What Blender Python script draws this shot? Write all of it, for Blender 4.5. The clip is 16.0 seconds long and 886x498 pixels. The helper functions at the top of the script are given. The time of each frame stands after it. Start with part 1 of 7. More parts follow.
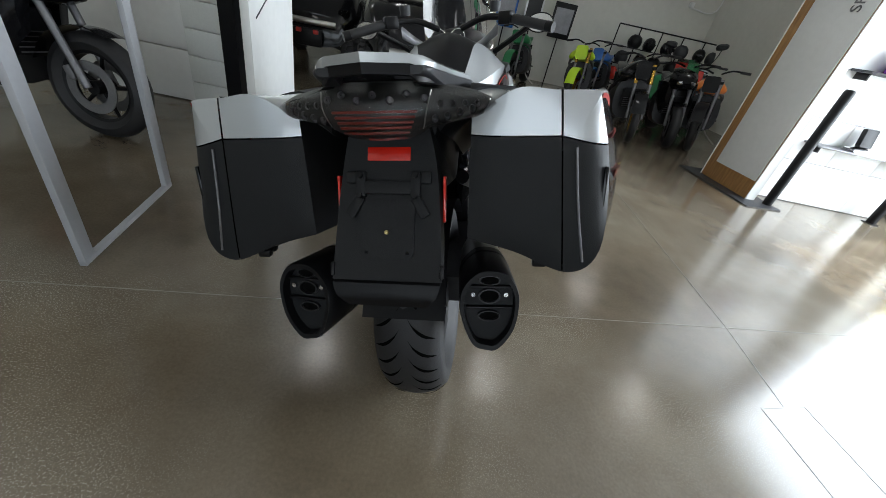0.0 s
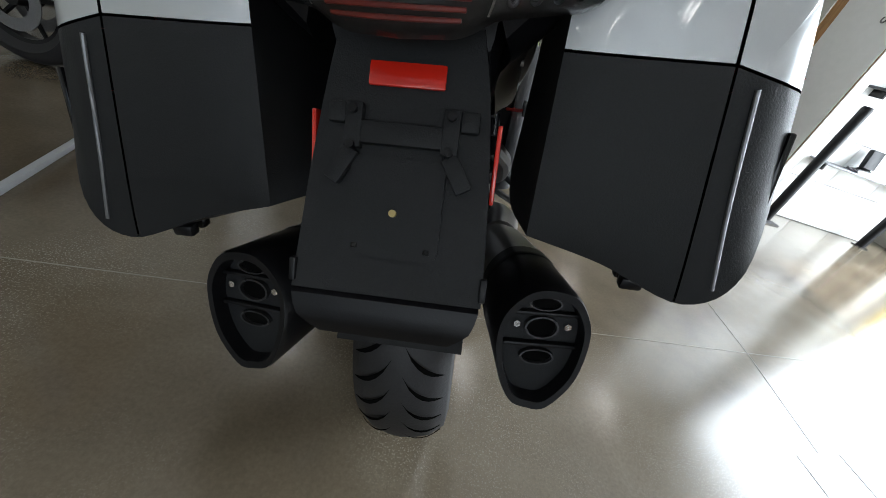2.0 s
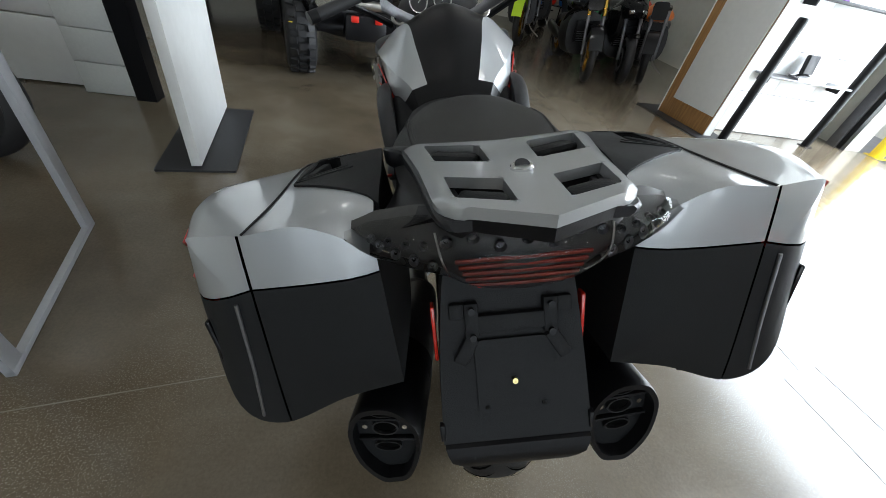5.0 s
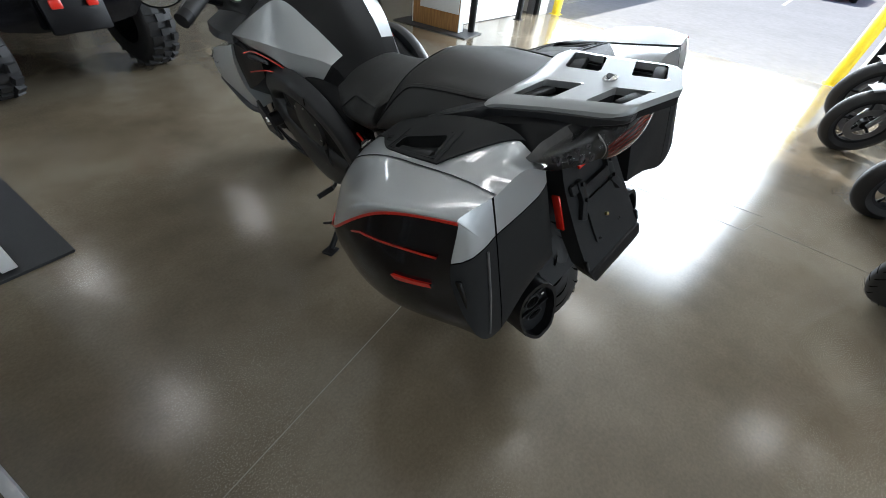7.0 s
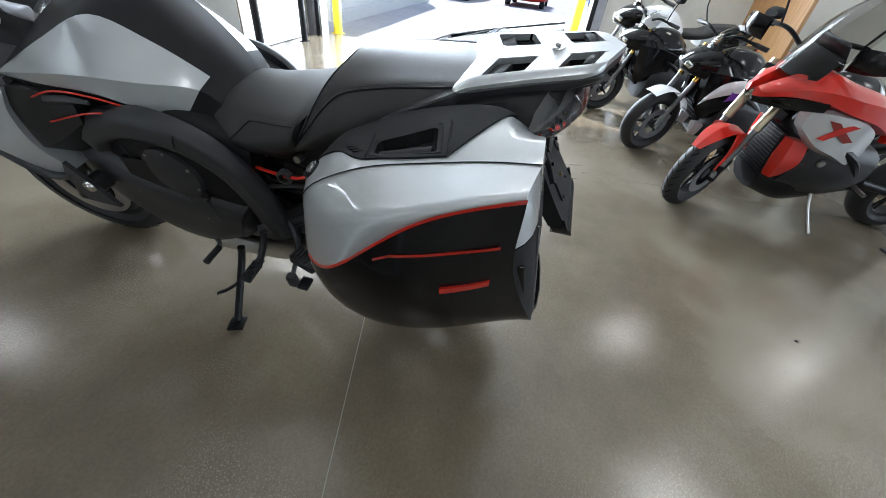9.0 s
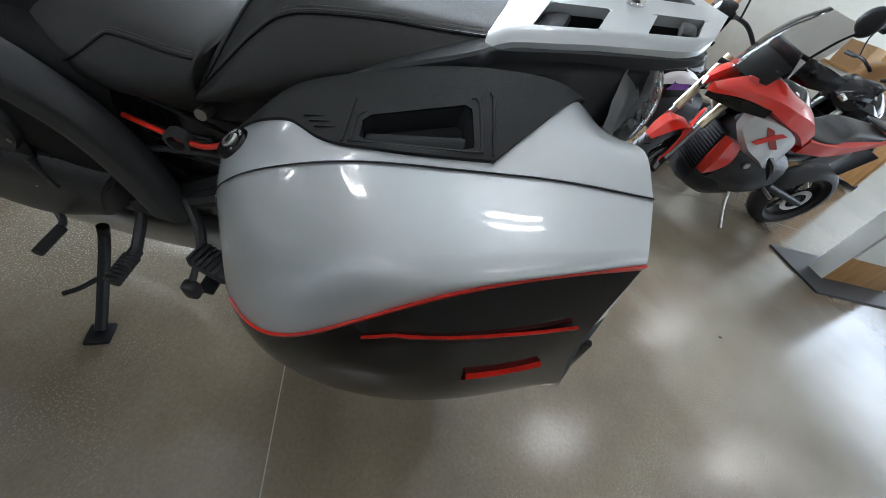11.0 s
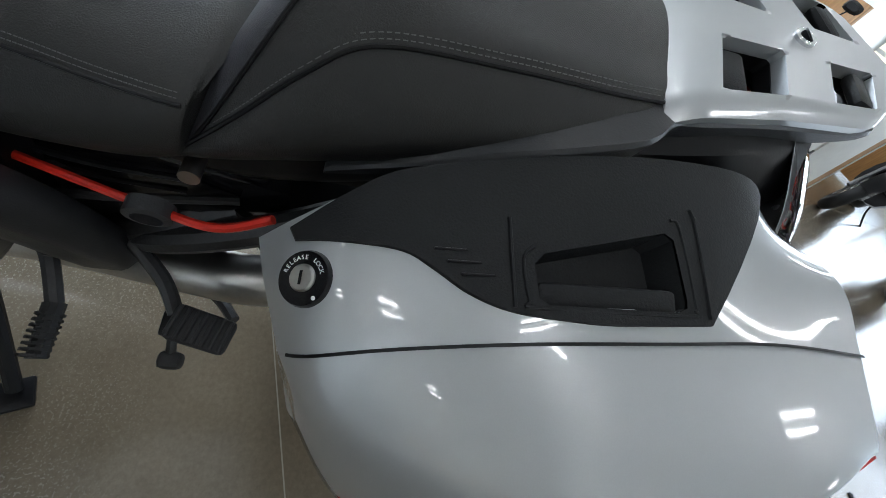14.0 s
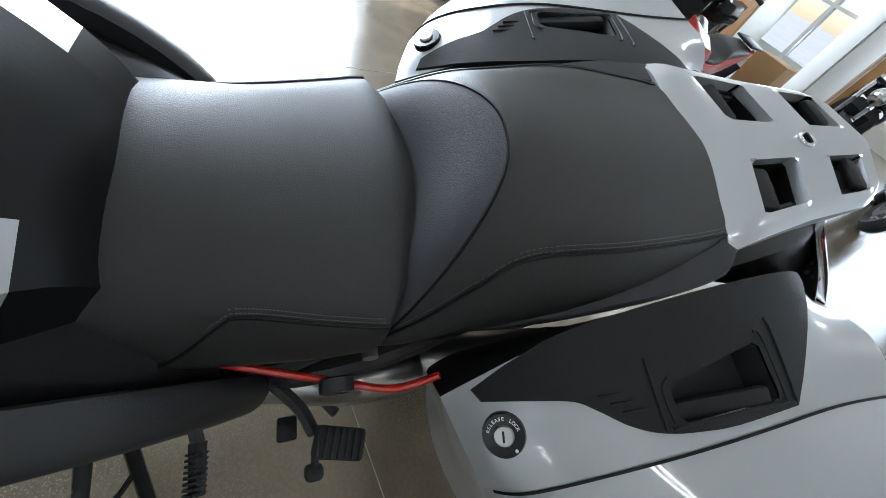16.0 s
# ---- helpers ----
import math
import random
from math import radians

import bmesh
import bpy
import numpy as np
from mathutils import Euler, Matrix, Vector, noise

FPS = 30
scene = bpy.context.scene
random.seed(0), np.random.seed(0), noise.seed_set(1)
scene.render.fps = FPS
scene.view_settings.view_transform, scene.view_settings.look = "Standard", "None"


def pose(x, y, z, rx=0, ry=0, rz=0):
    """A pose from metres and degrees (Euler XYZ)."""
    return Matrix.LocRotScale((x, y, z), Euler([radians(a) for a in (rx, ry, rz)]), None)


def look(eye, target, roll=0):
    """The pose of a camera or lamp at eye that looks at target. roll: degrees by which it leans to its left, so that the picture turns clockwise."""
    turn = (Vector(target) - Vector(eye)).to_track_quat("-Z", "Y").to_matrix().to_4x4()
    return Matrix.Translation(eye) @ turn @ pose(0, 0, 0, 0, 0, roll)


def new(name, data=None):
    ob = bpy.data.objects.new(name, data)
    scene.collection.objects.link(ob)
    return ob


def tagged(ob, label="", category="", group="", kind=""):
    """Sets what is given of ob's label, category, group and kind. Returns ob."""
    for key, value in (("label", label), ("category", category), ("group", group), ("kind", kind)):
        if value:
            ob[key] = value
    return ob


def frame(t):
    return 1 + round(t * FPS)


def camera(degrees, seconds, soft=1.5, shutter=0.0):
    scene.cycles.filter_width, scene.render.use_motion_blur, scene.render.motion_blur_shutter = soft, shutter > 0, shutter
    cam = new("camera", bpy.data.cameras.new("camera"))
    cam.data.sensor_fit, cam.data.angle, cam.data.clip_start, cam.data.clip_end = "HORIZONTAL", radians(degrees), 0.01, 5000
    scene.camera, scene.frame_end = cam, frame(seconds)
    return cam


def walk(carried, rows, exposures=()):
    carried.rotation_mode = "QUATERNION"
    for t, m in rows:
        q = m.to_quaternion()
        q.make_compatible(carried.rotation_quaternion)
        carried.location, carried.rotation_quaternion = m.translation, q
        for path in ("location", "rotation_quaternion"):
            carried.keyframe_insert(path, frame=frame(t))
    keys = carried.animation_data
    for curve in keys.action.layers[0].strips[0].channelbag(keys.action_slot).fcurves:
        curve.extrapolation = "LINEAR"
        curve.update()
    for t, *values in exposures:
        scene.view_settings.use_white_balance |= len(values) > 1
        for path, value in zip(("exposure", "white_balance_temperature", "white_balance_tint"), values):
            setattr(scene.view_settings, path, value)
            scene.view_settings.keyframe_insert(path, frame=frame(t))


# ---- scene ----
# camera: eye, then yaw to the left of +y, pitch up, roll to the left
cam = camera(100.51, 16.0, soft=0.6)
PATH = [
    (0.0, 0.0546, 0.1281, 1.1095, -3.627, -32.654, 12.813),
    (0.5, 0.0021, 0.2399, 0.9833, -5.652, -33.238, 16.168),
    (1.0, -0.0075, 0.3065, 0.8748, -6.756, -33.201, 18.110),
    (1.5, -0.0119, 0.3437, 0.8627, -7.919, -33.470, 19.764),
    (2.0, -0.0088, 0.3957, 0.9350, -8.374, -33.763, 20.214),
    (2.5, -0.0156, 0.4240, 1.0040, -7.726, -33.654, 19.345),
    (3.0, -0.0242, 0.4575, 1.0556, -7.402, -33.771, 18.991),
    (3.5, -0.0287, 0.4825, 1.0912, -7.189, -34.267, 17.650),
    (6.0, -0.5276, 0.5466, 1.2175, -28.202, -44.649, 5.994),
    (6.5, -0.6852, 0.5937, 1.2153, -41.960, -44.375, 7.313),
    (7.0, -0.8462, 0.6308, 1.2219, -53.316, -43.083, 7.099),
    (7.5, -0.9404, 0.7561, 1.2298, -60.166, -42.125, 4.999),
    (8.0, -1.0232, 0.8860, 1.2577, -67.153, -40.076, 2.527),
    (8.5, -1.0574, 0.9742, 1.2230, -78.273, -37.721, 3.723),
    (9.0, -0.9727, 0.9577, 1.1196, -84.146, -37.368, 7.192),
    (11.5, -0.6441, 1.1474, 1.0280, -107.668, -42.446, 25.257),
    (12.0, -0.5616, 1.1464, 1.0545, -111.498, -45.355, 26.900),
    (12.5, -0.5006, 1.1560, 1.0582, -113.718, -48.713, 27.814),
    (13.0, -0.4786, 1.1855, 1.0471, -116.306, -49.157, 29.535),
    (13.5, -0.4475, 1.2953, 1.0309, -124.748, -48.746, 36.229),
    (14.0, -0.4378, 1.3624, 1.0148, -128.868, -47.321, 38.823),
    (14.5, -0.4061, 1.4319, 1.0120, -136.038, -47.987, 42.623),
    (15.0, -0.3776, 1.4942, 1.0430, -135.952, -46.122, 39.514),
    (15.5, -0.3458, 1.5341, 1.0826, -134.869, -46.036, 35.146),
    (16.0, -0.3116, 1.5570, 1.1134, -132.144, -46.501, 30.565),
]


def aim(x, y, z, yaw, pitch, roll):
    return pose(x, y, z, 0, 0, yaw) @ pose(0, 0, 0, 90 + pitch, 0, 0) @ pose(0, 0, 0, 0, 0, roll)


walk(cam, [(t, aim(*row)) for t, *row in PATH], [(0.0, -0.2, 6400, 10), (1.5, -0.1, 6400, 10), (3.5, -0.08, 6400, 10), (7.0, 0.0, 6250, 10), (8.2, 0.5, 6050, 10), (9.2, 0.5, 6050, 10), (11.4, 0.5, 6050, 10), (12.2, 0.3, 6050, 10), (14.0, 0.35, 6100, 10), (15.0, 0.6, 6100, 10), (15.5, 0.55, 6050, 10), (16.0, 0.35, 6050, 10)])

# ---- world, sun, lights ----
world = bpy.data.worlds.new("sky")
scene.world = world
world.use_nodes = True
wn = world.node_tree
sky = wn.nodes.new("ShaderNodeTexSky")
sky.sky_type, sky.sun_disc = "NISHITA", False
sky.sun_elevation, sky.sun_rotation = radians(50), radians(120)
wn.links.new(sky.outputs[0], wn.nodes["Background"].inputs[0])
wn.nodes["Background"].inputs[1].default_value = 0.15
SUN = bpy.data.lights.new("sun", "SUN")
SUN.energy, SUN.angle, SUN.color = 5.0, radians(0.6), (1.0, 0.95, 0.88)
sun = new("sun", SUN)
sun.matrix_world = look((30, 12, 36), (0, 0, 0))


def area(name, m, sx, sy, watts, color=(1, 1, 1)):
    data = bpy.data.lights.new(name, "AREA")
    data.shape, data.size, data.size_y, data.energy, data.color = "RECTANGLE", sx, sy, watts, color
    ob = new(name, data)
    ob.matrix_world = m
    return ob


# daylight in the great door and in the window front
area("door_daylight", look((5.90, 2.02, 1.9), (0, 2.02, 0.6)), 4.0, 3.4, 650, (0.86, 0.94, 1.0))
area("window_daylight", look((1.0, -8.8, 2.2), (1.0, 0, 0.8)), 9.0, 3.2, 310, (0.86, 0.94, 1.0))

# ---- materials ----
def mat(name, color, rough=0.5, metal=0.0, coat=0.0, spec=0.5):
    m = bpy.data.materials.new(name)
    m.use_nodes = True
    p = m.node_tree.nodes["Principled BSDF"]
    p.inputs["Base Color"].default_value = (*color, 1)
    p.inputs["Roughness"].default_value = rough
    p.inputs["Metallic"].default_value = metal
    p.inputs["Coat Weight"].default_value = coat
    p.inputs["Coat Roughness"].default_value = 0.04
    p.inputs["Specular IOR Level"].default_value = spec
    return m


def vary(m, scale, amount, bump=0.0, detail=6.0, rough=0.0, fine=0.0):
    """Two scales of noise on the colour, a fine bump and an uneven gloss."""
    nt = m.node_tree
    p = nt.nodes["Principled BSDF"]
    base = tuple(p.inputs["Base Color"].default_value)
    co = nt.nodes.new("ShaderNodeTexCoord")
    n1 = nt.nodes.new("ShaderNodeTexNoise")
    n1.inputs["Scale"].default_value, n1.inputs["Detail"].default_value = scale, detail
    n2 = nt.nodes.new("ShaderNodeTexNoise")
    n2.inputs["Scale"].default_value, n2.inputs["Detail"].default_value = (fine or scale * 14), 3.0
    mix = nt.nodes.new("ShaderNodeMath")
    mix.operation = "ADD"
    for n, i in ((n1, 0), (n2, 1)):
        nt.links.new(co.outputs["Object"], n.inputs["Vector"])
        nt.links.new(n.outputs[0], mix.inputs[i])
    ramp = nt.nodes.new("ShaderNodeMapRange")
    ramp.inputs["From Min"].default_value, ramp.inputs["From Max"].default_value = 0.6, 1.4
    ramp.inputs["To Min"].default_value, ramp.inputs["To Max"].default_value = 1 - amount, 1 + amount
    nt.links.new(mix.outputs[0], ramp.inputs["Value"])
    mul = nt.nodes.new("ShaderNodeVectorMath")
    mul.operation = "SCALE"
    mul.inputs[0].default_value = base[:3]
    nt.links.new(ramp.outputs[0], mul.inputs["Scale"])
    nt.links.new(mul.outputs[0], p.inputs["Base Color"])
    if bump:
        b = nt.nodes.new("ShaderNodeBump")
        b.inputs["Strength"].default_value, b.inputs["Distance"].default_value = bump, 0.002
        nt.links.new(n2.outputs[0], b.inputs["Height"])
        nt.links.new(b.outputs[0], p.inputs["Normal"])
    if rough:
        r = nt.nodes.new("ShaderNodeMapRange")
        r0 = p.inputs["Roughness"].default_value
        r.inputs["To Min"].default_value, r.inputs["To Max"].default_value = max(0.02, r0 - rough), r0 + rough
        nt.links.new(n1.outputs[0], r.inputs["Value"])
        nt.links.new(r.outputs[0], p.inputs["Roughness"])
    return m


SILVER = vary(mat("silver_paint", (0.44, 0.46, 0.475), 0.38, 0.55, 1.0, 0.4), 3, 0.03, 0.0, fine=900)
BLACK = vary(mat("black_textured_plastic", (0.013, 0.0138, 0.015), 0.55, 0, 0, 0.2), 6, 0.15, 0.25, fine=500)
SATIN = vary(mat("black_satin_plastic", (0.006, 0.006, 0.007), 0.38, 0, 0, 0.22), 6, 0.12, 0.08, fine=300)
GLOSS = mat("black_gloss_paint", (0.005, 0.005, 0.006), 0.14, 0, 0.1, 0.28)
KNEE = vary(mat("satin_knee_plastic", (0.006, 0.0062, 0.007), 0.45, 0, 0, 0.15), 5, 0.1, 0.2, fine=500)
DARKGREY = vary(mat("dark_grey_plastic", (0.03, 0.031, 0.034), 0.5, 0, 0, 0.35), 5, 0.1, 0.2, fine=500)
VINYL = vary(mat("black_seat_vinyl", (0.0138, 0.0136, 0.0134), 0.44, 0, 0, 0.46), 5, 0.12, 0.35, fine=700)
VINYLGREY = vary(mat("dark_grey_seat_vinyl", (0.035, 0.035, 0.042), 0.55, 0, 0, 0.4), 5, 0.1, 0.35, fine=700)
RUBBER = vary(mat("tyre_rubber", (0.014, 0.014, 0.0155), 0.6), 8, 0.2, 0.3, fine=200)
RED = mat("red_paint", (0.55, 0.018, 0.008), 0.28, 0, 0.3)
REFLECTOR = mat("red_reflector", (0.6, 0.02, 0.01), 0.18, 0, 0.5)
ORANGE = mat("orange_plastic", (0.8, 0.2, 0.02), 0.3, 0, 0.3)
CHROME = mat("bright_metal", (0.75, 0.75, 0.76), 0.16, 1.0)
STEEL = vary(mat("brushed_steel", (0.42, 0.41, 0.39), 0.32, 1.0), 10, 0.1, 0.05)
ALUMINIUM = vary(mat("grey_cast_metal", (0.2, 0.2, 0.21), 0.45, 0.8), 10, 0.2, 0.2)
ENGINE = vary(mat("dark_engine_metal", (0.03, 0.03, 0.032), 0.42, 0.4), 12, 0.3, 0.3)
GOLD = mat("gold_fork_metal", (0.6, 0.36, 0.07), 0.25, 1.0)
WHITE = vary(mat("white_paint", (0.78, 0.79, 0.78), 0.55), 1.3, 0.04, 0.05)
BIKEWHITE = mat("white_gloss_paint", (0.75, 0.76, 0.78), 0.2, 0, 0.6)
PURPLE = mat("purple_paint", (0.16, 0.04, 0.3), 0.25, 0, 0.5)
FORKTUBE = mat("champagne_fork_metal", (0.5, 0.42, 0.3), 0.3, 1.0)
BIKESILVER = mat("pale_grey_gloss_paint", (0.5, 0.51, 0.52), 0.25, 0, 0.6)
GREEN = mat("green_plastic", (0.02, 0.2, 0.07), 0.35)
LIME = mat("lime_plastic", (0.5, 0.75, 0.02), 0.35)
BLUE = mat("blue_plastic", (0.02, 0.12, 0.4), 0.35)
YELLOW = vary(mat("yellow_bollard_paint", (0.85, 0.62, 0.02), 0.5), 4, 0.1, 0.1)
STRAW = mat("thread", (0.12, 0.12, 0.12), 0.8)
HOUSING = vary(mat("lamp_housing_grey", (0.055, 0.055, 0.055), 0.35, 0.2), 8, 0.2)
GRAB = vary(mat("grey_rail_plastic", (0.022, 0.023, 0.026), 0.42, 0, 0, 0.4), 5, 0.1, 0.2, fine=500)


def clear(name, color, rough=0.02, ior=1.45):
    m = mat(name, color, rough)
    p = m.node_tree.nodes["Principled BSDF"]
    p.inputs["Transmission Weight"].default_value = 1.0
    p.inputs["IOR"].default_value = ior
    return m


SMOKE = clear("smoked_lens", (0.58, 0.575, 0.57), 0.02, 1.22)
DULLRED = mat("dull_red_lamp", (0.24, 0.024, 0.014), 0.3)
LENS = clear("clear_lens", (0.95, 0.96, 0.97), 0.02, 1.15)


def glow(name, color, power):
    m = bpy.data.materials.new(name)
    m.use_nodes = True
    p = m.node_tree.nodes["Principled BSDF"]
    p.inputs["Base Color"].default_value = (*color, 1)
    p.inputs["Emission Color"].default_value = (*color, 1)
    p.inputs["Emission Strength"].default_value = power
    return m


TUBE = glow("lamp_diffuser", (1.0, 0.98, 0.95), 22.4)


def concrete():
    m = mat("polished_concrete", (0.2, 0.175, 0.14), 0.2, 0, 0, 0.75)
    nt = m.node_tree
    p = nt.nodes["Principled BSDF"]
    co = nt.nodes.new("ShaderNodeTexCoord")

    def noise_at(scale, detail, rough=0.55):
        n = nt.nodes.new("ShaderNodeTexNoise")
        n.inputs["Scale"].default_value, n.inputs["Detail"].default_value = scale, detail
        n.inputs["Roughness"].default_value = rough
        nt.links.new(co.outputs["Object"], n.inputs["Vector"])
        return n

    def ramp(src, stops):
        r = nt.nodes.new("ShaderNodeValToRGB")
        r.color_ramp.elements[0].position, r.color_ramp.elements[0].color = stops[0][0], (*stops[0][1], 1)
        r.color_ramp.elements[1].position, r.color_ramp.elements[1].color = stops[-1][0], (*stops[-1][1], 1)
        for at, c in stops[1:-1]:
            r.color_ramp.elements.new(at).color = (*c, 1)
        nt.links.new(src.outputs[0], r.inputs[0])
        return r

    cloud = noise_at(0.9, 8, 0.6)
    grain = noise_at(90, 6, 0.7)
    speck = noise_at(210, 2)
    worn = noise_at(0.8, 3)
    c1 = ramp(cloud, [(0.28, (0.080, 0.061, 0.040)), (0.5, (0.150, 0.121, 0.084)), (0.72, (0.235, 0.200, 0.148))])
    c2 = ramp(grain, [(0.3, (0.80, 0.80, 0.80)), (0.68, (1.08, 1.08, 1.08))])
    mul = nt.nodes.new("ShaderNodeMix")
    mul.data_type, mul.blend_type = "RGBA", "MULTIPLY"
    mul.inputs[0].default_value = 1.0
    nt.links.new(c1.outputs[0], mul.inputs[6])
    nt.links.new(c2.outputs[0], mul.inputs[7])
    # exposed stones where the surface is worn
    s1 = ramp(speck, [(0.57, (0, 0, 0)), (0.62, (1, 1, 1))])
    s2 = ramp(worn, [(0.47, (0, 0, 0)), (0.62, (1, 1, 1))])
    both = nt.nodes.new("ShaderNodeMath")
    both.operation = "MULTIPLY"
    nt.links.new(s1.outputs[0], both.inputs[0])
    nt.links.new(s2.outputs[0], both.inputs[1])
    add = nt.nodes.new("ShaderNodeMix")
    add.data_type, add.blend_type = "RGBA", "MIX"
    nt.links.new(both.outputs[0], add.inputs[0])
    nt.links.new(mul.outputs[2], add.inputs[6])
    add.inputs[7].default_value = (0.36, 0.33, 0.27, 1)
    nt.links.new(add.outputs[2], p.inputs["Base Color"])
    r = nt.nodes.new("ShaderNodeMapRange")
    r.inputs["To Min"].default_value, r.inputs["To Max"].default_value = 0.12, 0.26
    nt.links.new(noise_at(2.2, 6).outputs[0], r.inputs["Value"])
    nt.links.new(r.outputs[0], p.inputs["Roughness"])
    b = nt.nodes.new("ShaderNodeBump")
    b.inputs["Strength"].default_value, b.inputs["Distance"].default_value = 0.02, 0.001
    nt.links.new(grain.outputs[0], b.inputs["Height"])
    nt.links.new(b.outputs[0], p.inputs["Normal"])
    return m


CONCRETE = concrete()
JOINT = mat("joint_filler", (0.26, 0.235, 0.19), 0.22, 0, 0, 0.75)
# dead black that stands in for the shade inside outlets and tread grooves
RECESS_SHADE = mat("recess_shade_black", (0.004, 0.004, 0.004), 0.9, 0, 0, 0.0)
ASPHALT = vary(mat("asphalt", (0.40, 0.41, 0.43), 0.85), 0.6, 0.15, 0.4)
WALLPAINT = vary(mat("painted_wall", (0.62, 0.62, 0.57), 0.7), 0.8, 0.05, 0.1)
BLOCK = vary(mat("painted_block", (0.66, 0.68, 0.66), 0.6), 1.5, 0.05, 0.4, fine=60)
CEILING = vary(mat("ceiling_panel", (0.5, 0.5, 0.48), 0.8), 1, 0.05)


def timber(name, color, stretch=(1, 14, 14)):
    m = mat(name, color, 0.45)
    nt = m.node_tree
    p = nt.nodes["Principled BSDF"]
    co = nt.nodes.new("ShaderNodeTexCoord")
    mp = nt.nodes.new("ShaderNodeMapping")
    mp.inputs["Scale"].default_value = stretch
    n = nt.nodes.new("ShaderNodeTexNoise")
    n.inputs["Scale"].default_value, n.inputs["Detail"].default_value = 5, 6
    r = nt.nodes.new("ShaderNodeValToRGB")
    r.color_ramp.elements[0].position, r.color_ramp.elements[1].position = 0.3, 0.7
    r.color_ramp.elements[0].color = (*[c * 0.72 for c in color], 1)
    r.color_ramp.elements[1].color = (*[min(1, c * 1.15) for c in color], 1)
    nt.links.new(co.outputs["Object"], mp.inputs[0])
    nt.links.new(mp.outputs[0], n.inputs["Vector"])
    nt.links.new(n.outputs[0], r.inputs[0])
    nt.links.new(r.outputs[0], p.inputs["Base Color"])
    return m


OAK = timber("oiled_oak", (0.42, 0.22, 0.08), (14, 14, 1))
TABLEWOOD = timber("table_oak", (0.5, 0.28, 0.11), (1, 14, 14))
CARDBOARD = vary(mat("cardboard", (0.42, 0.27, 0.14), 0.8), 2, 0.08, 0.1)


# ---- mesh tools ----
def link(name, bm, material, parent=None, label="", smooth=None):
    bmesh.ops.remove_doubles(bm, verts=bm.verts, dist=0.00005)
    bmesh.ops.recalc_face_normals(bm, faces=bm.faces)
    me = bpy.data.meshes.new(name)
    bm.to_mesh(me)
    bm.free()
    me.materials.append(material)
    if smooth is not None:
        me.shade_smooth()
        me.set_sharp_from_angle(angle=radians(smooth))
    ob = new(name, me)
    if parent is not None:
        ob.parent = parent
    return tagged(ob, label)


def part(name, bm, material, parent, label="", smooth=35):
    return link(name, bm, material, parent, label, smooth)


def thing(name, label, category, m=None, group="", kind=""):
    ob = new(name)
    ob.empty_display_size = 0.1
    if m is not None:
        ob.matrix_world = m
    return tagged(ob, label, category, group, kind)


def bmn():
    return bmesh.new()


def box(bm, c, size, m=None, bevel=0.0):
    t = Matrix.Translation(c) @ (m or Matrix()) @ Matrix.Diagonal((*size, 1))
    vs = bmesh.ops.create_cube(bm, size=1, matrix=t)["verts"]
    if bevel:
        es = list({e for v in vs for e in v.link_edges})
        bmesh.ops.bevel(bm, geom=es, offset=bevel, segments=2, affect="EDGES", profile=0.5)
    return bm


def rod(bm, a, b, r, r2=None, seg=12, caps=True):
    a, b = Vector(a), Vector(b)
    d = b - a
    m = Matrix.Translation((a + b) / 2) @ d.to_track_quat("Z", "Y").to_matrix().to_4x4()
    bmesh.ops.create_cone(bm, cap_ends=caps, segments=seg, radius1=r, radius2=r if r2 is None else r2, depth=d.length, matrix=m)
    return bm


def pipe(bm, pts, r, seg=10, steps=6):
    """A round tube along a smooth line through the points."""
    pts = [Vector(p) for p in pts]
    line = []
    for i in range(len(pts) - 1):
        p0, p1, p2, p3 = pts[max(i - 1, 0)], pts[i], pts[i + 1], pts[min(i + 2, len(pts) - 1)]
        for k in range(steps):
            t = k / steps
            line.append(0.5 * ((2 * p1) + (p2 - p0) * t + (2 * p0 - 5 * p1 + 4 * p2 - p3) * t * t + (3 * p1 - p0 - 3 * p2 + p3) * t ** 3))
    line.append(pts[-1])
    rings, up = [], Vector((0.13, 0.21, 1)).normalized()
    for i, p in enumerate(line):
        d = (line[min(i + 1, len(line) - 1)] - line[max(i - 1, 0)]).normalized()
        u = d.cross(up).normalized()
        w = u.cross(d).normalized()
        rings.append([bm.verts.new(p + r * (math.cos(2 * math.pi * k / seg) * u + math.sin(2 * math.pi * k / seg) * w)) for k in range(seg)])
    for a, b in zip(rings, rings[1:]):
        for k in range(seg):
            bm.faces.new((a[k], a[(k + 1) % seg], b[(k + 1) % seg], b[k]))
    bm.faces.new(rings[0][::-1])
    bm.faces.new(rings[-1])
    return bm


def lathe(bm, profile, seg=48, axis="X", m=None):
    """Turns (radius, along) pairs round the axis."""
    rings = []
    for i in range(seg):
        a = 2 * math.pi * i / seg
        row = []
        for r, x in profile:
            v = Vector((x, r * math.cos(a), r * math.sin(a)))
            if axis == "Z":
                v = Vector((r * math.cos(a), r * math.sin(a), x))
            if axis == "Y":
                v = Vector((r * math.cos(a), x, r * math.sin(a)))
            row.append(bm.verts.new((m @ v) if m else v))
        rings.append(row)
    for i in range(seg):
        a, b = rings[i], rings[(i + 1) % seg]
        for k in range(len(profile) - 1):
            bm.faces.new((a[k], a[k + 1], b[k + 1], b[k]))
    return bm


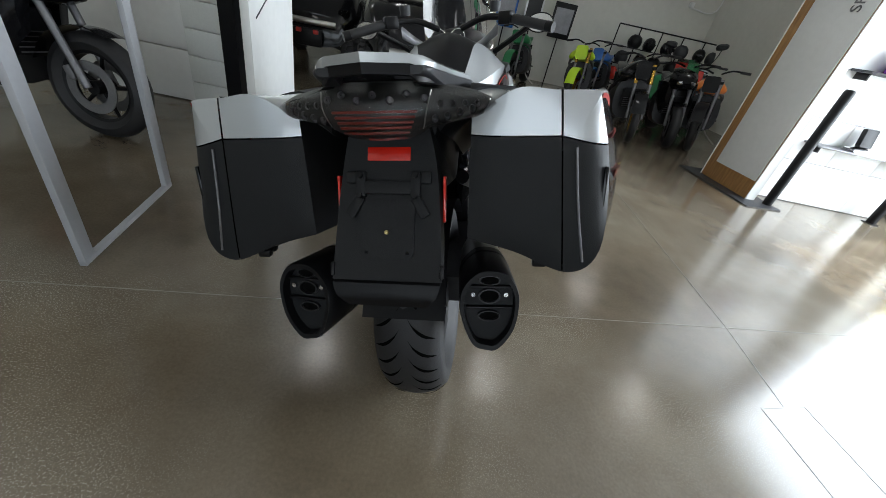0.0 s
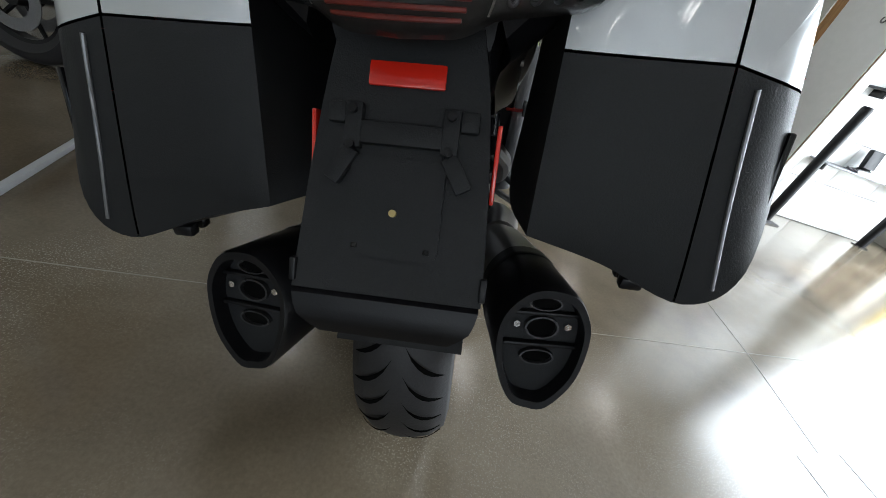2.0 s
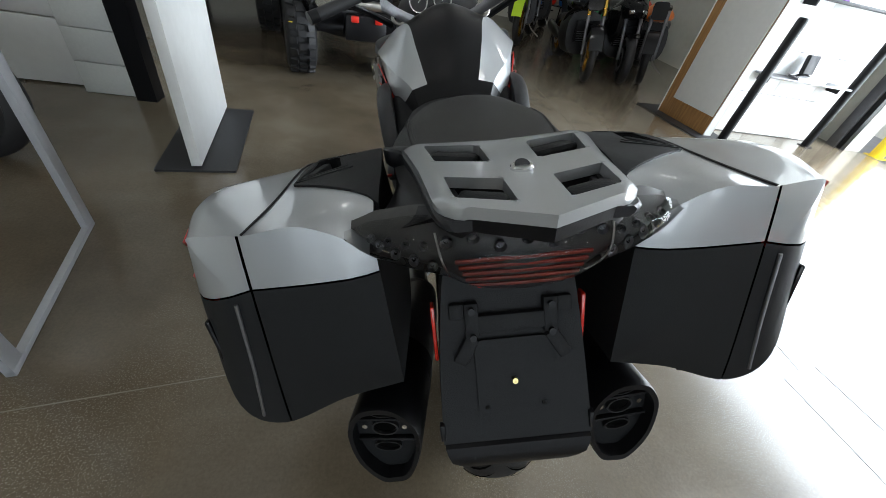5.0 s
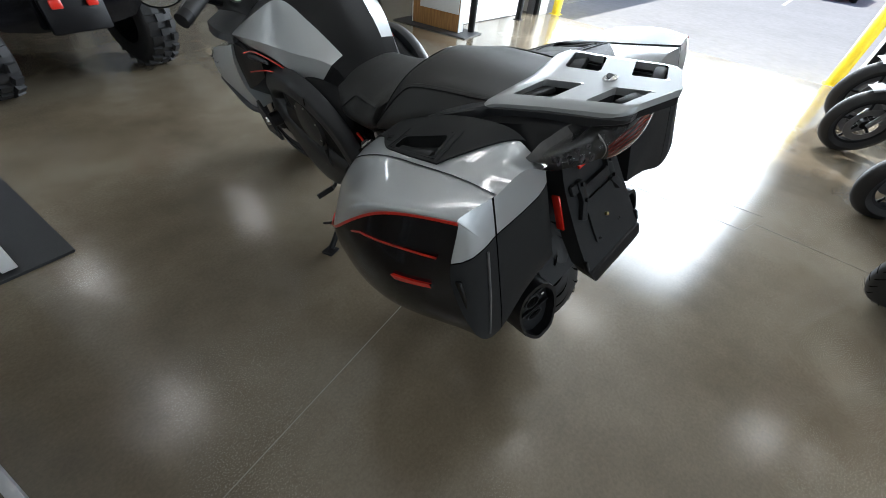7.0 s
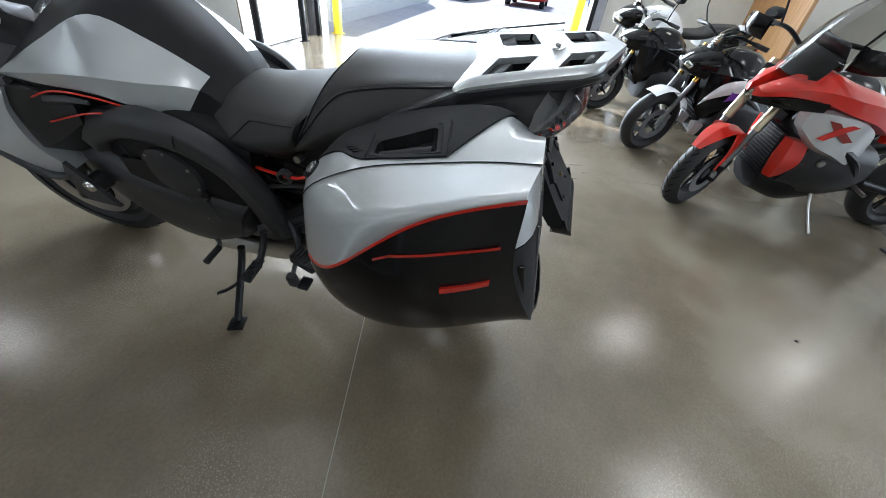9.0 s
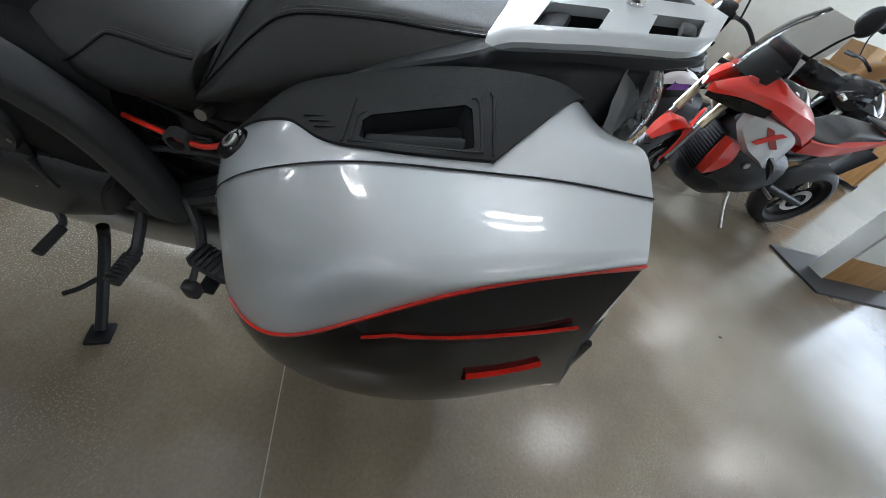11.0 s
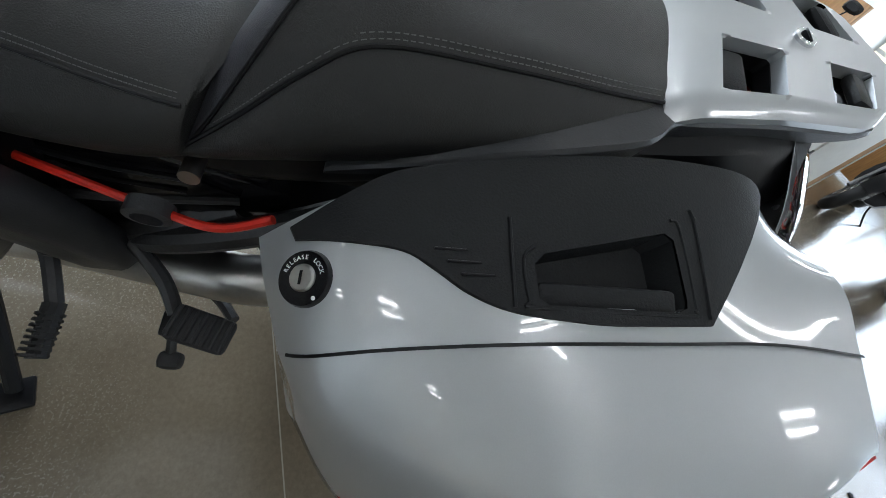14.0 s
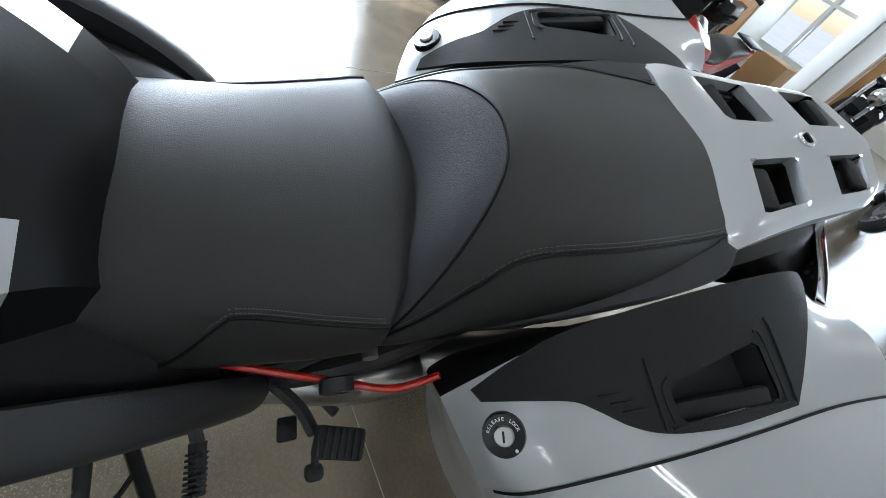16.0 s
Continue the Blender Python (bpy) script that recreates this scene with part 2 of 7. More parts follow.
def hermite(pts, sharp, n, closed):
    """Points along a smooth line; the line has corners at the indices in sharp."""
    pts = [np.array(p, float) for p in pts]
    count, out = len(pts), []
    for i in range(count if closed else count - 1):
        a, b = pts[i], pts[(i + 1) % count]
        before = pts[(i - 1) % count] if closed or i else a
        after = pts[(i + 2) % count] if closed or i + 2 < count else b
        ta = (b - a) if i in sharp or (not closed and i == 0) else (b - before) / 2
        j = (i + 1) % count
        tb = (b - a) if j in sharp or (not closed and i + 2 >= count) else (after - a) / 2
        for k in range(n):
            t = k / n
            out.append((2 * t ** 3 - 3 * t * t + 1) * a + (t ** 3 - 2 * t * t + t) * ta + (3 * t * t - 2 * t ** 3) * b + (t ** 3 - t * t) * tb)
    if not closed:
        out.append(pts[-1])
    return out


def loft(sections, sharp=(), n=4, m=4, closed=True, along_sharp=()):
    """Smooth grid through sections, each a list of (x, y, z): rows along, columns round."""
    rings = [hermite(s, set(sharp), n, closed) for s in sections]
    cols = [hermite([r[k] for r in rings], set(along_sharp), m, False) for k in range(len(rings[0]))]
    return [[cols[k][j] for k in range(len(cols))] for j in range(len(cols[0]))]


def skin(bm, grid, closed=True, cap0=False, cap1=False, keep=None):
    vs = [[bm.verts.new(p) for p in row] for row in grid]
    w = len(vs[0])
    for j in range(len(vs) - 1):
        for k in range(w if closed else w - 1):
            if keep is None or keep(j, k):
                q = (vs[j][k], vs[j][(k + 1) % w], vs[j + 1][(k + 1) % w], vs[j + 1][k])
                bm.faces.new(q)
    if cap0:
        bm.faces.new(vs[0][::-1])
    if cap1:
        bm.faces.new(vs[-1])
    loose = [v for v in bm.verts if not v.link_faces]
    bmesh.ops.delete(bm, geom=loose, context="VERTS")
    return bm


def mirrored(pts, s):
    return [(s * x, y, z) for x, y, z in pts]


def plate(bm, outline, thick, m=None):
    """A flat plate: an outline in x, y and a thickness along z."""
    m = m or Matrix()
    top = [bm.verts.new(m @ Vector((x, y, thick / 2))) for x, y in outline]
    low = [bm.verts.new(m @ Vector((x, y, -thick / 2))) for x, y in outline]
    bm.faces.new(top)
    bm.faces.new(low[::-1])
    for i in range(len(top)):
        j = (i + 1) % len(top)
        bm.faces.new((top[i], low[i], low[j], top[j]))
    return bm


def rounded(w, h, r, n=5):
    out = []
    for cx, cy, a0 in ((w / 2 - r, h / 2 - r, 0), (-w / 2 + r, h / 2 - r, 90), (-w / 2 + r, -h / 2 + r, 180), (w / 2 - r, -h / 2 + r, 270)):
        for i in range(n + 1):
            a = radians(a0 + 90 * i / n)
            out.append((cx + r * math.cos(a), cy + r * math.sin(a)))
    return out


def facing(at, along, normal):
    """A pose whose x runs along and whose z points out by normal."""
    z = Vector(normal).normalized()
    x = (Vector(along) - Vector(along).dot(z) * z).normalized()
    y = z.cross(x)
    return Matrix(((x.x, y.x, z.x, at[0]), (x.y, y.y, z.y, at[1]), (x.z, y.z, z.z, at[2]), (0, 0, 0, 1)))


# ---- the room ----
def solid(name, c, size, material, label, category, kind="structure", bevel=0.0, m=None):
    return tagged(link(name, box(bmn(), c, size, m, bevel), material, None, "", 30), label, category, "", kind)


solid("floor", (-0.35, 2.0, -0.1), (12.5, 22, 0.2), CONCRETE, "polished brown concrete floor with worn stony patches", "floor")
solid("ground", (35.1, 2, -0.17), (58.4, 300, 0.2), ASPHALT, "sunlit pale asphalt of the parking lot outside", "ground")
solid("ceiling", (0.0, 2.0, 4.7), (13.4, 22.4, 0.2), CEILING, "pale ceiling high above the showroom", "ceiling")
solid("wall_west", (-6.6, 2, 2.3), (0.2, 22, 4.6), WALLPAINT, "plain pale painted wall", "wall")
solid("wall_north", (0.0, 10.6, 2.3), (13.2, 0.2, 4.6), WALLPAINT, "pale grey-green painted wall behind parked bikes", "wall")
# the wall with the great door: the opening runs from y -0.06 to 4.1
solid("wall_east_north", (5.78, 7.35, 2.3), (0.25, 6.5, 4.6), WALLPAINT, "painted wall beside the great door", "wall")
solid("wall_east_south", (5.78, -4.53, 2.3), (0.25, 8.94, 4.6), WALLPAINT, "painted wall beside the great door", "wall")
solid("wall_east_lintel", (5.78, 2.02, 4.2), (0.25, 4.16, 0.8), WALLPAINT, "painted wall above the great door", "wall")
# window front at the far end
for i, x in enumerate((-5.0, -2.5, 0.0, 2.5, 5.0)):
    solid("window_mullion_%d" % (i + 1), (x, -9.05, 1.9), (0.09, 0.12, 3.2), WHITE, "white window mullion", "mullion")
solid("window_sill_wall", (0, -9.1, 0.2), (13.2, 0.2, 0.4), BLOCK, "low painted wall under the window front", "wall")
solid("window_head_wall", (0, -9.1, 4.05), (13.2, 0.2, 1.1), WALLPAINT, "painted wall above the window front", "wall")
for i, z in enumerate((1.4, 2.45)):
    solid("window_rail_%d" % (i + 1), (0, -9.05, z), (13.2, 0.1, 0.06), WHITE, "white window transom", "transom")
solid("kerb_outside", (0, -14, -0.12), (40, 8, 0.2), ASPHALT, "pale pavement outside the window front", "pavement")

# door surround, black guards and bollards
for i, (y, s) in enumerate(((4.16, 1), (-0.12, -1))):
    solid("door_track_%d" % (i + 1), (5.60, y + 0.06 * s, 1.9), (0.1, 0.12, 3.8), ALUMINIUM, "grey steel track of the great door", "door track")
    solid("door_seal_%d" % (i + 1), (5.61, y - 0.03 * s, 0.75), (0.07, 0.06, 1.5), SATIN, "black rubber guard on the door track", "guard")


def bollard(x, y, label, material, r, h):
    b = thing("bollard", label, "bollard", pose(x, y, 0))
    bm = lathe(bmn(), [(0.0, 0.0), (r, 0.0), (r, h - 0.02), (r * 0.8, h), (0, h + 0.004)], 20, "Z")
    part("post", bm, material, b)
    part("base_plate", plate(bmn(), rounded(r * 2.6, r * 2.6, r * 0.3), 0.008, pose(0, 0, 0.004)), material, b)
    return b


bollard(6.02, 3.98, "yellow steel bollard at the great door", YELLOW, 0.07, 1.3)
bollard(6.02, 0.06, "yellow steel bollard at the great door", YELLOW, 0.07, 1.3)
bollard(3.60, 3.93, "black steel guard post beside the display panel", SATIN, 0.045, 1.18)
bollard(4.95, 4.06, "black steel guard post at the end of the shelf wall", SATIN, 0.045, 1.18)


# ---- the grey touring motorcycle ----
K = pose(0.163, 1.085, 0.0, 0, -13.3, -4.0)
tourer = thing("touring_motorcycle", "silver and black touring motorcycle with panniers, leaning on its side stand", "motorcycle", K)


def wheel(parent, at, radius, width, rim_r, material_rim, turn=0.0, spokes=5, disc=0.0, disc_x=0.07, tread=True):
    w = thing("wheel", "", "")
    w.parent = parent
    w.matrix_local = pose(*at, 0, 0, turn)
    h = width / 2
    prof = [(rim_r - 0.01, -h * 0.62), (rim_r + 0.02, -h * 0.86), (radius - 0.07, -h), (radius - 0.035, -h * 0.93), (radius - 0.012, -h * 0.62), (radius - 0.002, -h * 0.25), (radius, 0)]
    prof += [(r, -x) for r, x in prof[-2::-1]]
    part("tyre", lathe(bmn(), prof, 72), RUBBER, w, "", 60)
    if tread:
        # tread grooves: black strips laid on the rubber, their shade given by colour
        bm = bmn()
        for i in range(34):
            for s in (-1, 1):
                a = 2 * math.pi * (i + (0.5 if s > 0 else 0)) / 34
                prev = None
                for k in range(7):
                    t = k / 6
                    x = s * h * (0.1 + 0.75 * t)
                    rr = radius - 0.0005 - 0.07 * max(0, abs(x) / h - 0.2) ** 2.2
                    ang = a + 0.20 * t ** 0.7
                    u = Vector((x, rr * math.cos(ang), rr * math.sin(ang)))
                    ang2 = ang + 0.040 * math.sin(math.pi * min(1, t * 0.9 + 0.1))
                    v = Vector((x + s * 0.002, rr * math.cos(ang2), rr * math.sin(ang2)))
                    n = Vector((0, math.cos(ang), math.sin(ang))) * 0.0012
                    cur = (bm.verts.new(u + n), bm.verts.new(v + n))
                    if prev:
                        bm.faces.new((prev[0], prev[1], cur[1], cur[0]))
                    prev = cur
        part("tread_groove", bm, RECESS_SHADE, w)
    rim = lathe(bmn(), [(rim_r - 0.03, -h * 0.55), (rim_r + 0.012, -h * 0.7), (rim_r + 0.004, -h * 0.5), (rim_r - 0.02, 0), (rim_r + 0.004, h * 0.5), (rim_r + 0.012, h * 0.7), (rim_r - 0.03, h * 0.55), (rim_r - 0.035, 0), (rim_r - 0.03, -h * 0.55)], 48)
    part("rim", rim, material_rim, w)
    hub = rod(bmn(), (-h * 0.8, 0, 0), (h * 0.8, 0, 0), 0.045, seg=20)
    part("hub", hub, material_rim, w)
    for i in range(spokes):
        a = 2 * math.pi * i / spokes
        bm = bmn()
        for da in (-0.13, 0.13):
            rod(bm, (0, 0.03 * math.cos(a), 0.03 * math.sin(a)), (0, (rim_r - 0.02) * math.cos(a + da), (rim_r - 0.02) * math.sin(a + da)), 0.012 if spokes < 12 else 0.003, 0.009 if spokes < 12 else 0.003, seg=6)
        part("spoke", bm, material_rim, w)
    if disc:
        for s in (-1, 1):
            d = lathe(bmn(), [(disc * 0.66, s * disc_x - 0.0025), (disc, s * disc_x - 0.0025), (disc, s * disc_x + 0.0025), (disc * 0.66, s * disc_x + 0.0025), (disc * 0.66, s * disc_x - 0.0025)], 40)
            part("brake_disc", d, STEEL, w, "drilled steel brake disc")
    return w


wheel(tourer, (0, 0, 0.318), 0.318, 0.19, 0.215, SATIN, 0, 5, 0.0)
wheel(tourer, (-0.01, 1.47, 0.302), 0.302, 0.13, 0.215, SATIN, 6, 5, 0.16)

# panniers: sections from the front tip to the rear face; s is measured outwards
CASE = [
    [(0.205, 0.235, 0.690), (0.240, 0.258, 0.780), (0.278, 0.247, 0.784), (0.338, 0.224, 0.780), (0.368, 0.207, 0.765), (0.392, 0.197, 0.735), (0.394, 0.196, 0.712), (0.378, 0.205, 0.675), (0.310, 0.225, 0.660), (0.250, 0.232, 0.665)],
    [(0.195, 0.215, 0.665), (0.226, 0.226, 0.818), (0.282, 0.222, 0.826), (0.343, 0.206, 0.820), (0.394, 0.183, 0.806), (0.444, 0.163, 0.750), (0.450, 0.160, 0.712), (0.424, 0.168, 0.640), (0.330, 0.188, 0.620), (0.240, 0.200, 0.635)],
    [(0.180, 0.165, 0.650), (0.205, 0.170, 0.874), (0.268, 0.168, 0.868), (0.338, 0.163, 0.858), (0.418, 0.135, 0.840), (0.484, 0.110, 0.772), (0.490, 0.105, 0.712), (0.458, 0.112, 0.605), (0.340, 0.130, 0.588), (0.220, 0.145, 0.612)],
    [(0.170, 0.090, 0.645), (0.190, 0.092, 0.912), (0.262, 0.090, 0.904), (0.332, 0.089, 0.897), (0.440, 0.072, 0.872), (0.494, 0.058, 0.813), (0.502, 0.050, 0.735), (0.484, 0.045, 0.600), (0.350, 0.055, 0.565), (0.220, 0.072, 0.602)],
    [(0.165, 0.020, 0.645), (0.180, 0.020, 0.942), (0.252, 0.020, 0.932), (0.328, 0.025, 0.920), (0.452, 0.010, 0.911), (0.482, 0.000, 0.866), (0.506, -0.010, 0.780), (0.492, -0.028, 0.602), (0.360, -0.020, 0.566), (0.220, 0.000, 0.605)],
    [(0.160, -0.070, 0.650), (0.175, -0.070, 0.966), (0.250, -0.070, 0.956), (0.323, -0.065, 0.941), (0.447, -0.072, 0.943), (0.457, -0.077, 0.925), (0.499, -0.085, 0.800), (0.486, -0.105, 0.618), (0.360, -0.105, 0.582), (0.220, -0.085, 0.615)],
    [(0.160, -0.160, 0.665), (0.173, -0.165, 0.974), (0.250, -0.160, 0.969), (0.317, -0.156, 0.962), (0.424, -0.164, 0.968), (0.428, -0.160, 0.953), (0.476, -0.170, 0.810), (0.464, -0.195, 0.650), (0.360, -0.205, 0.612), (0.225, -0.190, 0.650)],
]
REAR = [(0.165, -0.300, 0.705), (0.172, -0.245, 0.935), (0.250, -0.248, 0.984), (0.322, -0.250, 0.981), (0.394, -0.236, 0.976), (0.401, -0.238, 0.966), (0.436, -0.245, 0.835), (0.430, -0.304, 0.690), (0.372, -0.316, 0.640), (0.262, -0.303, 0.678)]


def inside(poly, x, y):
    hit = False
    for (ax, ay), (bx, by) in zip(poly, poly[1:] + poly[:1]):
        if (ay > y) != (by > y) and x < (bx - ax) * (y - ay) / (by - ay) + ax:
            hit = not hit
    return hit


def on_column(grid, k, y):
    col = [Vector(row[k]) for row in grid]
    for a_, b_ in zip(col, col[1:]):
        if (a_[1] - y) * (b_[1] - y) <= 0 and a_[1] != b_[1]:
            return a_ + (b_ - a_) * ((y - a_[1]) / (b_[1] - a_[1]))
    return col[0]


TRAY = [(0.165, -0.190), (0.180, -0.174), (0.309, -0.088), (0.3145, -0.007), (0.3135, 0.035), (0.309, 0.074), (0.297, 0.104), (0.279, 0.130), (0.266, 0.152), (0.259, 0.188), (0.252, 0.228), (0.238, 0.234), (0.214, 0.195), (0.196, 0.150), (0.178, 0.030), (0.165, -0.110)]


WELL = [(0.238, -0.045), (0.243, -0.053), (0.291, -0.064), (0.297, -0.064), (0.301, -0.056), (0.303, 0.050), (0.298, 0.057), (0.273, 0.061), (0.264, 0.054)]


def pannier(side, label):
    p = thing("pannier", "", "")
    p.parent = tourer
    tagged(p, label)
    secs = [mirrored(ring, side) for ring in CASE] + [mirrored(REAR, side)]
    n = 6
    g = loft(secs, sharp={0, 1, 3, 5}, n=n, m=6, along_sharp=())
    rows = len(g)
    wide = len(g[0])
    # even out the side so that it reads as one taut curve
    for _ in range(8):
        h = [[Vector(q) for q in row] for row in g]
        for j in range(2, rows - 1):
            for k in range(3 * n, 9 * n):
                q = h[j][k] * 0.5 + (h[j - 1][k] + h[j + 1][k]) * 0.25
                if k not in (3 * n, 4 * n, 5 * n):
                    q = q * 0.6 + (h[j][k - 1] + h[j][k + 1]) * 0.2
                g[j][k] = q

    def seg(*which):
        return lambda j, k: k // n in which

    lid = skin(bmn(), g, keep=seg(1, 2))
    gone = [f for f in lid.faces if inside(WELL, abs(f.calc_center_median().x), f.calc_center_median().y) or all(inside(TRAY, abs(v.co.x) + 0.002, v.co.y) for v in f.verts)]
    bmesh.ops.delete(lid, geom=gone, context="FACES")
    part("lid", lid, SILVER, p, "glossy silver lid", 40)
    part("outer_shell", skin(bmn(), g, keep=seg(3, 4)), SILVER, p, "glossy silver shell", 50)
    part("front_cap", skin(bmn(), [g[0], [Vector(q) * 0.4 + Vector(np.mean(g[0], axis=0)) * 0.6 + Vector((0, 0.004, 0)) for q in g[0]]], cap1=True), SILVER, p, "silver front end", 50)
    part("lower_shell", skin(bmn(), g, keep=seg(5, 6, 7)), GLOSS, p, "gloss black lower shell", 50)
    part("inner_shell", skin(bmn(), g, keep=seg(8, 9, 0)), BLACK, p, "", 40)
    # rear face, split into the silver crown and the black body, inside and outside of the seam
    ring = g[-1]
    mid = Vector(np.mean(ring, axis=0))

    def flat_y(z):
        return -0.250 - (0.985 - z) * 0.20

    def face(name, material, cuts, lab):
        bm = bmn()
        rings = []
        for f in (1.0, 0.9, 0.75, 0.55, 0.3):
            row = []
            for q in ring:
                x, z = mid.x + (q[0] - mid.x) * f, mid.z + (q[2] - mid.z) * f
                row.append((x, flat_y(z) + (q[1] - flat_y(q[2])) * f ** 5, z))
            rings.append(row)
        skin(bm, rings, cap1=True)
        for co, no in cuts:
            bmesh.ops.bisect_plane(bm, geom=bm.verts[:] + bm.edges[:] + bm.faces[:], plane_co=co, plane_no=no, clear_outer=True)
        return part(name, bm, material, p, lab, 60)

    zs, xs = (0, 0, 0.906), side * 0.337
    tip = (xs, 0, 0.906)
    lean_in, lean_out = (side, 0, 0.09), (-side, 0, -0.09)

    def beside(d):
        return (xs + side * d, 0, 0.906)

    face("rear_crown", SILVER, [(zs, (0, 0, -1)), (beside(-0.002), lean_in)], "silver rear crown")
    face("rear_crown_outer", SILVER, [(tip, (-0.25 * side, 0, -1)), (beside(0.002), lean_out)], "silver rear corner")
    face("rear_panel", BLACK, [((0, 0, 0.903), (0, 0, 1)), (beside(-0.0015), lean_in)], "")
    face("rear_panel_outer", BLACK, [((xs, 0, 0.903), (0.25 * side, 0, 1)), (beside(0.0015), lean_out)], "")
    # moulded rib beside the seam and the rubber guard on the rear corner
    # daylight caught on the plastic rib is put into its pale metal colour
    part("rib", pipe(bmn(), mirrored([(0.364, flat_y(0.885) - 0.0008, 0.885), (0.379, flat_y(0.77) - 0.0008, 0.77), (0.398, flat_y(0.665) + 0.001, 0.665)], side), 0.0026, 8), ALUMINIUM, p, "moulded plastic rib coloured pale for the daylight glint on it")
    guard = box(bmn(), (side * 0.4265, -0.266, 0.785), (0.008, 0.018, 0.120), pose(0, 0, 0, -12, 0, 0), 0.003)
    part("corner_guard", guard, GLOSS, p, "black rubber corner guard")
    # seams, red lines and reflector: strips lying just proud of the shell
    w = len(g[0])

    def strip(name, line, width, material, lift, lab=""):
        bm = bmn()
        prev = None
        for q, d, up in line:
            o = Vector((side * 0.9, 0, 0.35)).normalized() * lift
            a, b = Vector(q) + o + Vector(up) * width / 2, Vector(q) + o - Vector(up) * width / 2
            cur = (bm.verts.new(a), bm.verts.new(b), bm.verts.new(a - o * 2), bm.verts.new(b - o * 2))
            if prev:
                bm.faces.new((prev[0], prev[1], cur[1], cur[0]))
                bm.faces.new((prev[0], cur[0], cur[2], prev[2]))
                bm.faces.new((prev[1], prev[3], cur[3], cur[1]))
            prev = cur
        return part(name, bm, material, p, lab)

    def along(ki, j0, j1, up):
        return [(g[j][ki % w], None, up) for j in range(j0, j1)]

    strip("seam", along(3 * n, 2, rows, (side * 0.5, 0, 0.8)), 0.005, SATIN, 0.0015)
    strip("red_line", along(5 * n, 7, rows, (side * 0.2, 0, 0.97)), 0.010, RED, 0.002, "thin red pinstripe")

    def at_height(y, z):
        j = min(range(1, rows), key=lambda q: abs(g[q][6 * n][1] - y))
        col = [v for v in g[j][5 * n:8 * n + 1]][::-1]
        return (side * float(np.interp(z, [v[2] for v in col], [abs(v[0]) for v in col])), y, z)

    strip("red_line", [(at_height(-0.008 - 0.207 * i / 14, float(np.interp(i, [0, 2, 9, 14], [0.846, 0.861, 0.880, 0.890]))), None, (side * 0.2, 0, 0.97)) for i in range(15)], 0.006, RED, 0.0022, "thin red pinstripe")
    strip("side_reflector", [(at_height(-0.128 - 0.082 * i / 6, 0.798 + 0.014 * i / 6), None, (side * 0.2, 0, 0.97)) for i in range(7)], 0.021, REFLECTOR, 0.004, "red side reflector")

    # black tray set into the lid
    def on_lid(s, y, up):
        cut = [on_column(g, k, y) for k in range(n, 3 * n + 1)]
        return (side * s, y, float(np.interp(s, [abs(v[0]) for v in cut], [v[2] for v in cut])) + up)

    # the tray has a recess with slanted ends under the latch
    well = WELL
    bm = bmn()
    outline = [(q[0], q[1]) for q in hermite([(s, y, 0) for s, y in TRAY], {0, 1, 2, 10, 11}, 5, True)]
    top = [bm.verts.new(on_lid(s, y, 0.0045)) for s, y in outline]
    low = [bm.verts.new(on_lid(s, y, -0.006)) for s, y in outline]
    rim_ = [bm.verts.new(on_lid(s, y, 0.0025)) for s, y in well]
    deep = [bm.verts.new(on_lid(0.278 + (s - 0.278) * 0.92, 0.0 + y * 0.94, -0.024)) for s, y in well]
    for a, b in ((top, low), (deep, rim_)):
        for i in range(len(a)):
            j = (i + 1) % len(a)
            bm.faces.new((a[i], b[i], b[j], a[j]))
    bm.faces.new(deep)
    edges = []
    for pts in (outline, well):
        loop = [bm.verts.new(on_lid(s, y, 0.0045)) for s, y in pts]
        edges += [bm.edges.new((loop[i], loop[(i + 1) % len(loop)])) for i in range(len(loop))]
    done = bmesh.ops.triangle_fill(bm, use_beauty=True, edges=edges)
    inner = [e for e in done["geom"] if isinstance(e, bmesh.types.BMEdge) and len(e.link_faces) == 2]
    split = bmesh.ops.subdivide_edges(bm, edges=inner, cuts=3, use_grid_fill=True)
    for v in split["geom_inner"]:
        if isinstance(v, bmesh.types.BMVert):
            v.co = on_lid(abs(v.co.x), v.co.y, 0.0045)
    bmesh.ops.recalc_face_normals(bm, faces=bm.faces[:])
    part("lid_insert", bm, BLACK, p, "black textured lid insert")
    c = Vector(on_lid(0.275, -0.005, 0.004))
    u_, v_ = Vector(on_lid(0.275, 0.07, 0.004)) - c, Vector(on_lid(0.300, -0.005, 0.004)) - c
    nn = u_.cross(v_)
    m = facing(c, u_, nn if nn.z > 0 else -nn)
    # frame lines round the latch, its flap and the hinge
    for name, pts in (("frame_line", [(0.214, -0.070), (0.222, -0.074), (0.304, -0.086)]), ("frame_line", [(0.236, 0.080), (0.306, 0.074)])):
        line = [Vector(on_lid(a[0] + (b[0] - a[0]) * t / 4, a[1] + (b[1] - a[1]) * t / 4, 0.0048)) for a, b in zip(pts, pts[1:]) for t in range(5)]
        part(name, pipe(bmn(), line, 0.0018, 6), BLACK, p)
    edge_ = [Vector(on_lid(0.290 + (s - 0.290) * 1.22, -0.002 + (y + 0.002) * 1.12, 0.0044)) for s, y in well if s < 0.304]
    part("frame_line", pipe(bmn(), edge_, 0.0016, 6), BLACK, p)
    lo, hi = Vector(on_lid(0.294, 0.052, -0.007)), Vector(on_lid(0.290, -0.058, -0.007))
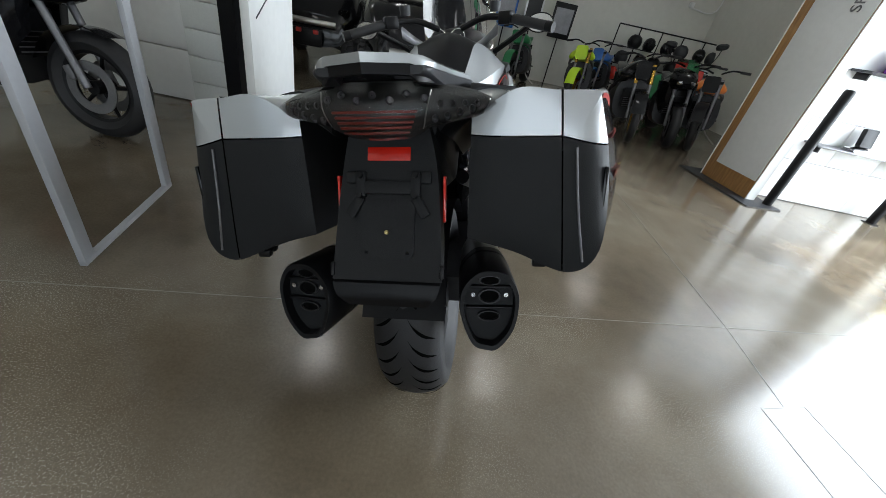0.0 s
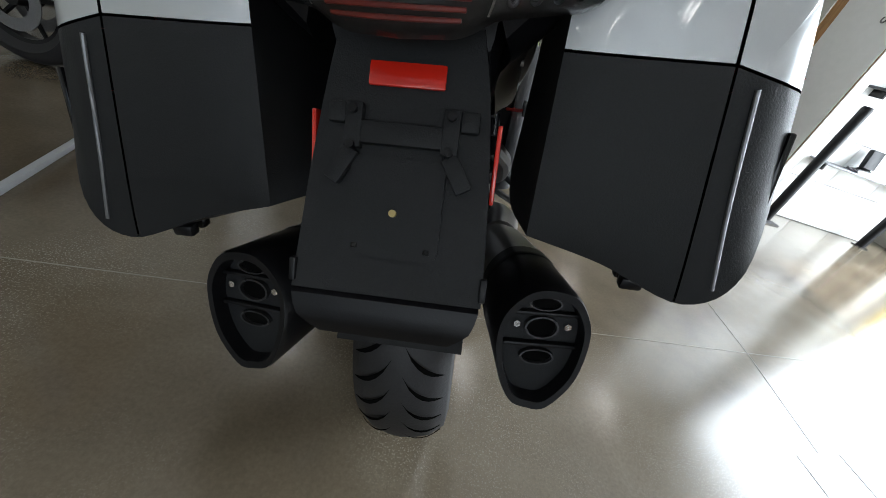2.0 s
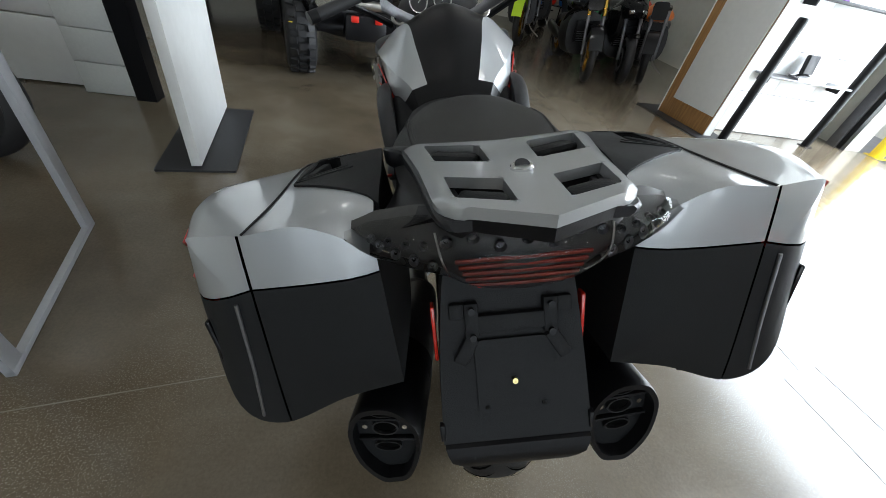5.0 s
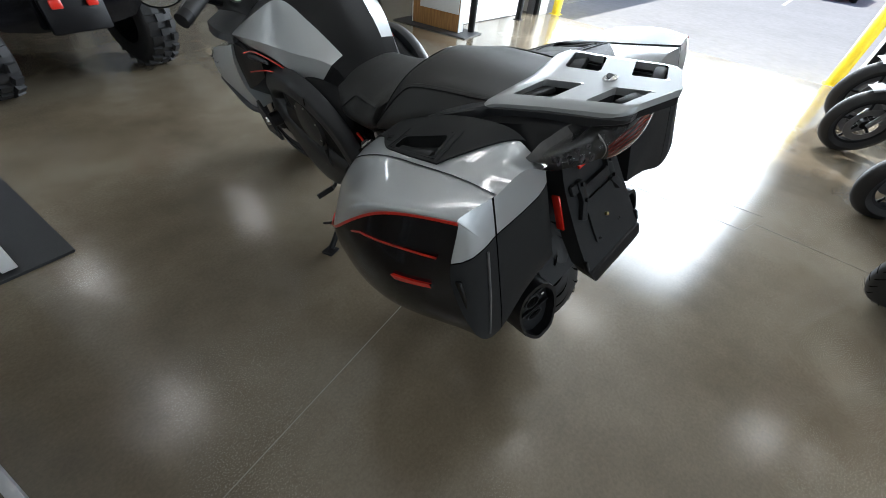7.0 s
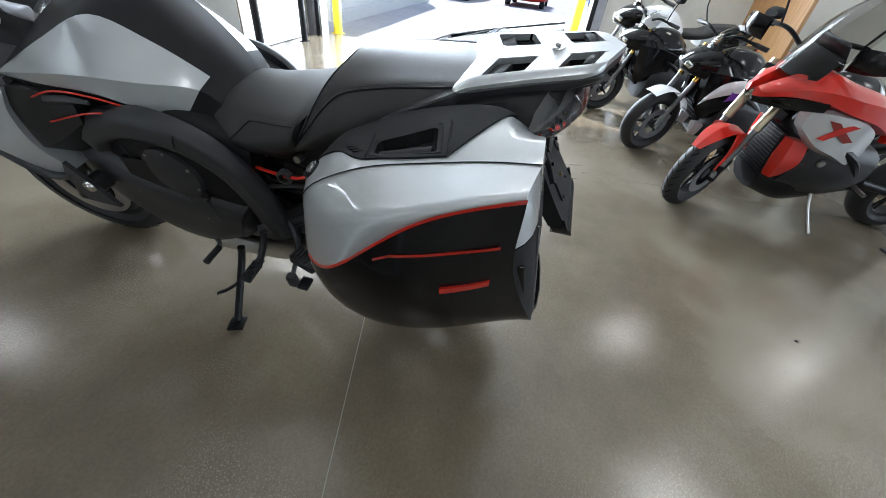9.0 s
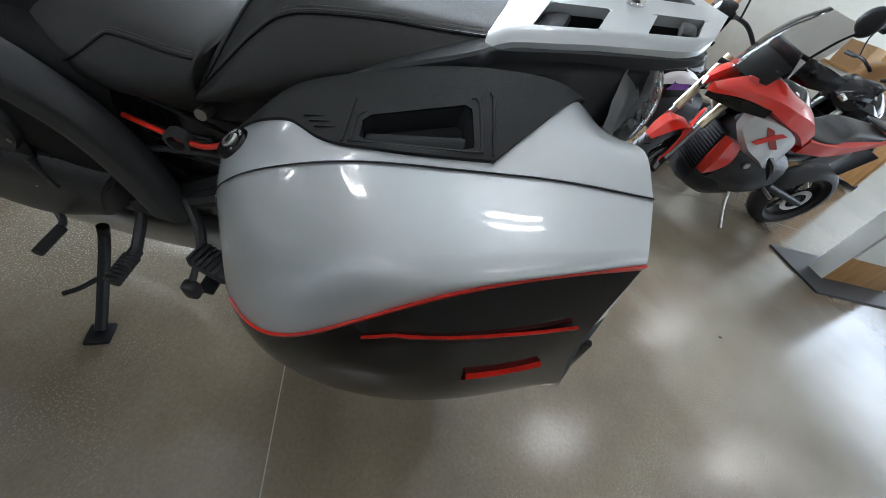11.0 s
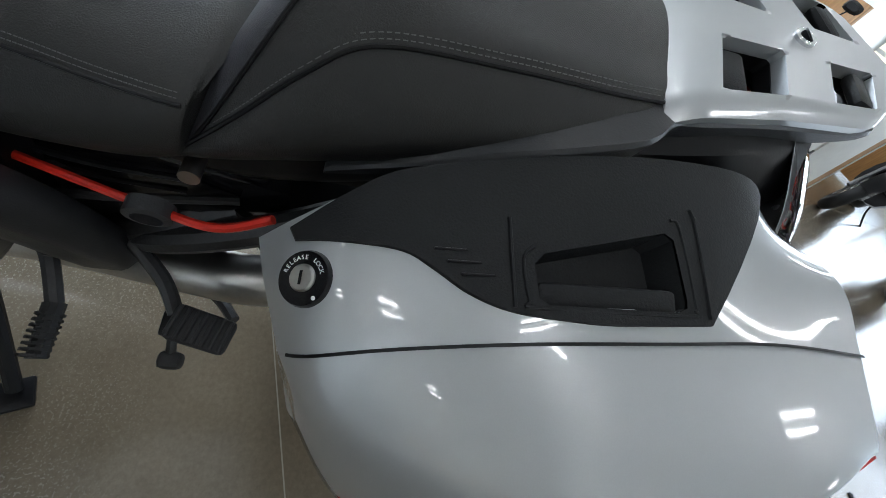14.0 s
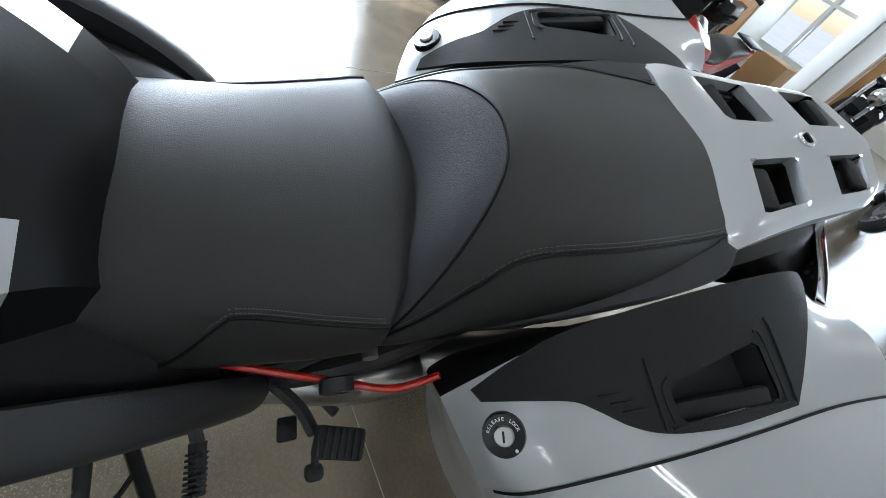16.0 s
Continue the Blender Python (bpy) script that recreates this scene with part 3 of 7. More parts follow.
    part("latch_flap", box(bmn(), (lo + hi) / 2, ((hi - lo).length, 0.019, 0.015), m.to_3x3().to_4x4(), 0.004), BLACK, p, "black latch flap")
    for i in range(3):
        q = Vector(on_lid(0.264 + 0.0095 * i, 0.120 - 0.010 * i, 0.0046))
        part("grip_rib", box(bmn(), q, (0.027, 0.0022, 0.003), m.to_3x3().to_4x4(), 0.0012), SATIN, p)
    # lock on the front of the lid
    q = Vector(on_lid(0.286, 0.215, 0.0))
    nrm = (Vector(on_lid(0.305, 0.205, 0)) - Vector(on_lid(0.273, 0.205, 0))).cross(Vector(on_lid(0.289, 0.215, 0)) - Vector(on_lid(0.289, 0.190, 0))).normalized()
    nrm = nrm if nrm.z > 0 else -nrm
    q += nrm * 0.003
    lm = facing(q, (0, -1, 0), nrm)
    lock = part("lock", lathe(bmn(), [(0.0, 0.003), (0.0, 0.002), (0.0215, 0.002), (0.023, -0.002), (0.023, -0.012)], 36, "Z", lm), GLOSS, p, "black lock plate")
    part("key_cylinder", lathe(bmn(), [(0.0, 0.0055), (0.0095, 0.0055), (0.0110, 0.0035), (0.0110, 0.001)], 28, "Z", lm), STEEL, lock, "steel key cylinder")
    part("key_slot", box(bmn(), lm @ Vector((0, 0, 0.0056)), (0.0022, 0.011, 0.001), lm.to_3x3().to_4x4()), GLOSS, lock)
    if side < 0:
        for word, a0 in (("RELEASE", 164), ("LOCK", 60)):
            for i, ch in enumerate(word):
                a = radians(a0 - i * 12.5)
                cu = bpy.data.curves.new("letter", "FONT")
                cu.body, cu.size, cu.align_x, cu.align_y, cu.extrude = ch, 0.0050, "CENTER", "CENTER", 0.0002
                t = new("letter", cu)
                cu.materials.append(WHITE)
                t.parent = lock
                t.matrix_local = lm @ pose(0.0163 * math.cos(a), 0.0163 * math.sin(a), 0.0024, 0, 0, math.degrees(a) - 90)
        part("dot", rod(bmn(), lm @ Vector((0.012, -0.0145, 0.002)), lm @ Vector((0.012, -0.0145, 0.0026)), 0.0017), WHITE, lock)
    # clips under the case
    for y in (-0.30, -0.275):
        part("foot", box(bmn(), (side * 0.318, y + 0.02, 0.640), (0.03, 0.018, 0.018), None, 0.004), SATIN, p)
    return p


pannier(-1, "silver pannier with gloss black lower shell and red pinstripes")
pannier(1, "silver pannier with gloss black lower shell and red pinstripes")


def ring_of(y, half, z0, z1, round_=0.5, y1=None, cx=0.0):
    """A seat-like closed section: flat sides, rounded top; z0 bottom, z1 crown."""
    h = z1 - z0
    yy = y if y1 is None else y1
    return [(cx - half * 0.70, y, z0), (cx - half * 0.90, y, z0 + h * 0.35), (cx - half * 0.93, (y + yy) / 2, z0 + h * 0.72), (cx - half * 0.66, yy, z1 - h * 0.07 * round_), (cx, yy, z1),
            (cx + half * 0.66, yy, z1 - h * 0.07 * round_), (cx + half * 0.93, (y + yy) / 2, z0 + h * 0.72), (cx + half * 0.90, y, z0 + h * 0.35), (cx + half * 0.70, y, z0)]


def half_ring(pts):
    """A closed seat section from five points on one side: bottom, flank, stitch line, shoulder, crown."""
    return [(-x, y, z) for x, y, z in pts] + [(x, y, z) for x, y, z in pts[-2::-1]]


# seats
rider = [half_ring(r) for r in (
    [(0.085, 0.655, 0.745), (0.115, 0.655, 0.780), (0.108, 0.652, 0.805), (0.070, 0.650, 0.838), (0, 0.648, 0.850)],
    [(0.110, 0.600, 0.715), (0.152, 0.600, 0.755), (0.142, 0.600, 0.790), (0.090, 0.600, 0.832), (0, 0.600, 0.846)],
    [(0.120, 0.530, 0.700), (0.172, 0.530, 0.748), (0.152, 0.530, 0.795), (0.095, 0.530, 0.832), (0, 0.530, 0.845)],
    [(0.125, 0.469, 0.695), (0.178, 0.469, 0.752), (0.142, 0.469, 0.815), (0.095, 0.469, 0.836), (0, 0.469, 0.845)],
    [(0.130, 0.386, 0.700), (0.182, 0.386, 0.768), (0.157, 0.386, 0.828), (0.100, 0.386, 0.846), (0, 0.386, 0.853)],
    [(0.130, 0.335, 0.720), (0.180, 0.338, 0.785), (0.166, 0.332, 0.838), (0.105, 0.326, 0.858), (0, 0.318, 0.867)],
    [(0.130, 0.325, 0.735), (0.170, 0.328, 0.800), (0.160, 0.322, 0.835), (0.105, 0.302, 0.856), (0, 0.286, 0.864)])]
g = loft(rider, sharp={0, 8}, n=5, m=6)
seat = part("rider_seat", skin(bmn(), g, cap0=True, cap1=True), VINYL, tourer, "black vinyl rider seat with grey stitching", 60)
pillion = [half_ring(r) for r in (
    [(0.130, 0.350, 0.745), (0.165, 0.350, 0.757), (0.173, 0.340, 0.780), (0.112, 0.314, 0.842), (0, 0.290, 0.858)],
    [(0.135, 0.305, 0.752), (0.178, 0.310, 0.790), (0.161, 0.293, 0.836), (0.102, 0.276, 0.900), (0, 0.264, 0.916)],
    [(0.135, 0.250, 0.765), (0.178, 0.250, 0.825), (0.142, 0.245, 0.892), (0.086, 0.238, 0.940), (0, 0.233, 0.952)],
    [(0.135, 0.200, 0.790), (0.176, 0.200, 0.850), (0.127, 0.200, 0.926), (0.076, 0.200, 0.955), (0, 0.200, 0.967)],
    [(0.135, 0.100, 0.830), (0.170, 0.100, 0.895), (0.130, 0.100, 0.956), (0.076, 0.100, 0.969), (0, 0.100, 0.976)],
    [(0.125, 0.000, 0.870), (0.158, 0.000, 0.930), (0.123, 0.000, 0.971), (0.070, 0.000, 0.980), (0, 0.000, 0.985)],
    [(0.105, -0.055, 0.900), (0.136, -0.055, 0.950), (0.116, -0.052, 0.978), (0.070, -0.062, 0.985), (0, -0.078, 0.990)])]
g2 = loft(pillion, sharp={0, 8}, n=5, m=6)
pseat = part("pillion_seat", skin(bmn(), g2, cap0=True, cap1=True), VINYL, tourer, "black vinyl pillion seat with grey front panel", 60)


def thread(grid, side, y0, y1, level, parent):
    """A double seam along the seat: a raised piping and two fine rows of thread."""
    line = []
    steps = 70
    for i in range(steps + 1):
        y = y0 + (y1 - y0) * i / steps
        k = level(y)
        k = k if side < 0 else 40 - k
        a, b = on_column(grid, int(k), y), on_column(grid, min(int(k) + 1, 40), y)
        q = Vector(a).lerp(Vector(b), k - int(k))
        line.append(q + Vector((q.x, 0, (q.z - 0.80) * 1.5)).normalized() * 0.0012)
    part("seam", pipe(bmn(), line, 0.0020, 6, 1), SATIN, parent)
    bm = bmn()
    for s in (0.005, 0.0095):
        for a, b in zip(line[1:], line[2:]):
            up = Vector((-side * 0.8, 0, 0.6)).normalized() * s
            d = (b - a).normalized()
            up = (up - d * up.dot(d)).normalized() * s
            n_ = max(1, round((b - a).length / 0.0055))
            for i in range(n_):
                rod(bm, a.lerp(b, i / n_) + up, a.lerp(b, (i + 0.66) / n_) + up, 0.00055, seg=4)
    part("stitching", bm, STRAW, parent, "fine grey stitching")


for s in (-1, 1):
    thread(g, s, 0.328, 0.565, lambda y: float(np.interp(y, [0.328, 0.469, 0.565], [10.0, 10.0, 5.2])), seat)
    thread(g2, s, -0.048, 0.332, lambda y: 10.0, pseat)

# grey crescent at the front of the pillion seat
def lifted(q, d):
    o = Vector((q[0], 0.02, q[2] - 0.82)).normalized()
    return Vector(q) + o * d


crescent, edge_line = [], []
for k in range(10, 31):
    x = abs(g2[6][k][0])
    front = g2[1][k][1]
    back = min(0.222 + 0.088 * (x / 0.150) ** 2.4, front - 0.003)
    crescent.append([lifted(on_column(g2, k, front + (back - front) * t / 8), 0.0016) for t in range(9)])
    edge_line.append(lifted(on_column(g2, k, back), 0.001))
part("seat_panel", skin(bmn(), crescent, closed=False), VINYLGREY, pseat, "dark grey pillion front panel", 60)
part("seam", pipe(bmn(), edge_line, 0.0018, 6, 2), SATIN, pseat)

# tail: side panels from the seat to the light
RX = 0.012


def rack_z(y):
    return 0.995 + (-y - 0.06) * 0.205


def rack_half(y):
    return float(np.interp(-y, [0.05, 0.108, 0.193, 0.30, 0.322, 0.336], [0.150, 0.137, 0.119, 0.104, 0.098, 0.084]))


def tail_side(s):
    secs = [
        [(s * 0.10, 0.38, 0.775), (s * 0.150, 0.38, 0.760), (s * 0.150, 0.38, 0.720), (s * 0.10, 0.38, 0.69)],
        [(s * 0.11, 0.28, 0.790), (s * 0.160, 0.28, 0.780), (s * 0.160, 0.28, 0.740), (s * 0.11, 0.28, 0.71)],
        [(s * 0.12, 0.16, 0.860), (s * 0.163, 0.16, 0.850), (s * 0.156, 0.16, 0.790), (s * 0.12, 0.16, 0.74)],
        [(s * 0.12, 0.04, 0.930), (s * 0.158, 0.04, 0.915), (s * 0.134, 0.04, 0.860), (s * 0.11, 0.04, 0.81)],
        [(s * 0.11, -0.08, 0.970), (s * 0.148, -0.08, 0.955), (s * 0.140, -0.08, 0.890), (s * 0.11, -0.08, 0.85)],
        [(s * 0.09, -0.19, 0.992), (s * 0.128, -0.19, 0.985), (s * 0.172, -0.19, 0.935), (s * 0.12, -0.19, 0.885)],
        [(s * 0.07, -0.275, 1.002), (s * 0.095, -0.272, 0.998), (s * 0.150, -0.255, 0.960), (s * 0.11, -0.245, 0.91)],
    ]
    gg = loft(secs, sharp={0, 1, 3}, n=4, m=5)
    t = part("tail_panel", skin(bmn(), gg, cap0=True, cap1=True), SATIN, tourer, "black side panel below the pillion seat", 40)
    rail = []
    for y in (-0.332, -0.318, -0.26, -0.17, -0.09, -0.062, -0.03, 0.03, 0.09, 0.15, 0.215):
        if y < -0.06:
            x, z, hgt = RX * s + rack_half(y) + 0.001, rack_z(y) - 0.0165, float(np.interp(-y, [0.062, 0.17, 0.26, 0.332], [0.036, 0.034, 0.026, 0.013]))
        else:
            x, z, hgt = (float(np.interp(y, [-0.03, 0.03, 0.09, 0.15, 0.215], v)) for v in ([0.163, 0.176, 0.180, 0.180, 0.172], [0.972, 0.946, 0.912, 0.868, 0.812], [0.035, 0.034, 0.030, 0.024, 0.014]))
        rail.append([(s * (x - 0.035), y, z), (s * (x - 0.004), y, z), (s * x, y, z - 0.004), (s * (x - 0.001), y, z - hgt + 0.004), (s * (x - 0.006), y, z - hgt), (s * (x - 0.035), y, z - hgt)])
    part("grab_edge", skin(bmn(), loft(rail, sharp={0, 1, 2, 3, 4, 5}, n=2, m=4), cap0=True, cap1=True), GRAB, t, "dark grey grab rail edge", 40)
    for x, y, z in ((0.142, 0.032, 0.880), (0.160, 0.117, 0.848)):
        part("screw", rod(bmn(), (s * (x - 0.02), y, z), (s * (x + 0.002), y, z + 0.001), 0.006), STEEL, t, "steel screw")


for s in (-1, 1):
    tail_side(s)
part("tail_core", skin(bmn(), loft([ring_of(0.36, 0.10, 0.60, 0.76), ring_of(0.1, 0.11, 0.66, 0.86), ring_of(-0.12, 0.12, 0.80, 0.94), ring_of(-0.20, 0.11, 0.885, 0.985)], n=3, m=3), cap0=True, cap1=True), SATIN, tourer)
# luggage rack with four openings
U_LINES = sorted({round(v, 4) for v in np.linspace(-1, 1, 29)} | {s * v for s in (-1, 1) for v in (0.24, 0.30, 0.68, 0.74, 0.80)})
Y_LINES = sorted({round(v, 4) for v in np.linspace(0.050, 0.336, 30)} | {0.101, 0.112, 0.172, 0.183, 0.246, 0.256, 0.299, 0.309})


def in_hole(u, d):
    a = abs(u)
    if 0.101 < d < 0.183:
        return 0.24 < a < 0.80
    if 0.246 < d < 0.309:
        return 0.24 < a < 0.80
    return False


def swept(u, d):
    """The rows of the rack run further back towards the middle."""
    return -d - 0.040 * (0.77 - abs(u)) * min(1.0, max(0.3, (d - 0.03) / 0.07))


def rack_layer(drop, thick, inset):
    """One plate of the rack, cut through by the four openings."""
    bm = bmn()
    vs = {}
    nj, ni = len(Y_LINES), len(U_LINES)
    for layer in (0, 1):
        for j, d in enumerate(Y_LINES):
            for i, u in enumerate(U_LINES):
                lip = max(0.0, 1 - (d - 0.050) / 0.045)
                yy = swept(u, d)
                z = rack_z(yy) - 0.010 * max(0, abs(u) - 0.8) ** 2 / 0.04 - drop - layer * thick
                z -= 0.012 * lip ** 2
                x = RX + u * (rack_half(-d) - inset)
                vs[layer, j, i] = bm.verts.new((x, yy, z))
    ok = {}
    for j in range(nj - 1):
        for i in range(ni - 1):
            ok[j, i] = not in_hole((U_LINES[i] + U_LINES[i + 1]) / 2, (Y_LINES[j] + Y_LINES[j + 1]) / 2)
    for (j, i), full in ok.items():
        quad = [(j, i), (j, i + 1), (j + 1, i + 1), (j + 1, i)]
        near = [(j - 1, i), (j, i + 1), (j + 1, i), (j, i - 1)]
        if full:
            loop = quad
            walls = [(quad[k], quad[(k + 1) % 4]) for k in range(4) if not ok.get(near[k], False)]
            # cells beside a chamfered corner keep no wall there
        else:
            solid = [k for k in range(4) if ok.get(near[k], False)]
            if len(solid) != 2:
                continue
            # corner of an opening: chamfered
            shared = [k for k in range(4) if k in solid and (k + 1) % 4 in solid]
            c = (shared[0] + 1) % 4
            loop = [quad[c - 1], quad[c], quad[(c + 1) % 4]]
            walls = [(loop[2], loop[0])]
        bm.faces.new([vs[0, *q] for q in loop])
        bm.faces.new([vs[1, *q] for q in loop][::-1])
        for q0, q1 in walls:
            bm.faces.new((vs[0, *q0], vs[1, *q0], vs[1, *q1], vs[0, *q1]))
    bmesh.ops.delete(bm, geom=[v for v in bm.verts if not v.link_faces], context="VERTS")
    return bm


rack = part("luggage_rack", rack_layer(0.0, 0.014, 0.0), SILVER, tourer, "silver luggage rack plate with four openings", 40)
part("rack_underside", rack_layer(0.0142, 0.016, 0.006), SATIN, rack)
for s in (-1, 1):
    for d0, d1, a0, a1 in ((0.103, 0.140, 0.27, 0.76), (0.284, 0.307, 0.27, 0.76)):
        dm = (d0 + d1) / 2
        w_ = (a1 - a0) * rack_half(-dm)
        am = (a0 + a1) / 2
        q = (RX + s * am * rack_half(-dm), swept(am, dm), rack_z(-dm) - (0.012 if d0 < 0.2 else 0.006))
        part("opening_liner", box(bmn(), q, (w_, d1 - d0, 0.014), pose(0, 0, 0, -10 + (-9 if d0 < 0.2 else 6), 0, s * 16), 0.006), BLACK, rack, "black sloped step inside the opening")
bz = rack_z(-0.240) + 0.001
bmad = lathe(bmn(), [(0, 0.0045), (0.012, 0.004), (0.0135, 0.002), (0.0135, -0.003)], 28, "Z", pose(RX + 0.0, -0.240, bz, -10, 0, 0))
badge = part("badge", bmad, CHROME, rack, "small round chrome badge")
part("badge_centre", rod(bmn(), (RX, -0.2402, bz + 0.004), (RX, -0.2406, bz + 0.0055), 0.0085, seg=20), DARKGREY, badge)

# tail light: smoked lens over rows of small lamps
lens_s = []


def lens_y(a):
    return -0.318 + 0.072 * a ** 1.8


for u in np.linspace(-1, 1, 25):
    a = abs(u)
    x = 0.006 + 0.212 * u
    y = lens_y(a)
    top = float(np.interp(a, [0, 0.3, 0.55, 0.85, 1], [1.004, 1.003, 0.995, 0.979, 0.964]))
    low = float(np.interp(a, [0, 0.30, 0.38, 0.45, 0.85, 0.95, 1], [0.906, 0.909, 0.922, 0.927, 0.938, 0.948, 0.957]))
    mid = (top + low) / 2
    h = max((top - low) / 2, 0.008)
    d = min(1.0, h / 0.03)
    lens_s.append([(x, y + 0.034 * d, top), (x, y - 0.002 * d, top - h * 0.40), (x, y - 0.012 * d, mid), (x, y - 0.004 * d, low + h * 0.35), (x, y + 0.024 * d, low)])
gl = loft(lens_s, sharp={0, 4}, n=4, m=2, closed=False)
light = part("tail_light", skin(bmn(), gl, closed=False), SMOKE, tourer, "smoked tail light lens with small lamps", 60)
back = [[(0.006 + (x - 0.006) * 0.97, y + 0.022, z) for x, y, z in row] for row in gl]
part("lamp_housing", skin(bmn(), back, closed=False), HOUSING, light, "", 60)
for i in range(5):
    part("light_strip", box(bmn(), (0.004, -0.306, 0.926 + 0.0085 * i), (0.122 + 0.008 * i, 0.004, 0.0048), None, 0.0015), DULLRED, light, "dull red light strip")


def small_lamp(x, z, r):
    a = abs(x - 0.006) / 0.203
    y = lens_y(a) + 0.010
    lamp = part("lamp_bowl", lathe(bmn(), [(r, -0.004), (r * 0.75, 0.001), (0.0, 0.004)], 14, "Y", pose(x, y, z)), ALUMINIUM, light, "tiny metal lamp bowl")
    part("bulb", lathe(bmn(), [(0, -0.003), (r * 0.35, -0.002), (r * 0.4, 0.003)], 8, "Y", pose(x, y, z)), LENS, lamp)


for i in range(7):
    small_lamp(0.006 - 0.087 + 0.029 * i, 0.980 + (0.008 if i % 2 else -0.002), 0.0072)
for s in (-1, 1):
    for i in range(4):
        small_lamp(0.006 + s * (0.112 + 0.021 * i), 0.968 - 0.002 * i, 0.0055)
        small_lamp(0.006 + s * (0.103 + 0.021 * i), 0.946 + 0.003 * i, 0.0066)
for s in (-1, 1):
    part("lens_rib", pipe(bmn(), [(0.006 + s * 0.083, -0.300, 0.930), (0.006 + s * 0.093, -0.312, 0.965), (0.006 + s * 0.099, -0.292, 0.992)], 0.0014, 6), STEEL, light)

# plate carrier and mudguard
CX = 0.004
pc = loft([[(CX - w_, y + 0.05, z), (CX - w_, y, z), (CX + w_, y, z), (CX + w_, y + 0.05, z)] for y, z, w_ in ((-0.222, 0.915, 0.082), (-0.246, 0.855, 0.096), (-0.292, 0.775, 0.106), (-0.341, 0.697, 0.112), (-0.378, 0.645, 0.114))], sharp={0, 1, 2, 3}, n=2, m=3)
carrier = part("plate_carrier", skin(bmn(), pc, cap0=True, cap1=True), BLACK, tourer, "black plate carrier", 30)
fl_ = loft([[(CX - w_, y + 0.05, z), (CX - w_, y, z), (CX + w_, y, z), (CX + w_, y + 0.05, z)] for y, z, w_ in ((-0.384, 0.642, 0.112), (-0.396, 0.618, 0.104), (-0.394, 0.592, 0.080))], sharp={0, 1, 2, 3}, n=2, m=2)
part("mud_flap", skin(bmn(), fl_, cap0=True, cap1=True), SATIN, carrier, "", 30)
tilt = facing((0, 0, 0), (1, 0, 0), (0, -0.86, 0.51)).to_3x3().to_4x4()


def on_carrier(x, z):
    y = np.interp(z, [0.645, 0.697, 0.775, 0.855, 0.915], [-0.378, -0.341, -0.292, -0.246, -0.222])
    return Vector((CX + x, y - 0.003, z))


part("rear_reflector", box(bmn(), on_carrier(0, 0.866), (0.090, 0.028, 0.006), tilt, 0.002), REFLECTOR, carrier, "red rectangular reflector")
br = part("plate_bracket", box(bmn(), on_carrier(0.0, 0.806), (0.112, 0.026, 0.016), tilt, 0.002), BLACK, carrier, "black plate bracket")
for s in (-1, 1):
    part("bracket_arm", box(bmn(), on_carrier(s * 0.057, 0.812), (0.020, 0.052, 0.018), tilt, 0.002), BLACK, br)
    part("bracket_foot", box(bmn(), on_carrier(s * 0.068, 0.772), (0.020, 0.044, 0.017), tilt @ pose(0, 0, 0, 0, 0, s * 30), 0.002), BLACK, br)
    part("bracket_pad", box(bmn(), on_carrier(s * 0.078, 0.824), (0.022, 0.024, 0.012), tilt, 0.003), BLACK, br)
    for z in (0.826, 0.791):
        q = on_carrier(s * 0.057, z)
        part("bolt", rod(bmn(), q, q + Vector((0, -0.013, 0.008)), 0.005), SATIN, br, "black bolt")
q = on_carrier(0, 0.728)
part("centre_bolt", rod(bmn(), q, q + Vector((0, -0.008, 0.005)), 0.0045), mat("brass", (0.55, 0.45, 0.2), 0.3, 1.0), carrier, "small brass bolt")
part("lower_mount", plate(bmn(), rounded(0.112, 0.118, 0.012), 0.006, facing(on_carrier(0, 0.733), (1, 0, 0), (0, -0.85, 0.53))), BLACK, carrier, "raised black mounting plate")
for s in (-1, 1):
    q = on_carrier(s * 0.043, 0.695)
    part("mount_hole", rod(bmn(), q + Vector((0, -0.001, 0)), q + Vector((0, -0.005, -0.003)), 0.004), GLOSS, carrier)
    part("side_reflector", box(bmn(), (CX + s * 0.113, -0.262, 0.775), (0.006, 0.02, 0.095), pose(0, 0, 0, -20, 0, 0), 0.002), REFLECTOR, carrier, "narrow red reflector")
    part("flap_clip", box(bmn(), (CX + s * 0.114, -0.365, 0.662), (0.008, 0.012, 0.028), pose(0, 0, 0, -25, 0, 0), 0.002), SATIN, carrier)


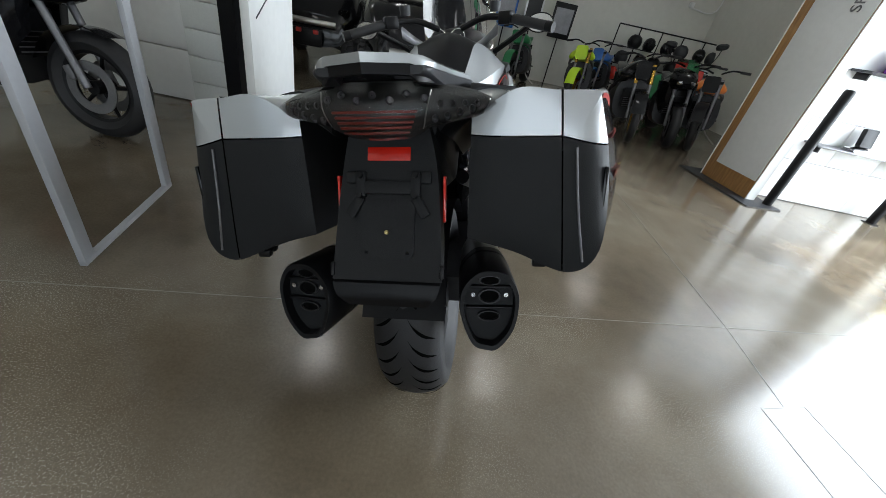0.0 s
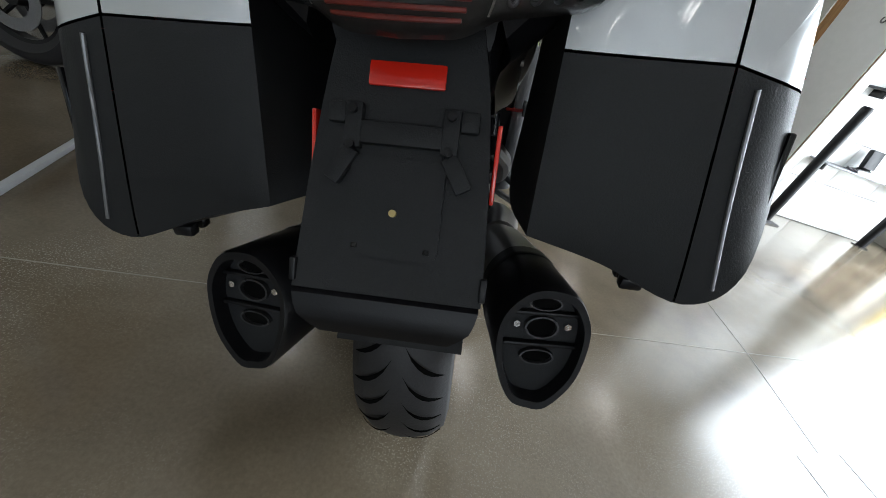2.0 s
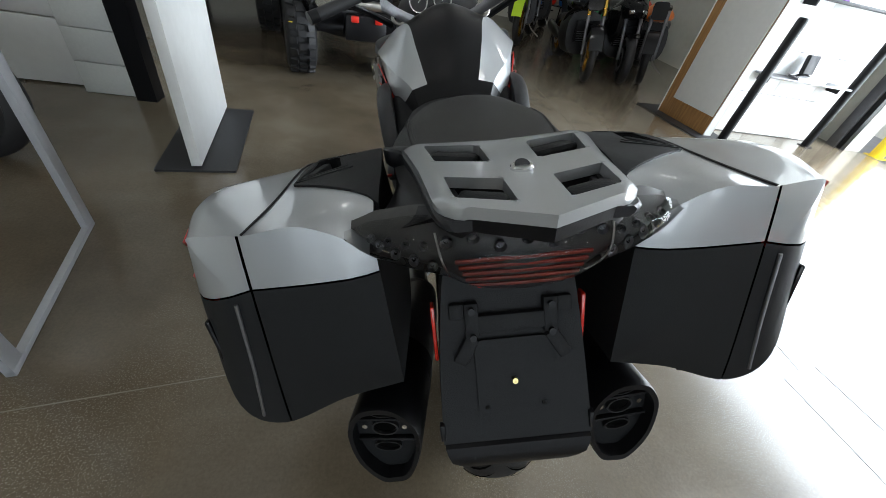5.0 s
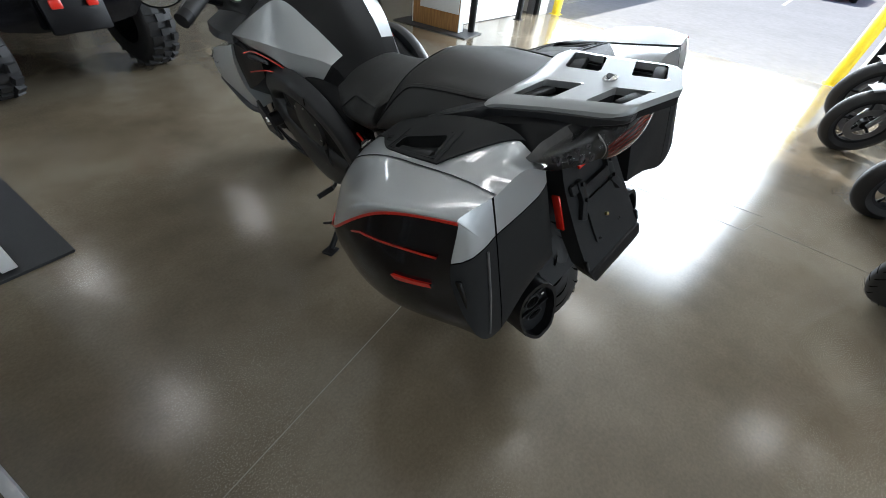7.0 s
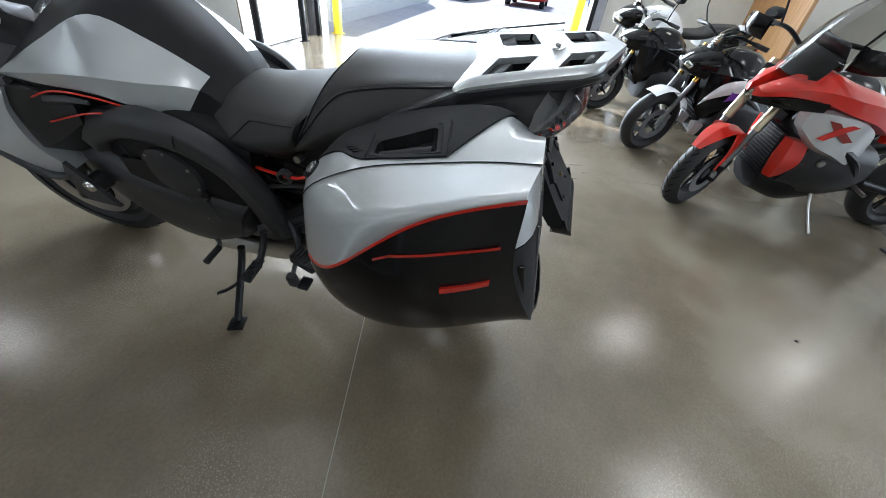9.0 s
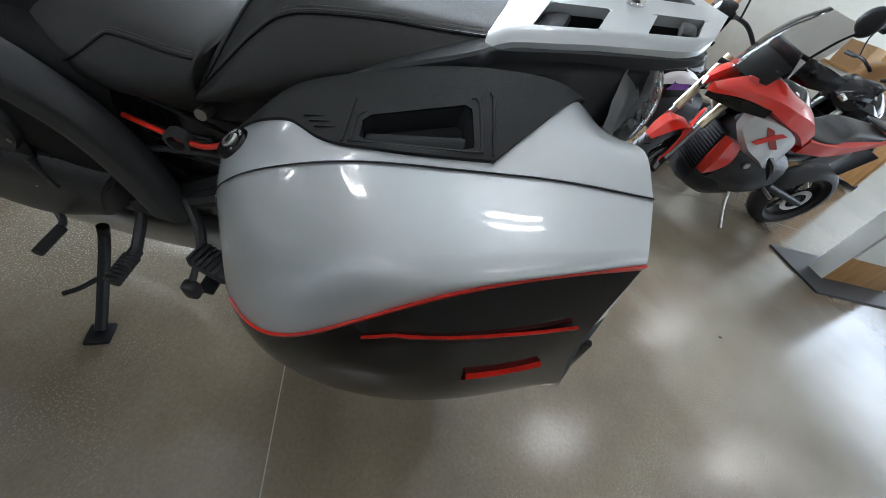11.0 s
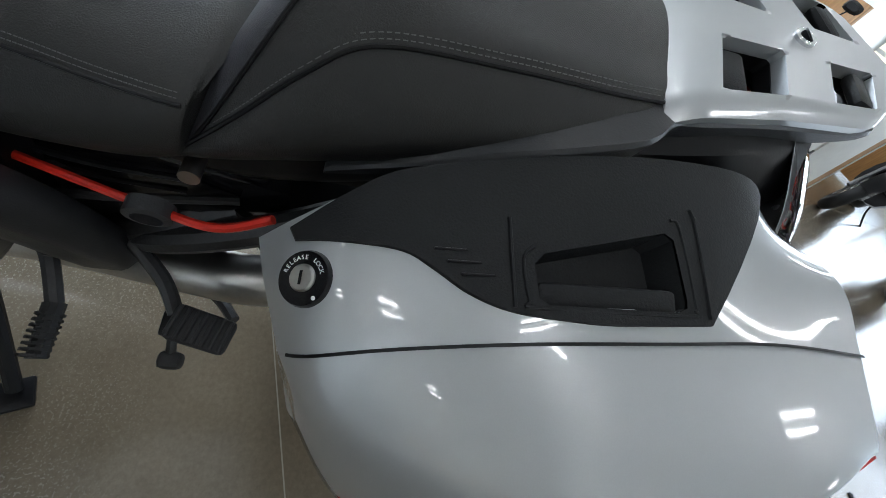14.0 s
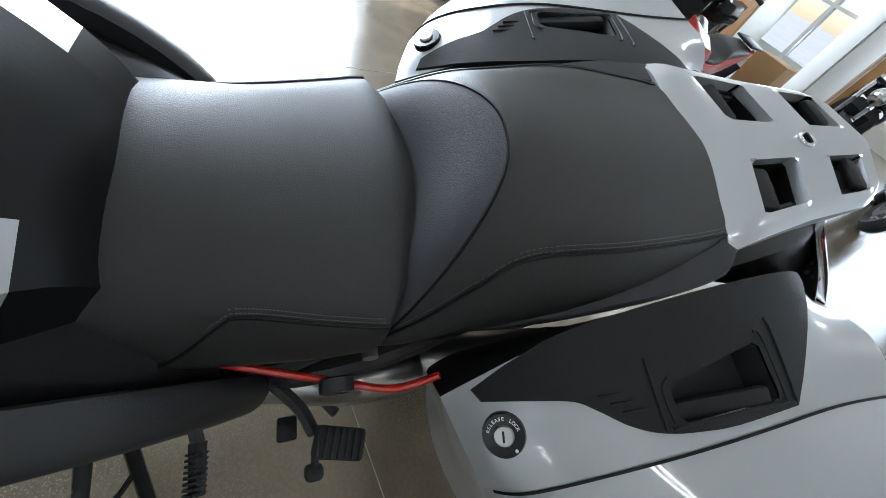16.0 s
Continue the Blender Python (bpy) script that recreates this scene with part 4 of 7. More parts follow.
# silencers with three outlets each
def silencer(s):
    end = Vector((CX + (0.212 if s > 0 else -0.226), -0.318, 0.566))
    start = Vector((CX + s * 0.165, 0.16, 0.425))
    d = (end - start).normalized()
    m = facing(end, (1, 0, 0), d)
    shape = [(-0.022, 0.098), (0.022, 0.098), (0.055, 0.055), (0.058, -0.01), (0.035, -0.085), (0.006, -0.102), (-0.02, -0.098), (-0.05, -0.045), (-0.058, 0.03), (-0.045, 0.075)]
    if s > 0:
        shape = [(-x, y) for x, y in shape][::-1]
    out = hermite([(x * 1.1, y * 0.93 - 0.033, 0) for x, y in shape], set(), 4, True)

    def sec(scale, z):
        return [m @ Vector((x * scale, (y + 0.033) * scale - 0.033, z)) for x, y, _ in out]

    body = bmn()
    rows_ = [sec(0.72, -0.50), sec(0.9, -0.40), sec(1.0, -0.22), sec(1.0, -0.09)]
    skin(body, rows_, cap0=True)
    si = part("silencer", body, STEEL, tourer, "brushed metal silencer with a black end cap", 50)
    cap = bmn()
    skin(cap, [sec(1.0, -0.20), sec(1.03, -0.195), sec(1.03, -0.004), sec(1.0, 0.004), sec(0.88, 0.003), sec(0.86, -0.022)])
    part("end_cap", cap, SATIN, si, "black end cap", 40)
    part("end_plate", skin(bmn(), [sec(0.86, -0.022), sec(0.4, -0.022)], cap1=True), BLACK, si)
    for y, rx, ry in ((0.034, 0.024, 0.011), (-0.004, 0.025, 0.018), (-0.052, 0.026, 0.013)):
        bm = bmn()
        ra, rb, rc = [], [], []
        for i in range(24):
            a = 2 * math.pi * i / 24
            ra.append(bm.verts.new(m @ Vector((rx * math.cos(a), y + ry * math.sin(a), -0.014))))
            rb.append(bm.verts.new(m @ Vector((rx * 0.87 * math.cos(a), y + ry * 0.85 * math.sin(a), -0.014))))
            rc.append(bm.verts.new(m @ Vector((rx * 0.85 * math.cos(a), y + ry * 0.83 * math.sin(a), -0.021))))
        rd = [bm.verts.new(m @ Vector((rx * math.cos(2 * math.pi * i / 24), y + ry * math.sin(2 * math.pi * i / 24), -0.023))) for i in range(24)]
        for i in range(24):
            j = (i + 1) % 24
            bm.faces.new((ra[i], ra[j], rb[j], rb[i]))
            bm.faces.new((rb[i], rb[j], rc[j], rc[i]))
            bm.faces.new((rd[i], rd[j], ra[j], ra[i]))
        pipe_ = part("outlet", bm, ENGINE, si, "oval outlet pipe")
        # a flat black disc closes the pipe and stands in for its dark inside
        hole = bmn()
        hole.faces.new([hole.verts.new(m @ Vector((rx * 0.86 * math.cos(2 * math.pi * i / 24), y + ry * 0.84 * math.sin(2 * math.pi * i / 24), -0.0205))) for i in range(24)])
        part("outlet_hole", hole, RECESS_SHADE, pipe_, "flat black disc for the shade inside the outlet")
    for y in (0.019, -0.031):
        part("cap_fin", box(bmn(), m @ Vector((0, y, -0.018)), (0.106, 0.006, 0.012), m.to_3x3().to_4x4(), 0.002), SATIN, si)
    for x in (-0.037, 0.037):
        q = m @ Vector((x, 0.0, -0.022))
        part("bolt", rod(bmn(), q, q + d * 0.008, 0.0055, seg=6), CHROME, si, "bright bolt")
    part("strap", skin(bmn(), [sec(1.035, -0.165), sec(1.045, -0.16), sec(1.045, -0.15), sec(1.035, -0.145)]), SATIN, si)


silencer(-1)
silencer(1)
part("exhaust_pipe", pipe(bmn(), [(-0.175, 0.15, 0.430), (-0.185, 0.28, 0.405), (-0.160, 0.42, 0.350), (-0.12, 0.60, 0.25), (-0.1, 0.85, 0.2)], 0.046, 14), STEEL, tourer, "brushed steel exhaust pipe", 60)
part("exhaust_pipe", pipe(bmn(), [(0.175, 0.15, 0.430), (0.185, 0.28, 0.405), (0.160, 0.42, 0.350), (0.12, 0.60, 0.25), (0.1, 0.85, 0.2)], 0.046, 14), STEEL, tourer, "brushed steel exhaust pipe", 60)
part("swingarm", skin(bmn(), loft([[(0.06, 0.02, 0.37), (0.14, 0.02, 0.37), (0.14, 0.02, 0.27), (0.06, 0.02, 0.27)], [(0.05, 0.3, 0.42), (0.15, 0.3, 0.42), (0.15, 0.3, 0.29), (0.05, 0.3, 0.29)], [(-0.1, 0.52, 0.46), (0.13, 0.52, 0.46), (0.13, 0.52, 0.30), (-0.1, 0.52, 0.30)]], sharp={0, 1, 2, 3}, n=2, m=4), cap0=True, cap1=True), ENGINE, tourer)
hug = loft([[(x, 0.335 * math.cos(a), 0.318 + 0.345 * math.sin(a) + (0.01 if abs(x) < 0.06 else -0.03)) for x in (-0.105, -0.06, 0.06, 0.105)] for a in np.radians([150, 120, 90, 60, 35])], n=3, m=3, closed=False)
part("hugger", skin(bmn(), hug, closed=False), SATIN, tourer, "", 50)

# tank, fairing and engine
tank = [[(s * x, y, z) for s, row in ((-1, half), (1, half[-2::-1])) for x, y, z in row] for half in (
    [(0.09, 0.54, 0.74), (0.13, 0.54, 0.752), (0.105, 0.545, 0.788), (0.055, 0.545, 0.808), (0, 0.545, 0.813)],
    [(0.12, 0.64, 0.77), (0.170, 0.640, 0.800), (0.128, 0.598, 0.864), (0.080, 0.596, 0.878), (0, 0.593, 0.890)],
    [(0.15, 0.72, 0.77), (0.208, 0.73, 0.838), (0.190, 0.715, 0.893), (0.105, 0.70, 0.958), (0, 0.70, 0.985)],
    [(0.18, 0.82, 0.77), (0.228, 0.82, 0.868), (0.232, 0.82, 0.912), (0.128, 0.815, 1.008), (0, 0.80, 1.043)],
    [(0.20, 0.93, 0.77), (0.246, 0.93, 0.880), (0.252, 0.93, 0.909), (0.190, 0.91, 0.968), (0, 0.89, 1.048)],
    [(0.20, 1.05, 0.77), (0.247, 1.045, 0.884), (0.250, 1.045, 0.892), (0.242, 1.04, 0.898), (0, 1.01, 1.00)])]
gt = loft(tank, sharp={0, 1, 2, 3, 5, 6, 7, 8}, n=5, m=5)
part("tank_cover", skin(bmn(), gt, keep=lambda j, k: 15 <= k < 25), SATIN, tourer, "satin black tank cover", 50)
for s in (-1, 1):
    part("tank_panel", skin(bmn(), gt, keep=lambda j, k: j >= 5 and ((5 <= k < 15) if s < 0 else (25 <= k < 35))), SILVER, tourer, "glossy silver tank panel", 30)
    part("tank_skirt", skin(bmn(), gt, keep=lambda j, k: (k < 5) if s < 0 else (35 <= k < 40)), SATIN, tourer, "black lower tank panel", 50)
    part("tank_shoulder", skin(bmn(), gt, keep=lambda j, k: j < 5 and ((5 <= k < 15) if s < 0 else (25 <= k < 35))), SATIN, tourer)
    part("red_line", pipe(bmn(), [(s * 0.176, 0.64, 0.795), (s * 0.212, 0.73, 0.832), (s * 0.236, 0.82, 0.862), (s * 0.254, 0.90, 0.872), (s * 0.264, 0.97, 0.850)], 0.0026, 6), RED, tourer, "thin red line")
    part("red_line", pipe(bmn(), [(s * 0.215, 0.76, 0.812), (s * 0.252, 0.83, 0.826), (s * 0.268, 0.97, 0.785)], 0.0026, 6), RED, tourer, "thin red line")
    part("vent", skin(bmn(), loft([[(s * 0.238, 0.83, 0.852), (s * 0.246, 0.83, 0.846), (s * 0.238, 0.83, 0.840)], [(s * 0.250, 0.88, 0.862), (s * 0.258, 0.88, 0.850), (s * 0.250, 0.88, 0.838)], [(s * 0.254, 0.95, 0.852), (s * 0.262, 0.95, 0.842), (s * 0.254, 0.95, 0.830)]], n=2, m=3), cap0=True, cap1=True), GRAB, tourer, "small grey side vent")
    # silver nose panel with its trim
    nose = loft([
        [(s * 0.20, 1.06, 0.868), (s * 0.272, 1.04, 0.864), (s * 0.298, 1.19, 0.826), (s * 0.20, 1.22, 0.82)],
        [(s * 0.19, 1.10, 0.79), (s * 0.280, 1.085, 0.785), (s * 0.316, 1.235, 0.745), (s * 0.20, 1.27, 0.74)],
        [(s * 0.19, 1.11, 0.69), (s * 0.282, 1.09, 0.69), (s * 0.304, 1.215, 0.645), (s * 0.20, 1.26, 0.64)],
        [(s * 0.19, 1.06, 0.61), (s * 0.266, 1.05, 0.61), (s * 0.276, 1.13, 0.57), (s * 0.19, 1.16, 0.565)],
    ], sharp={1, 2}, n=3, m=4)
    np_ = part("nose_panel", skin(bmn(), nose, cap0=True, cap1=True), SILVER, tourer, "silver fairing side panel", 40)
    part("panel_screw", lathe(bmn(), [(0, 0.004), (0.008, 0.004), (0.010, 0.0)], 16, "Z", facing((s * 0.314, 1.20, 0.745), (0, 1, 0), (s, 0.1, 0.1))), STEEL, np_, "steel screw")
    part("lower_lip", skin(bmn(), loft([[(s * 0.262, 1.04, 0.606), (s * 0.280, 1.04, 0.604), (s * 0.26, 1.04, 0.585)], [(s * 0.284, 1.14, 0.600), (s * 0.300, 1.15, 0.585), (s * 0.27, 1.15, 0.555)], [(s * 0.298, 1.23, 0.70), (s * 0.318, 1.25, 0.695), (s * 0.28, 1.25, 0.66)]], n=3, m=4), cap0=True, cap1=True), DARKGREY, np_, "dark lower lip", 50)
    part("indicator", skin(bmn(), loft([[(s * 0.298, 1.18, 0.80), (s * 0.318, 1.2, 0.79), (s * 0.310, 1.2, 0.765)], [(s * 0.298, 1.23, 0.815), (s * 0.318, 1.25, 0.80), (s * 0.30, 1.25, 0.775)]], n=2, m=2), cap0=True, cap1=True), LENS, tourer)
    # black fairing behind the nose panel and the knee shield
    fair = loft([
        [(s * 0.12, 0.88, 0.85), (s * 0.245, 0.88, 0.84), (s * 0.255, 0.88, 0.79), (s * 0.12, 0.88, 0.66)],
        [(s * 0.12, 1.0, 0.88), (s * 0.256, 1.0, 0.862), (s * 0.266, 1.0, 0.72), (s * 0.12, 1.0, 0.60)],
        [(s * 0.12, 1.1, 0.885), (s * 0.262, 1.1, 0.868), (s * 0.268, 1.1, 0.68), (s * 0.12, 1.1, 0.58)],
        [(s * 0.10, 1.24, 0.86), (s * 0.21, 1.24, 0.83), (s * 0.22, 1.24, 0.68), (s * 0.12, 1.24, 0.62)],
    ], sharp={1, 2}, n=3, m=4)
    part("fairing_panel", skin(bmn(), fair, cap0=True, cap1=True), SATIN, tourer, "black inner fairing panel", 40)
    part("fairing_shelf", skin(bmn(), loft([[(s * 0.10, 1.02, 0.905), (s * 0.258, 1.03, 0.885), (s * 0.262, 1.03, 0.868), (s * 0.10, 1.02, 0.87)], [(s * 0.10, 1.14, 0.93), (s * 0.275, 1.13, 0.90), (s * 0.285, 1.13, 0.872), (s * 0.10, 1.14, 0.86)], [(s * 0.08, 1.28, 0.93), (s * 0.26, 1.24, 0.895), (s * 0.27, 1.24, 0.862), (s * 0.08, 1.28, 0.84)]], sharp={1, 2}, n=3, m=4), cap0=True, cap1=True), DARKGREY, tourer, "dark grey shelf below the cockpit", 40)
    knee = loft([
        [(s * 0.14, 0.455, 0.775), (s * 0.200, 0.455, 0.760), (s * 0.225, 0.46, 0.66), (s * 0.21, 0.46, 0.50), (s * 0.12, 0.46, 0.50)],
        [(s * 0.14, 0.54, 0.815), (s * 0.235, 0.54, 0.795), (s * 0.258, 0.54, 0.70), (s * 0.240, 0.54, 0.52), (s * 0.12, 0.54, 0.50)],
        [(s * 0.15, 0.66, 0.860), (s * 0.25, 0.66, 0.830), (s * 0.275, 0.66, 0.72), (s * 0.25, 0.66, 0.52), (s * 0.12, 0.66, 0.46)],
        [(s * 0.15, 0.82, 0.840), (s * 0.25, 0.82, 0.815), (s * 0.275, 0.82, 0.70), (s * 0.25, 0.84, 0.50), (s * 0.12, 0.84, 0.46)],
        [(s * 0.15, 0.92, 0.790), (s * 0.24, 0.92, 0.770), (s * 0.25, 0.93, 0.66), (s * 0.23, 0.93, 0.50), (s * 0.12, 0.93, 0.46)],
    ], sharp={0, 4}, n=4, m=4)
    part("knee_shield", skin(bmn(), knee, cap0=True, cap1=True), KNEE, tourer, "dark satin knee shield", 50)
    part("guard_seam", pipe(bmn(), [(s * 0.200, 0.615, 0.812), (s * 0.243, 0.612, 0.806), (s * 0.2505, 0.622, 0.782), (s * 0.246, 0.632, 0.748)], 0.0020, 6), GLOSS, tourer)
    part("panel_seam", pipe(bmn(), [(s * 0.262, 0.86, 0.76), (s * 0.277, 0.80, 0.66), (s * 0.275, 0.70, 0.60), (s * 0.262, 0.60, 0.58)], 0.006, 8), SATIN, tourer)
    arch = []
    for (y, z), (ny, nz), x in (((0.95, 0.70), (0.6, 0.8), 0.240), ((0.90, 0.748), (0.3, 0.95), 0.250), ((0.80, 0.788), (0, 1), 0.256), ((0.70, 0.796), (-0.15, 1), 0.256), ((0.605, 0.765), (-0.5, 0.85), 0.248), ((0.535, 0.695), (-0.85, 0.5), 0.236), ((0.502, 0.61), (-1, 0.15), 0.226), ((0.486, 0.52), (-1, 0), 0.218), ((0.48, 0.44), (-1, 0), 0.208)):
        arch.append([(s * (x - 0.05), y + ny * 0.045, z + nz * 0.045), (s * (x - 0.006), y + ny * 0.036, z + nz * 0.036), (s * x, y + ny * 0.008, z + nz * 0.008), (s * (x - 0.004), y - ny * 0.026, z - nz * 0.026), (s * (x - 0.05), y - ny * 0.036, z - nz * 0.036)])
    part("knee_arch", skin(bmn(), loft(arch, n=3, m=4), cap0=True, cap1=True), GRAB, tourer, "black moulded knee guard", 50)
    case = part("clutch_cover", lathe(bmn(), [(0, 0.026), (0.05, 0.025), (0.072, 0.016), (0.085, 0.014), (0.09, 0.0), (0.09, -0.03)], 36, "Z", facing((s * 0.272, 0.70, 0.655), (0, 1, 0), (s, 0, 0))), ENGINE, tourer, "round dark engine cover", 45)
    for i in range(7):
        a_ = 2 * math.pi * i / 7
        q = Vector((s * 0.284, 0.70 + 0.078 * math.cos(a_), 0.655 + 0.078 * math.sin(a_)))
        part("cover_bolt", rod(bmn(), q, q + Vector((s * 0.006, 0, 0)), 0.005, seg=6), STEEL, case, "steel bolt")
    for i in range(5):
        part("cooling_rib", box(bmn(), (s * 0.285, 0.62 + 0.05 * i, 0.545 + 0.006 * i), (0.02, 0.012, 0.07), pose(0, 0, 0, -12, 0, 0), 0.004), ENGINE, tourer)
    cover = loft([[(s * x, y, z) for x, y, z in row] for row in (
        [(0.12, 0.50, 0.56), (0.26, 0.52, 0.55), (0.275, 0.56, 0.47), (0.25, 0.58, 0.40), (0.12, 0.58, 0.38)],
        [(0.12, 0.68, 0.62), (0.285, 0.70, 0.60), (0.295, 0.72, 0.48), (0.26, 0.75, 0.34), (0.12, 0.75, 0.30)],
        [(0.12, 0.85, 0.66), (0.28, 0.88, 0.64), (0.285, 0.90, 0.52), (0.24, 0.95, 0.36), (0.12, 0.95, 0.32)],
        [(0.12, 1.02, 0.68), (0.25, 1.04, 0.67), (0.26, 1.06, 0.56), (0.20, 1.12, 0.44), (0.12, 1.12, 0.42)],
        [(0.10, 1.18, 0.66), (0.16, 1.19, 0.64), (0.16, 1.21, 0.56), (0.14, 1.22, 0.48), (0.10, 1.22, 0.47)])], n=4, m=4)
    part("slider_mount", rod(bmn(), (s * 0.15, 1.03, 0.55), (s * 0.272, 1.03, 0.555), 0.03), ENGINE, tourer)
    part("engine_cover", skin(bmn(), cover, cap0=True, cap1=True), ENGINE, tourer, "dark engine side cover", 50)
    sl = part("slider_pad", plate(bmn(), [(-0.07, 0.06), (0.05, 0.06), (0.06, -0.03), (0.02, -0.09), (-0.02, -0.03)], 0.012, facing((s * 0.275, 1.03, 0.555), (0, 1, 0), (s, 0, 0))), DARKGREY, tourer, "grey triangular slider plate")
    part("slider_cap", lathe(bmn(), [(0, 0.008), (0.009, 0.008), (0.0095, 0.006), (0.017, 0.006), (0.02, 0.0)], 24, "Z", facing((s * 0.281, 1.02, 0.565), (0, 1, 0), (s, 0, 0))), CHROME, sl, "chrome slider cap")
    part("side_frame", pipe(bmn(), [(s * 0.12, 0.30, 0.57), (s * 0.15, 0.42, 0.50), (s * 0.17, 0.55, 0.43)], 0.03, 10), ENGINE, tourer)
    part("side_cover", skin(bmn(), loft([[(s * x, y, z) for x, y, z in row] for row in (
        [(0.09, 0.24, 0.66), (0.128, 0.24, 0.655), (0.135, 0.24, 0.58), (0.10, 0.24, 0.53)],
        [(0.09, 0.36, 0.69), (0.134, 0.36, 0.680), (0.142, 0.36, 0.57), (0.10, 0.36, 0.49)],
        [(0.09, 0.46, 0.72), (0.136, 0.46, 0.70), (0.148, 0.46, 0.57), (0.10, 0.46, 0.46)],
        [(0.09, 0.58, 0.74), (0.136, 0.58, 0.72), (0.150, 0.58, 0.58), (0.10, 0.58, 0.44)])], sharp={1, 2}, n=3, m=4), cap0=True, cap1=True), GLOSS, tourer, "gloss black side cover below the seat", 40)
    for i in range(3):
        part("cover_rib", pipe(bmn(), [(s * 0.139, 0.36, 0.655 - 0.03 * i), (s * 0.142, 0.44, 0.652 - 0.03 * i), (s * 0.143, 0.50, 0.662 - 0.03 * i)], 0.004, 6), SATIN, tourer)
    # rider and pillion foot pegs
    for y, z, x0, nm in ((0.550, 0.340, 0.250, "rider_peg"),):
        bm = rod(bmn(), (s * x0, y, z), (s * (x0 + 0.085), y - 0.004, z - 0.004), 0.015, 0.013, 10)
        peg = part(nm, bm, RUBBER, tourer, "ribbed rubber foot peg")
        for i in range(8):
            part("peg_rib", rod(bmn(), (s * (x0 + 0.016 + 0.009 * i), y, z - 0.001), (s * (x0 + 0.020 + 0.009 * i), y, z - 0.001), 0.0185, seg=10), RUBBER, peg)
        part("peg_arm", pipe(bmn(), [(s * 0.15, y + 0.04, z + 0.06), (s * 0.18, y + 0.02, z + 0.03), (s * x0, y, z)], 0.012, 8), ENGINE, peg)
    pp = part("pillion_peg", box(bmn(), (s * 0.288, 0.325, 0.470), (0.052, 0.086, 0.030), pose(0, 0, 0, 4, 0, s * 14), 0.008), RUBBER, tourer, "ribbed rubber pillion foot peg")
    for i in range(7):
        part("peg_rib", box(bmn(), (s * 0.288 - s * 0.003 * (i - 3), 0.325 + 0.0115 * (i - 3), 0.486 + 0.001 * (i - 3)), (0.048, 0.0055, 0.006), pose(0, 0, 0, 4, 0, s * 14), 0.0015), RUBBER, pp)
    part("peg_arm", pipe(bmn(), [(s * 0.17, 0.44, 0.50), (s * 0.22, 0.39, 0.475), (s * 0.265, 0.365, 0.458)], 0.011, 8), ENGINE, pp)
    part("peg_pad", box(bmn(), (s * 0.330, 0.362, 0.412), (0.026, 0.030, 0.050), None, 0.008), RUBBER, pp)
    part("peg_stem", rod(bmn(), (s * 0.29, 0.362, 0.455), (s * 0.325, 0.362, 0.425), 0.007, seg=8), ENGINE, pp)
    part("upper_frame", pipe(bmn(), [(s * 0.16, 0.46, 0.47), (s * 0.17, 0.38, 0.52), (s * 0.16, 0.26, 0.60), (s * 0.12, 0.12, 0.68)], 0.022, 10), ENGINE, tourer)
    part("red_tube", pipe(bmn(), [(s * 0.150, 0.535, 0.672), (s * 0.176, 0.45, 0.688), (s * 0.203, 0.362, 0.708), (s * 0.222, 0.30, 0.735), (s * 0.216, 0.250, 0.770)], 0.0048, 8), RED, tourer, "red frame tube")
    part("hook", lathe(bmn(), [(0.014, -0.01), (0.021, -0.008), (0.021, 0.008), (0.014, 0.01), (0.014, -0.01)], 16, "X", pose(s * 0.208, 0.362, 0.712)), DARKGREY, tourer, "grey plastic loop")
    part("frame_cover", box(bmn(), (s * 0.105, 0.38, 0.70), (0.05, 0.24, 0.07), pose(0, 0, 0, 12, 0, 0), 0.012), GLOSS, tourer)
    part("seat_lock", rod(bmn(), (s * 0.15, 0.329, 0.750), (s * 0.186, 0.329, 0.757), 0.0095, seg=16), STEEL, tourer, "steel seat lock") if s < 0 else None
for i in range(6):
    part("cover_bolt", rod(bmn(), (-0.262, 0.66 + 0.07 * i, 0.50 + 0.018 * i), (-0.293, 0.66 + 0.07 * i, 0.50 + 0.018 * i), 0.006, seg=6), STEEL, tourer, "steel cover bolt")
part("head_cover", skin(bmn(), loft([[(-0.2, 0.62, 0.64), (-0.272, 0.62, 0.63), (-0.278, 0.62, 0.57), (-0.2, 0.62, 0.55)], [(-0.2, 0.74, 0.70), (-0.288, 0.74, 0.69), (-0.294, 0.74, 0.60), (-0.2, 0.74, 0.57)], [(-0.2, 0.86, 0.69), (-0.284, 0.86, 0.68), (-0.290, 0.86, 0.62), (-0.2, 0.86, 0.60)]], sharp={1, 2}, n=3, m=4), cap0=True, cap1=True), SATIN, tourer, "black cylinder head cover", 45)
part("hose", pipe(bmn(), [(-0.2, 0.50, 0.62), (-0.245, 0.54, 0.52), (-0.25, 0.62, 0.44), (-0.22, 0.72, 0.38)], 0.012, 8), RUBBER, tourer)
part("hose", pipe(bmn(), [(-0.15, 0.34, 0.60), (-0.17, 0.42, 0.60), (-0.175, 0.50, 0.64)], 0.009, 8), RUBBER, tourer)
part("wiring", pipe(bmn(), [(-0.14, 0.30, 0.63), (-0.165, 0.40, 0.635), (-0.17, 0.50, 0.60), (-0.18, 0.56, 0.52)], 0.006, 8), RUBBER, tourer)
part("engine_block", box(bmn(), (0, 0.80, 0.48), (0.30, 0.72, 0.36), None, 0.04), ENGINE, tourer, "dark engine block")
part("engine_sump", box(bmn(), (0, 0.82, 0.26), (0.22, 0.5, 0.16), None, 0.05), ENGINE, tourer)
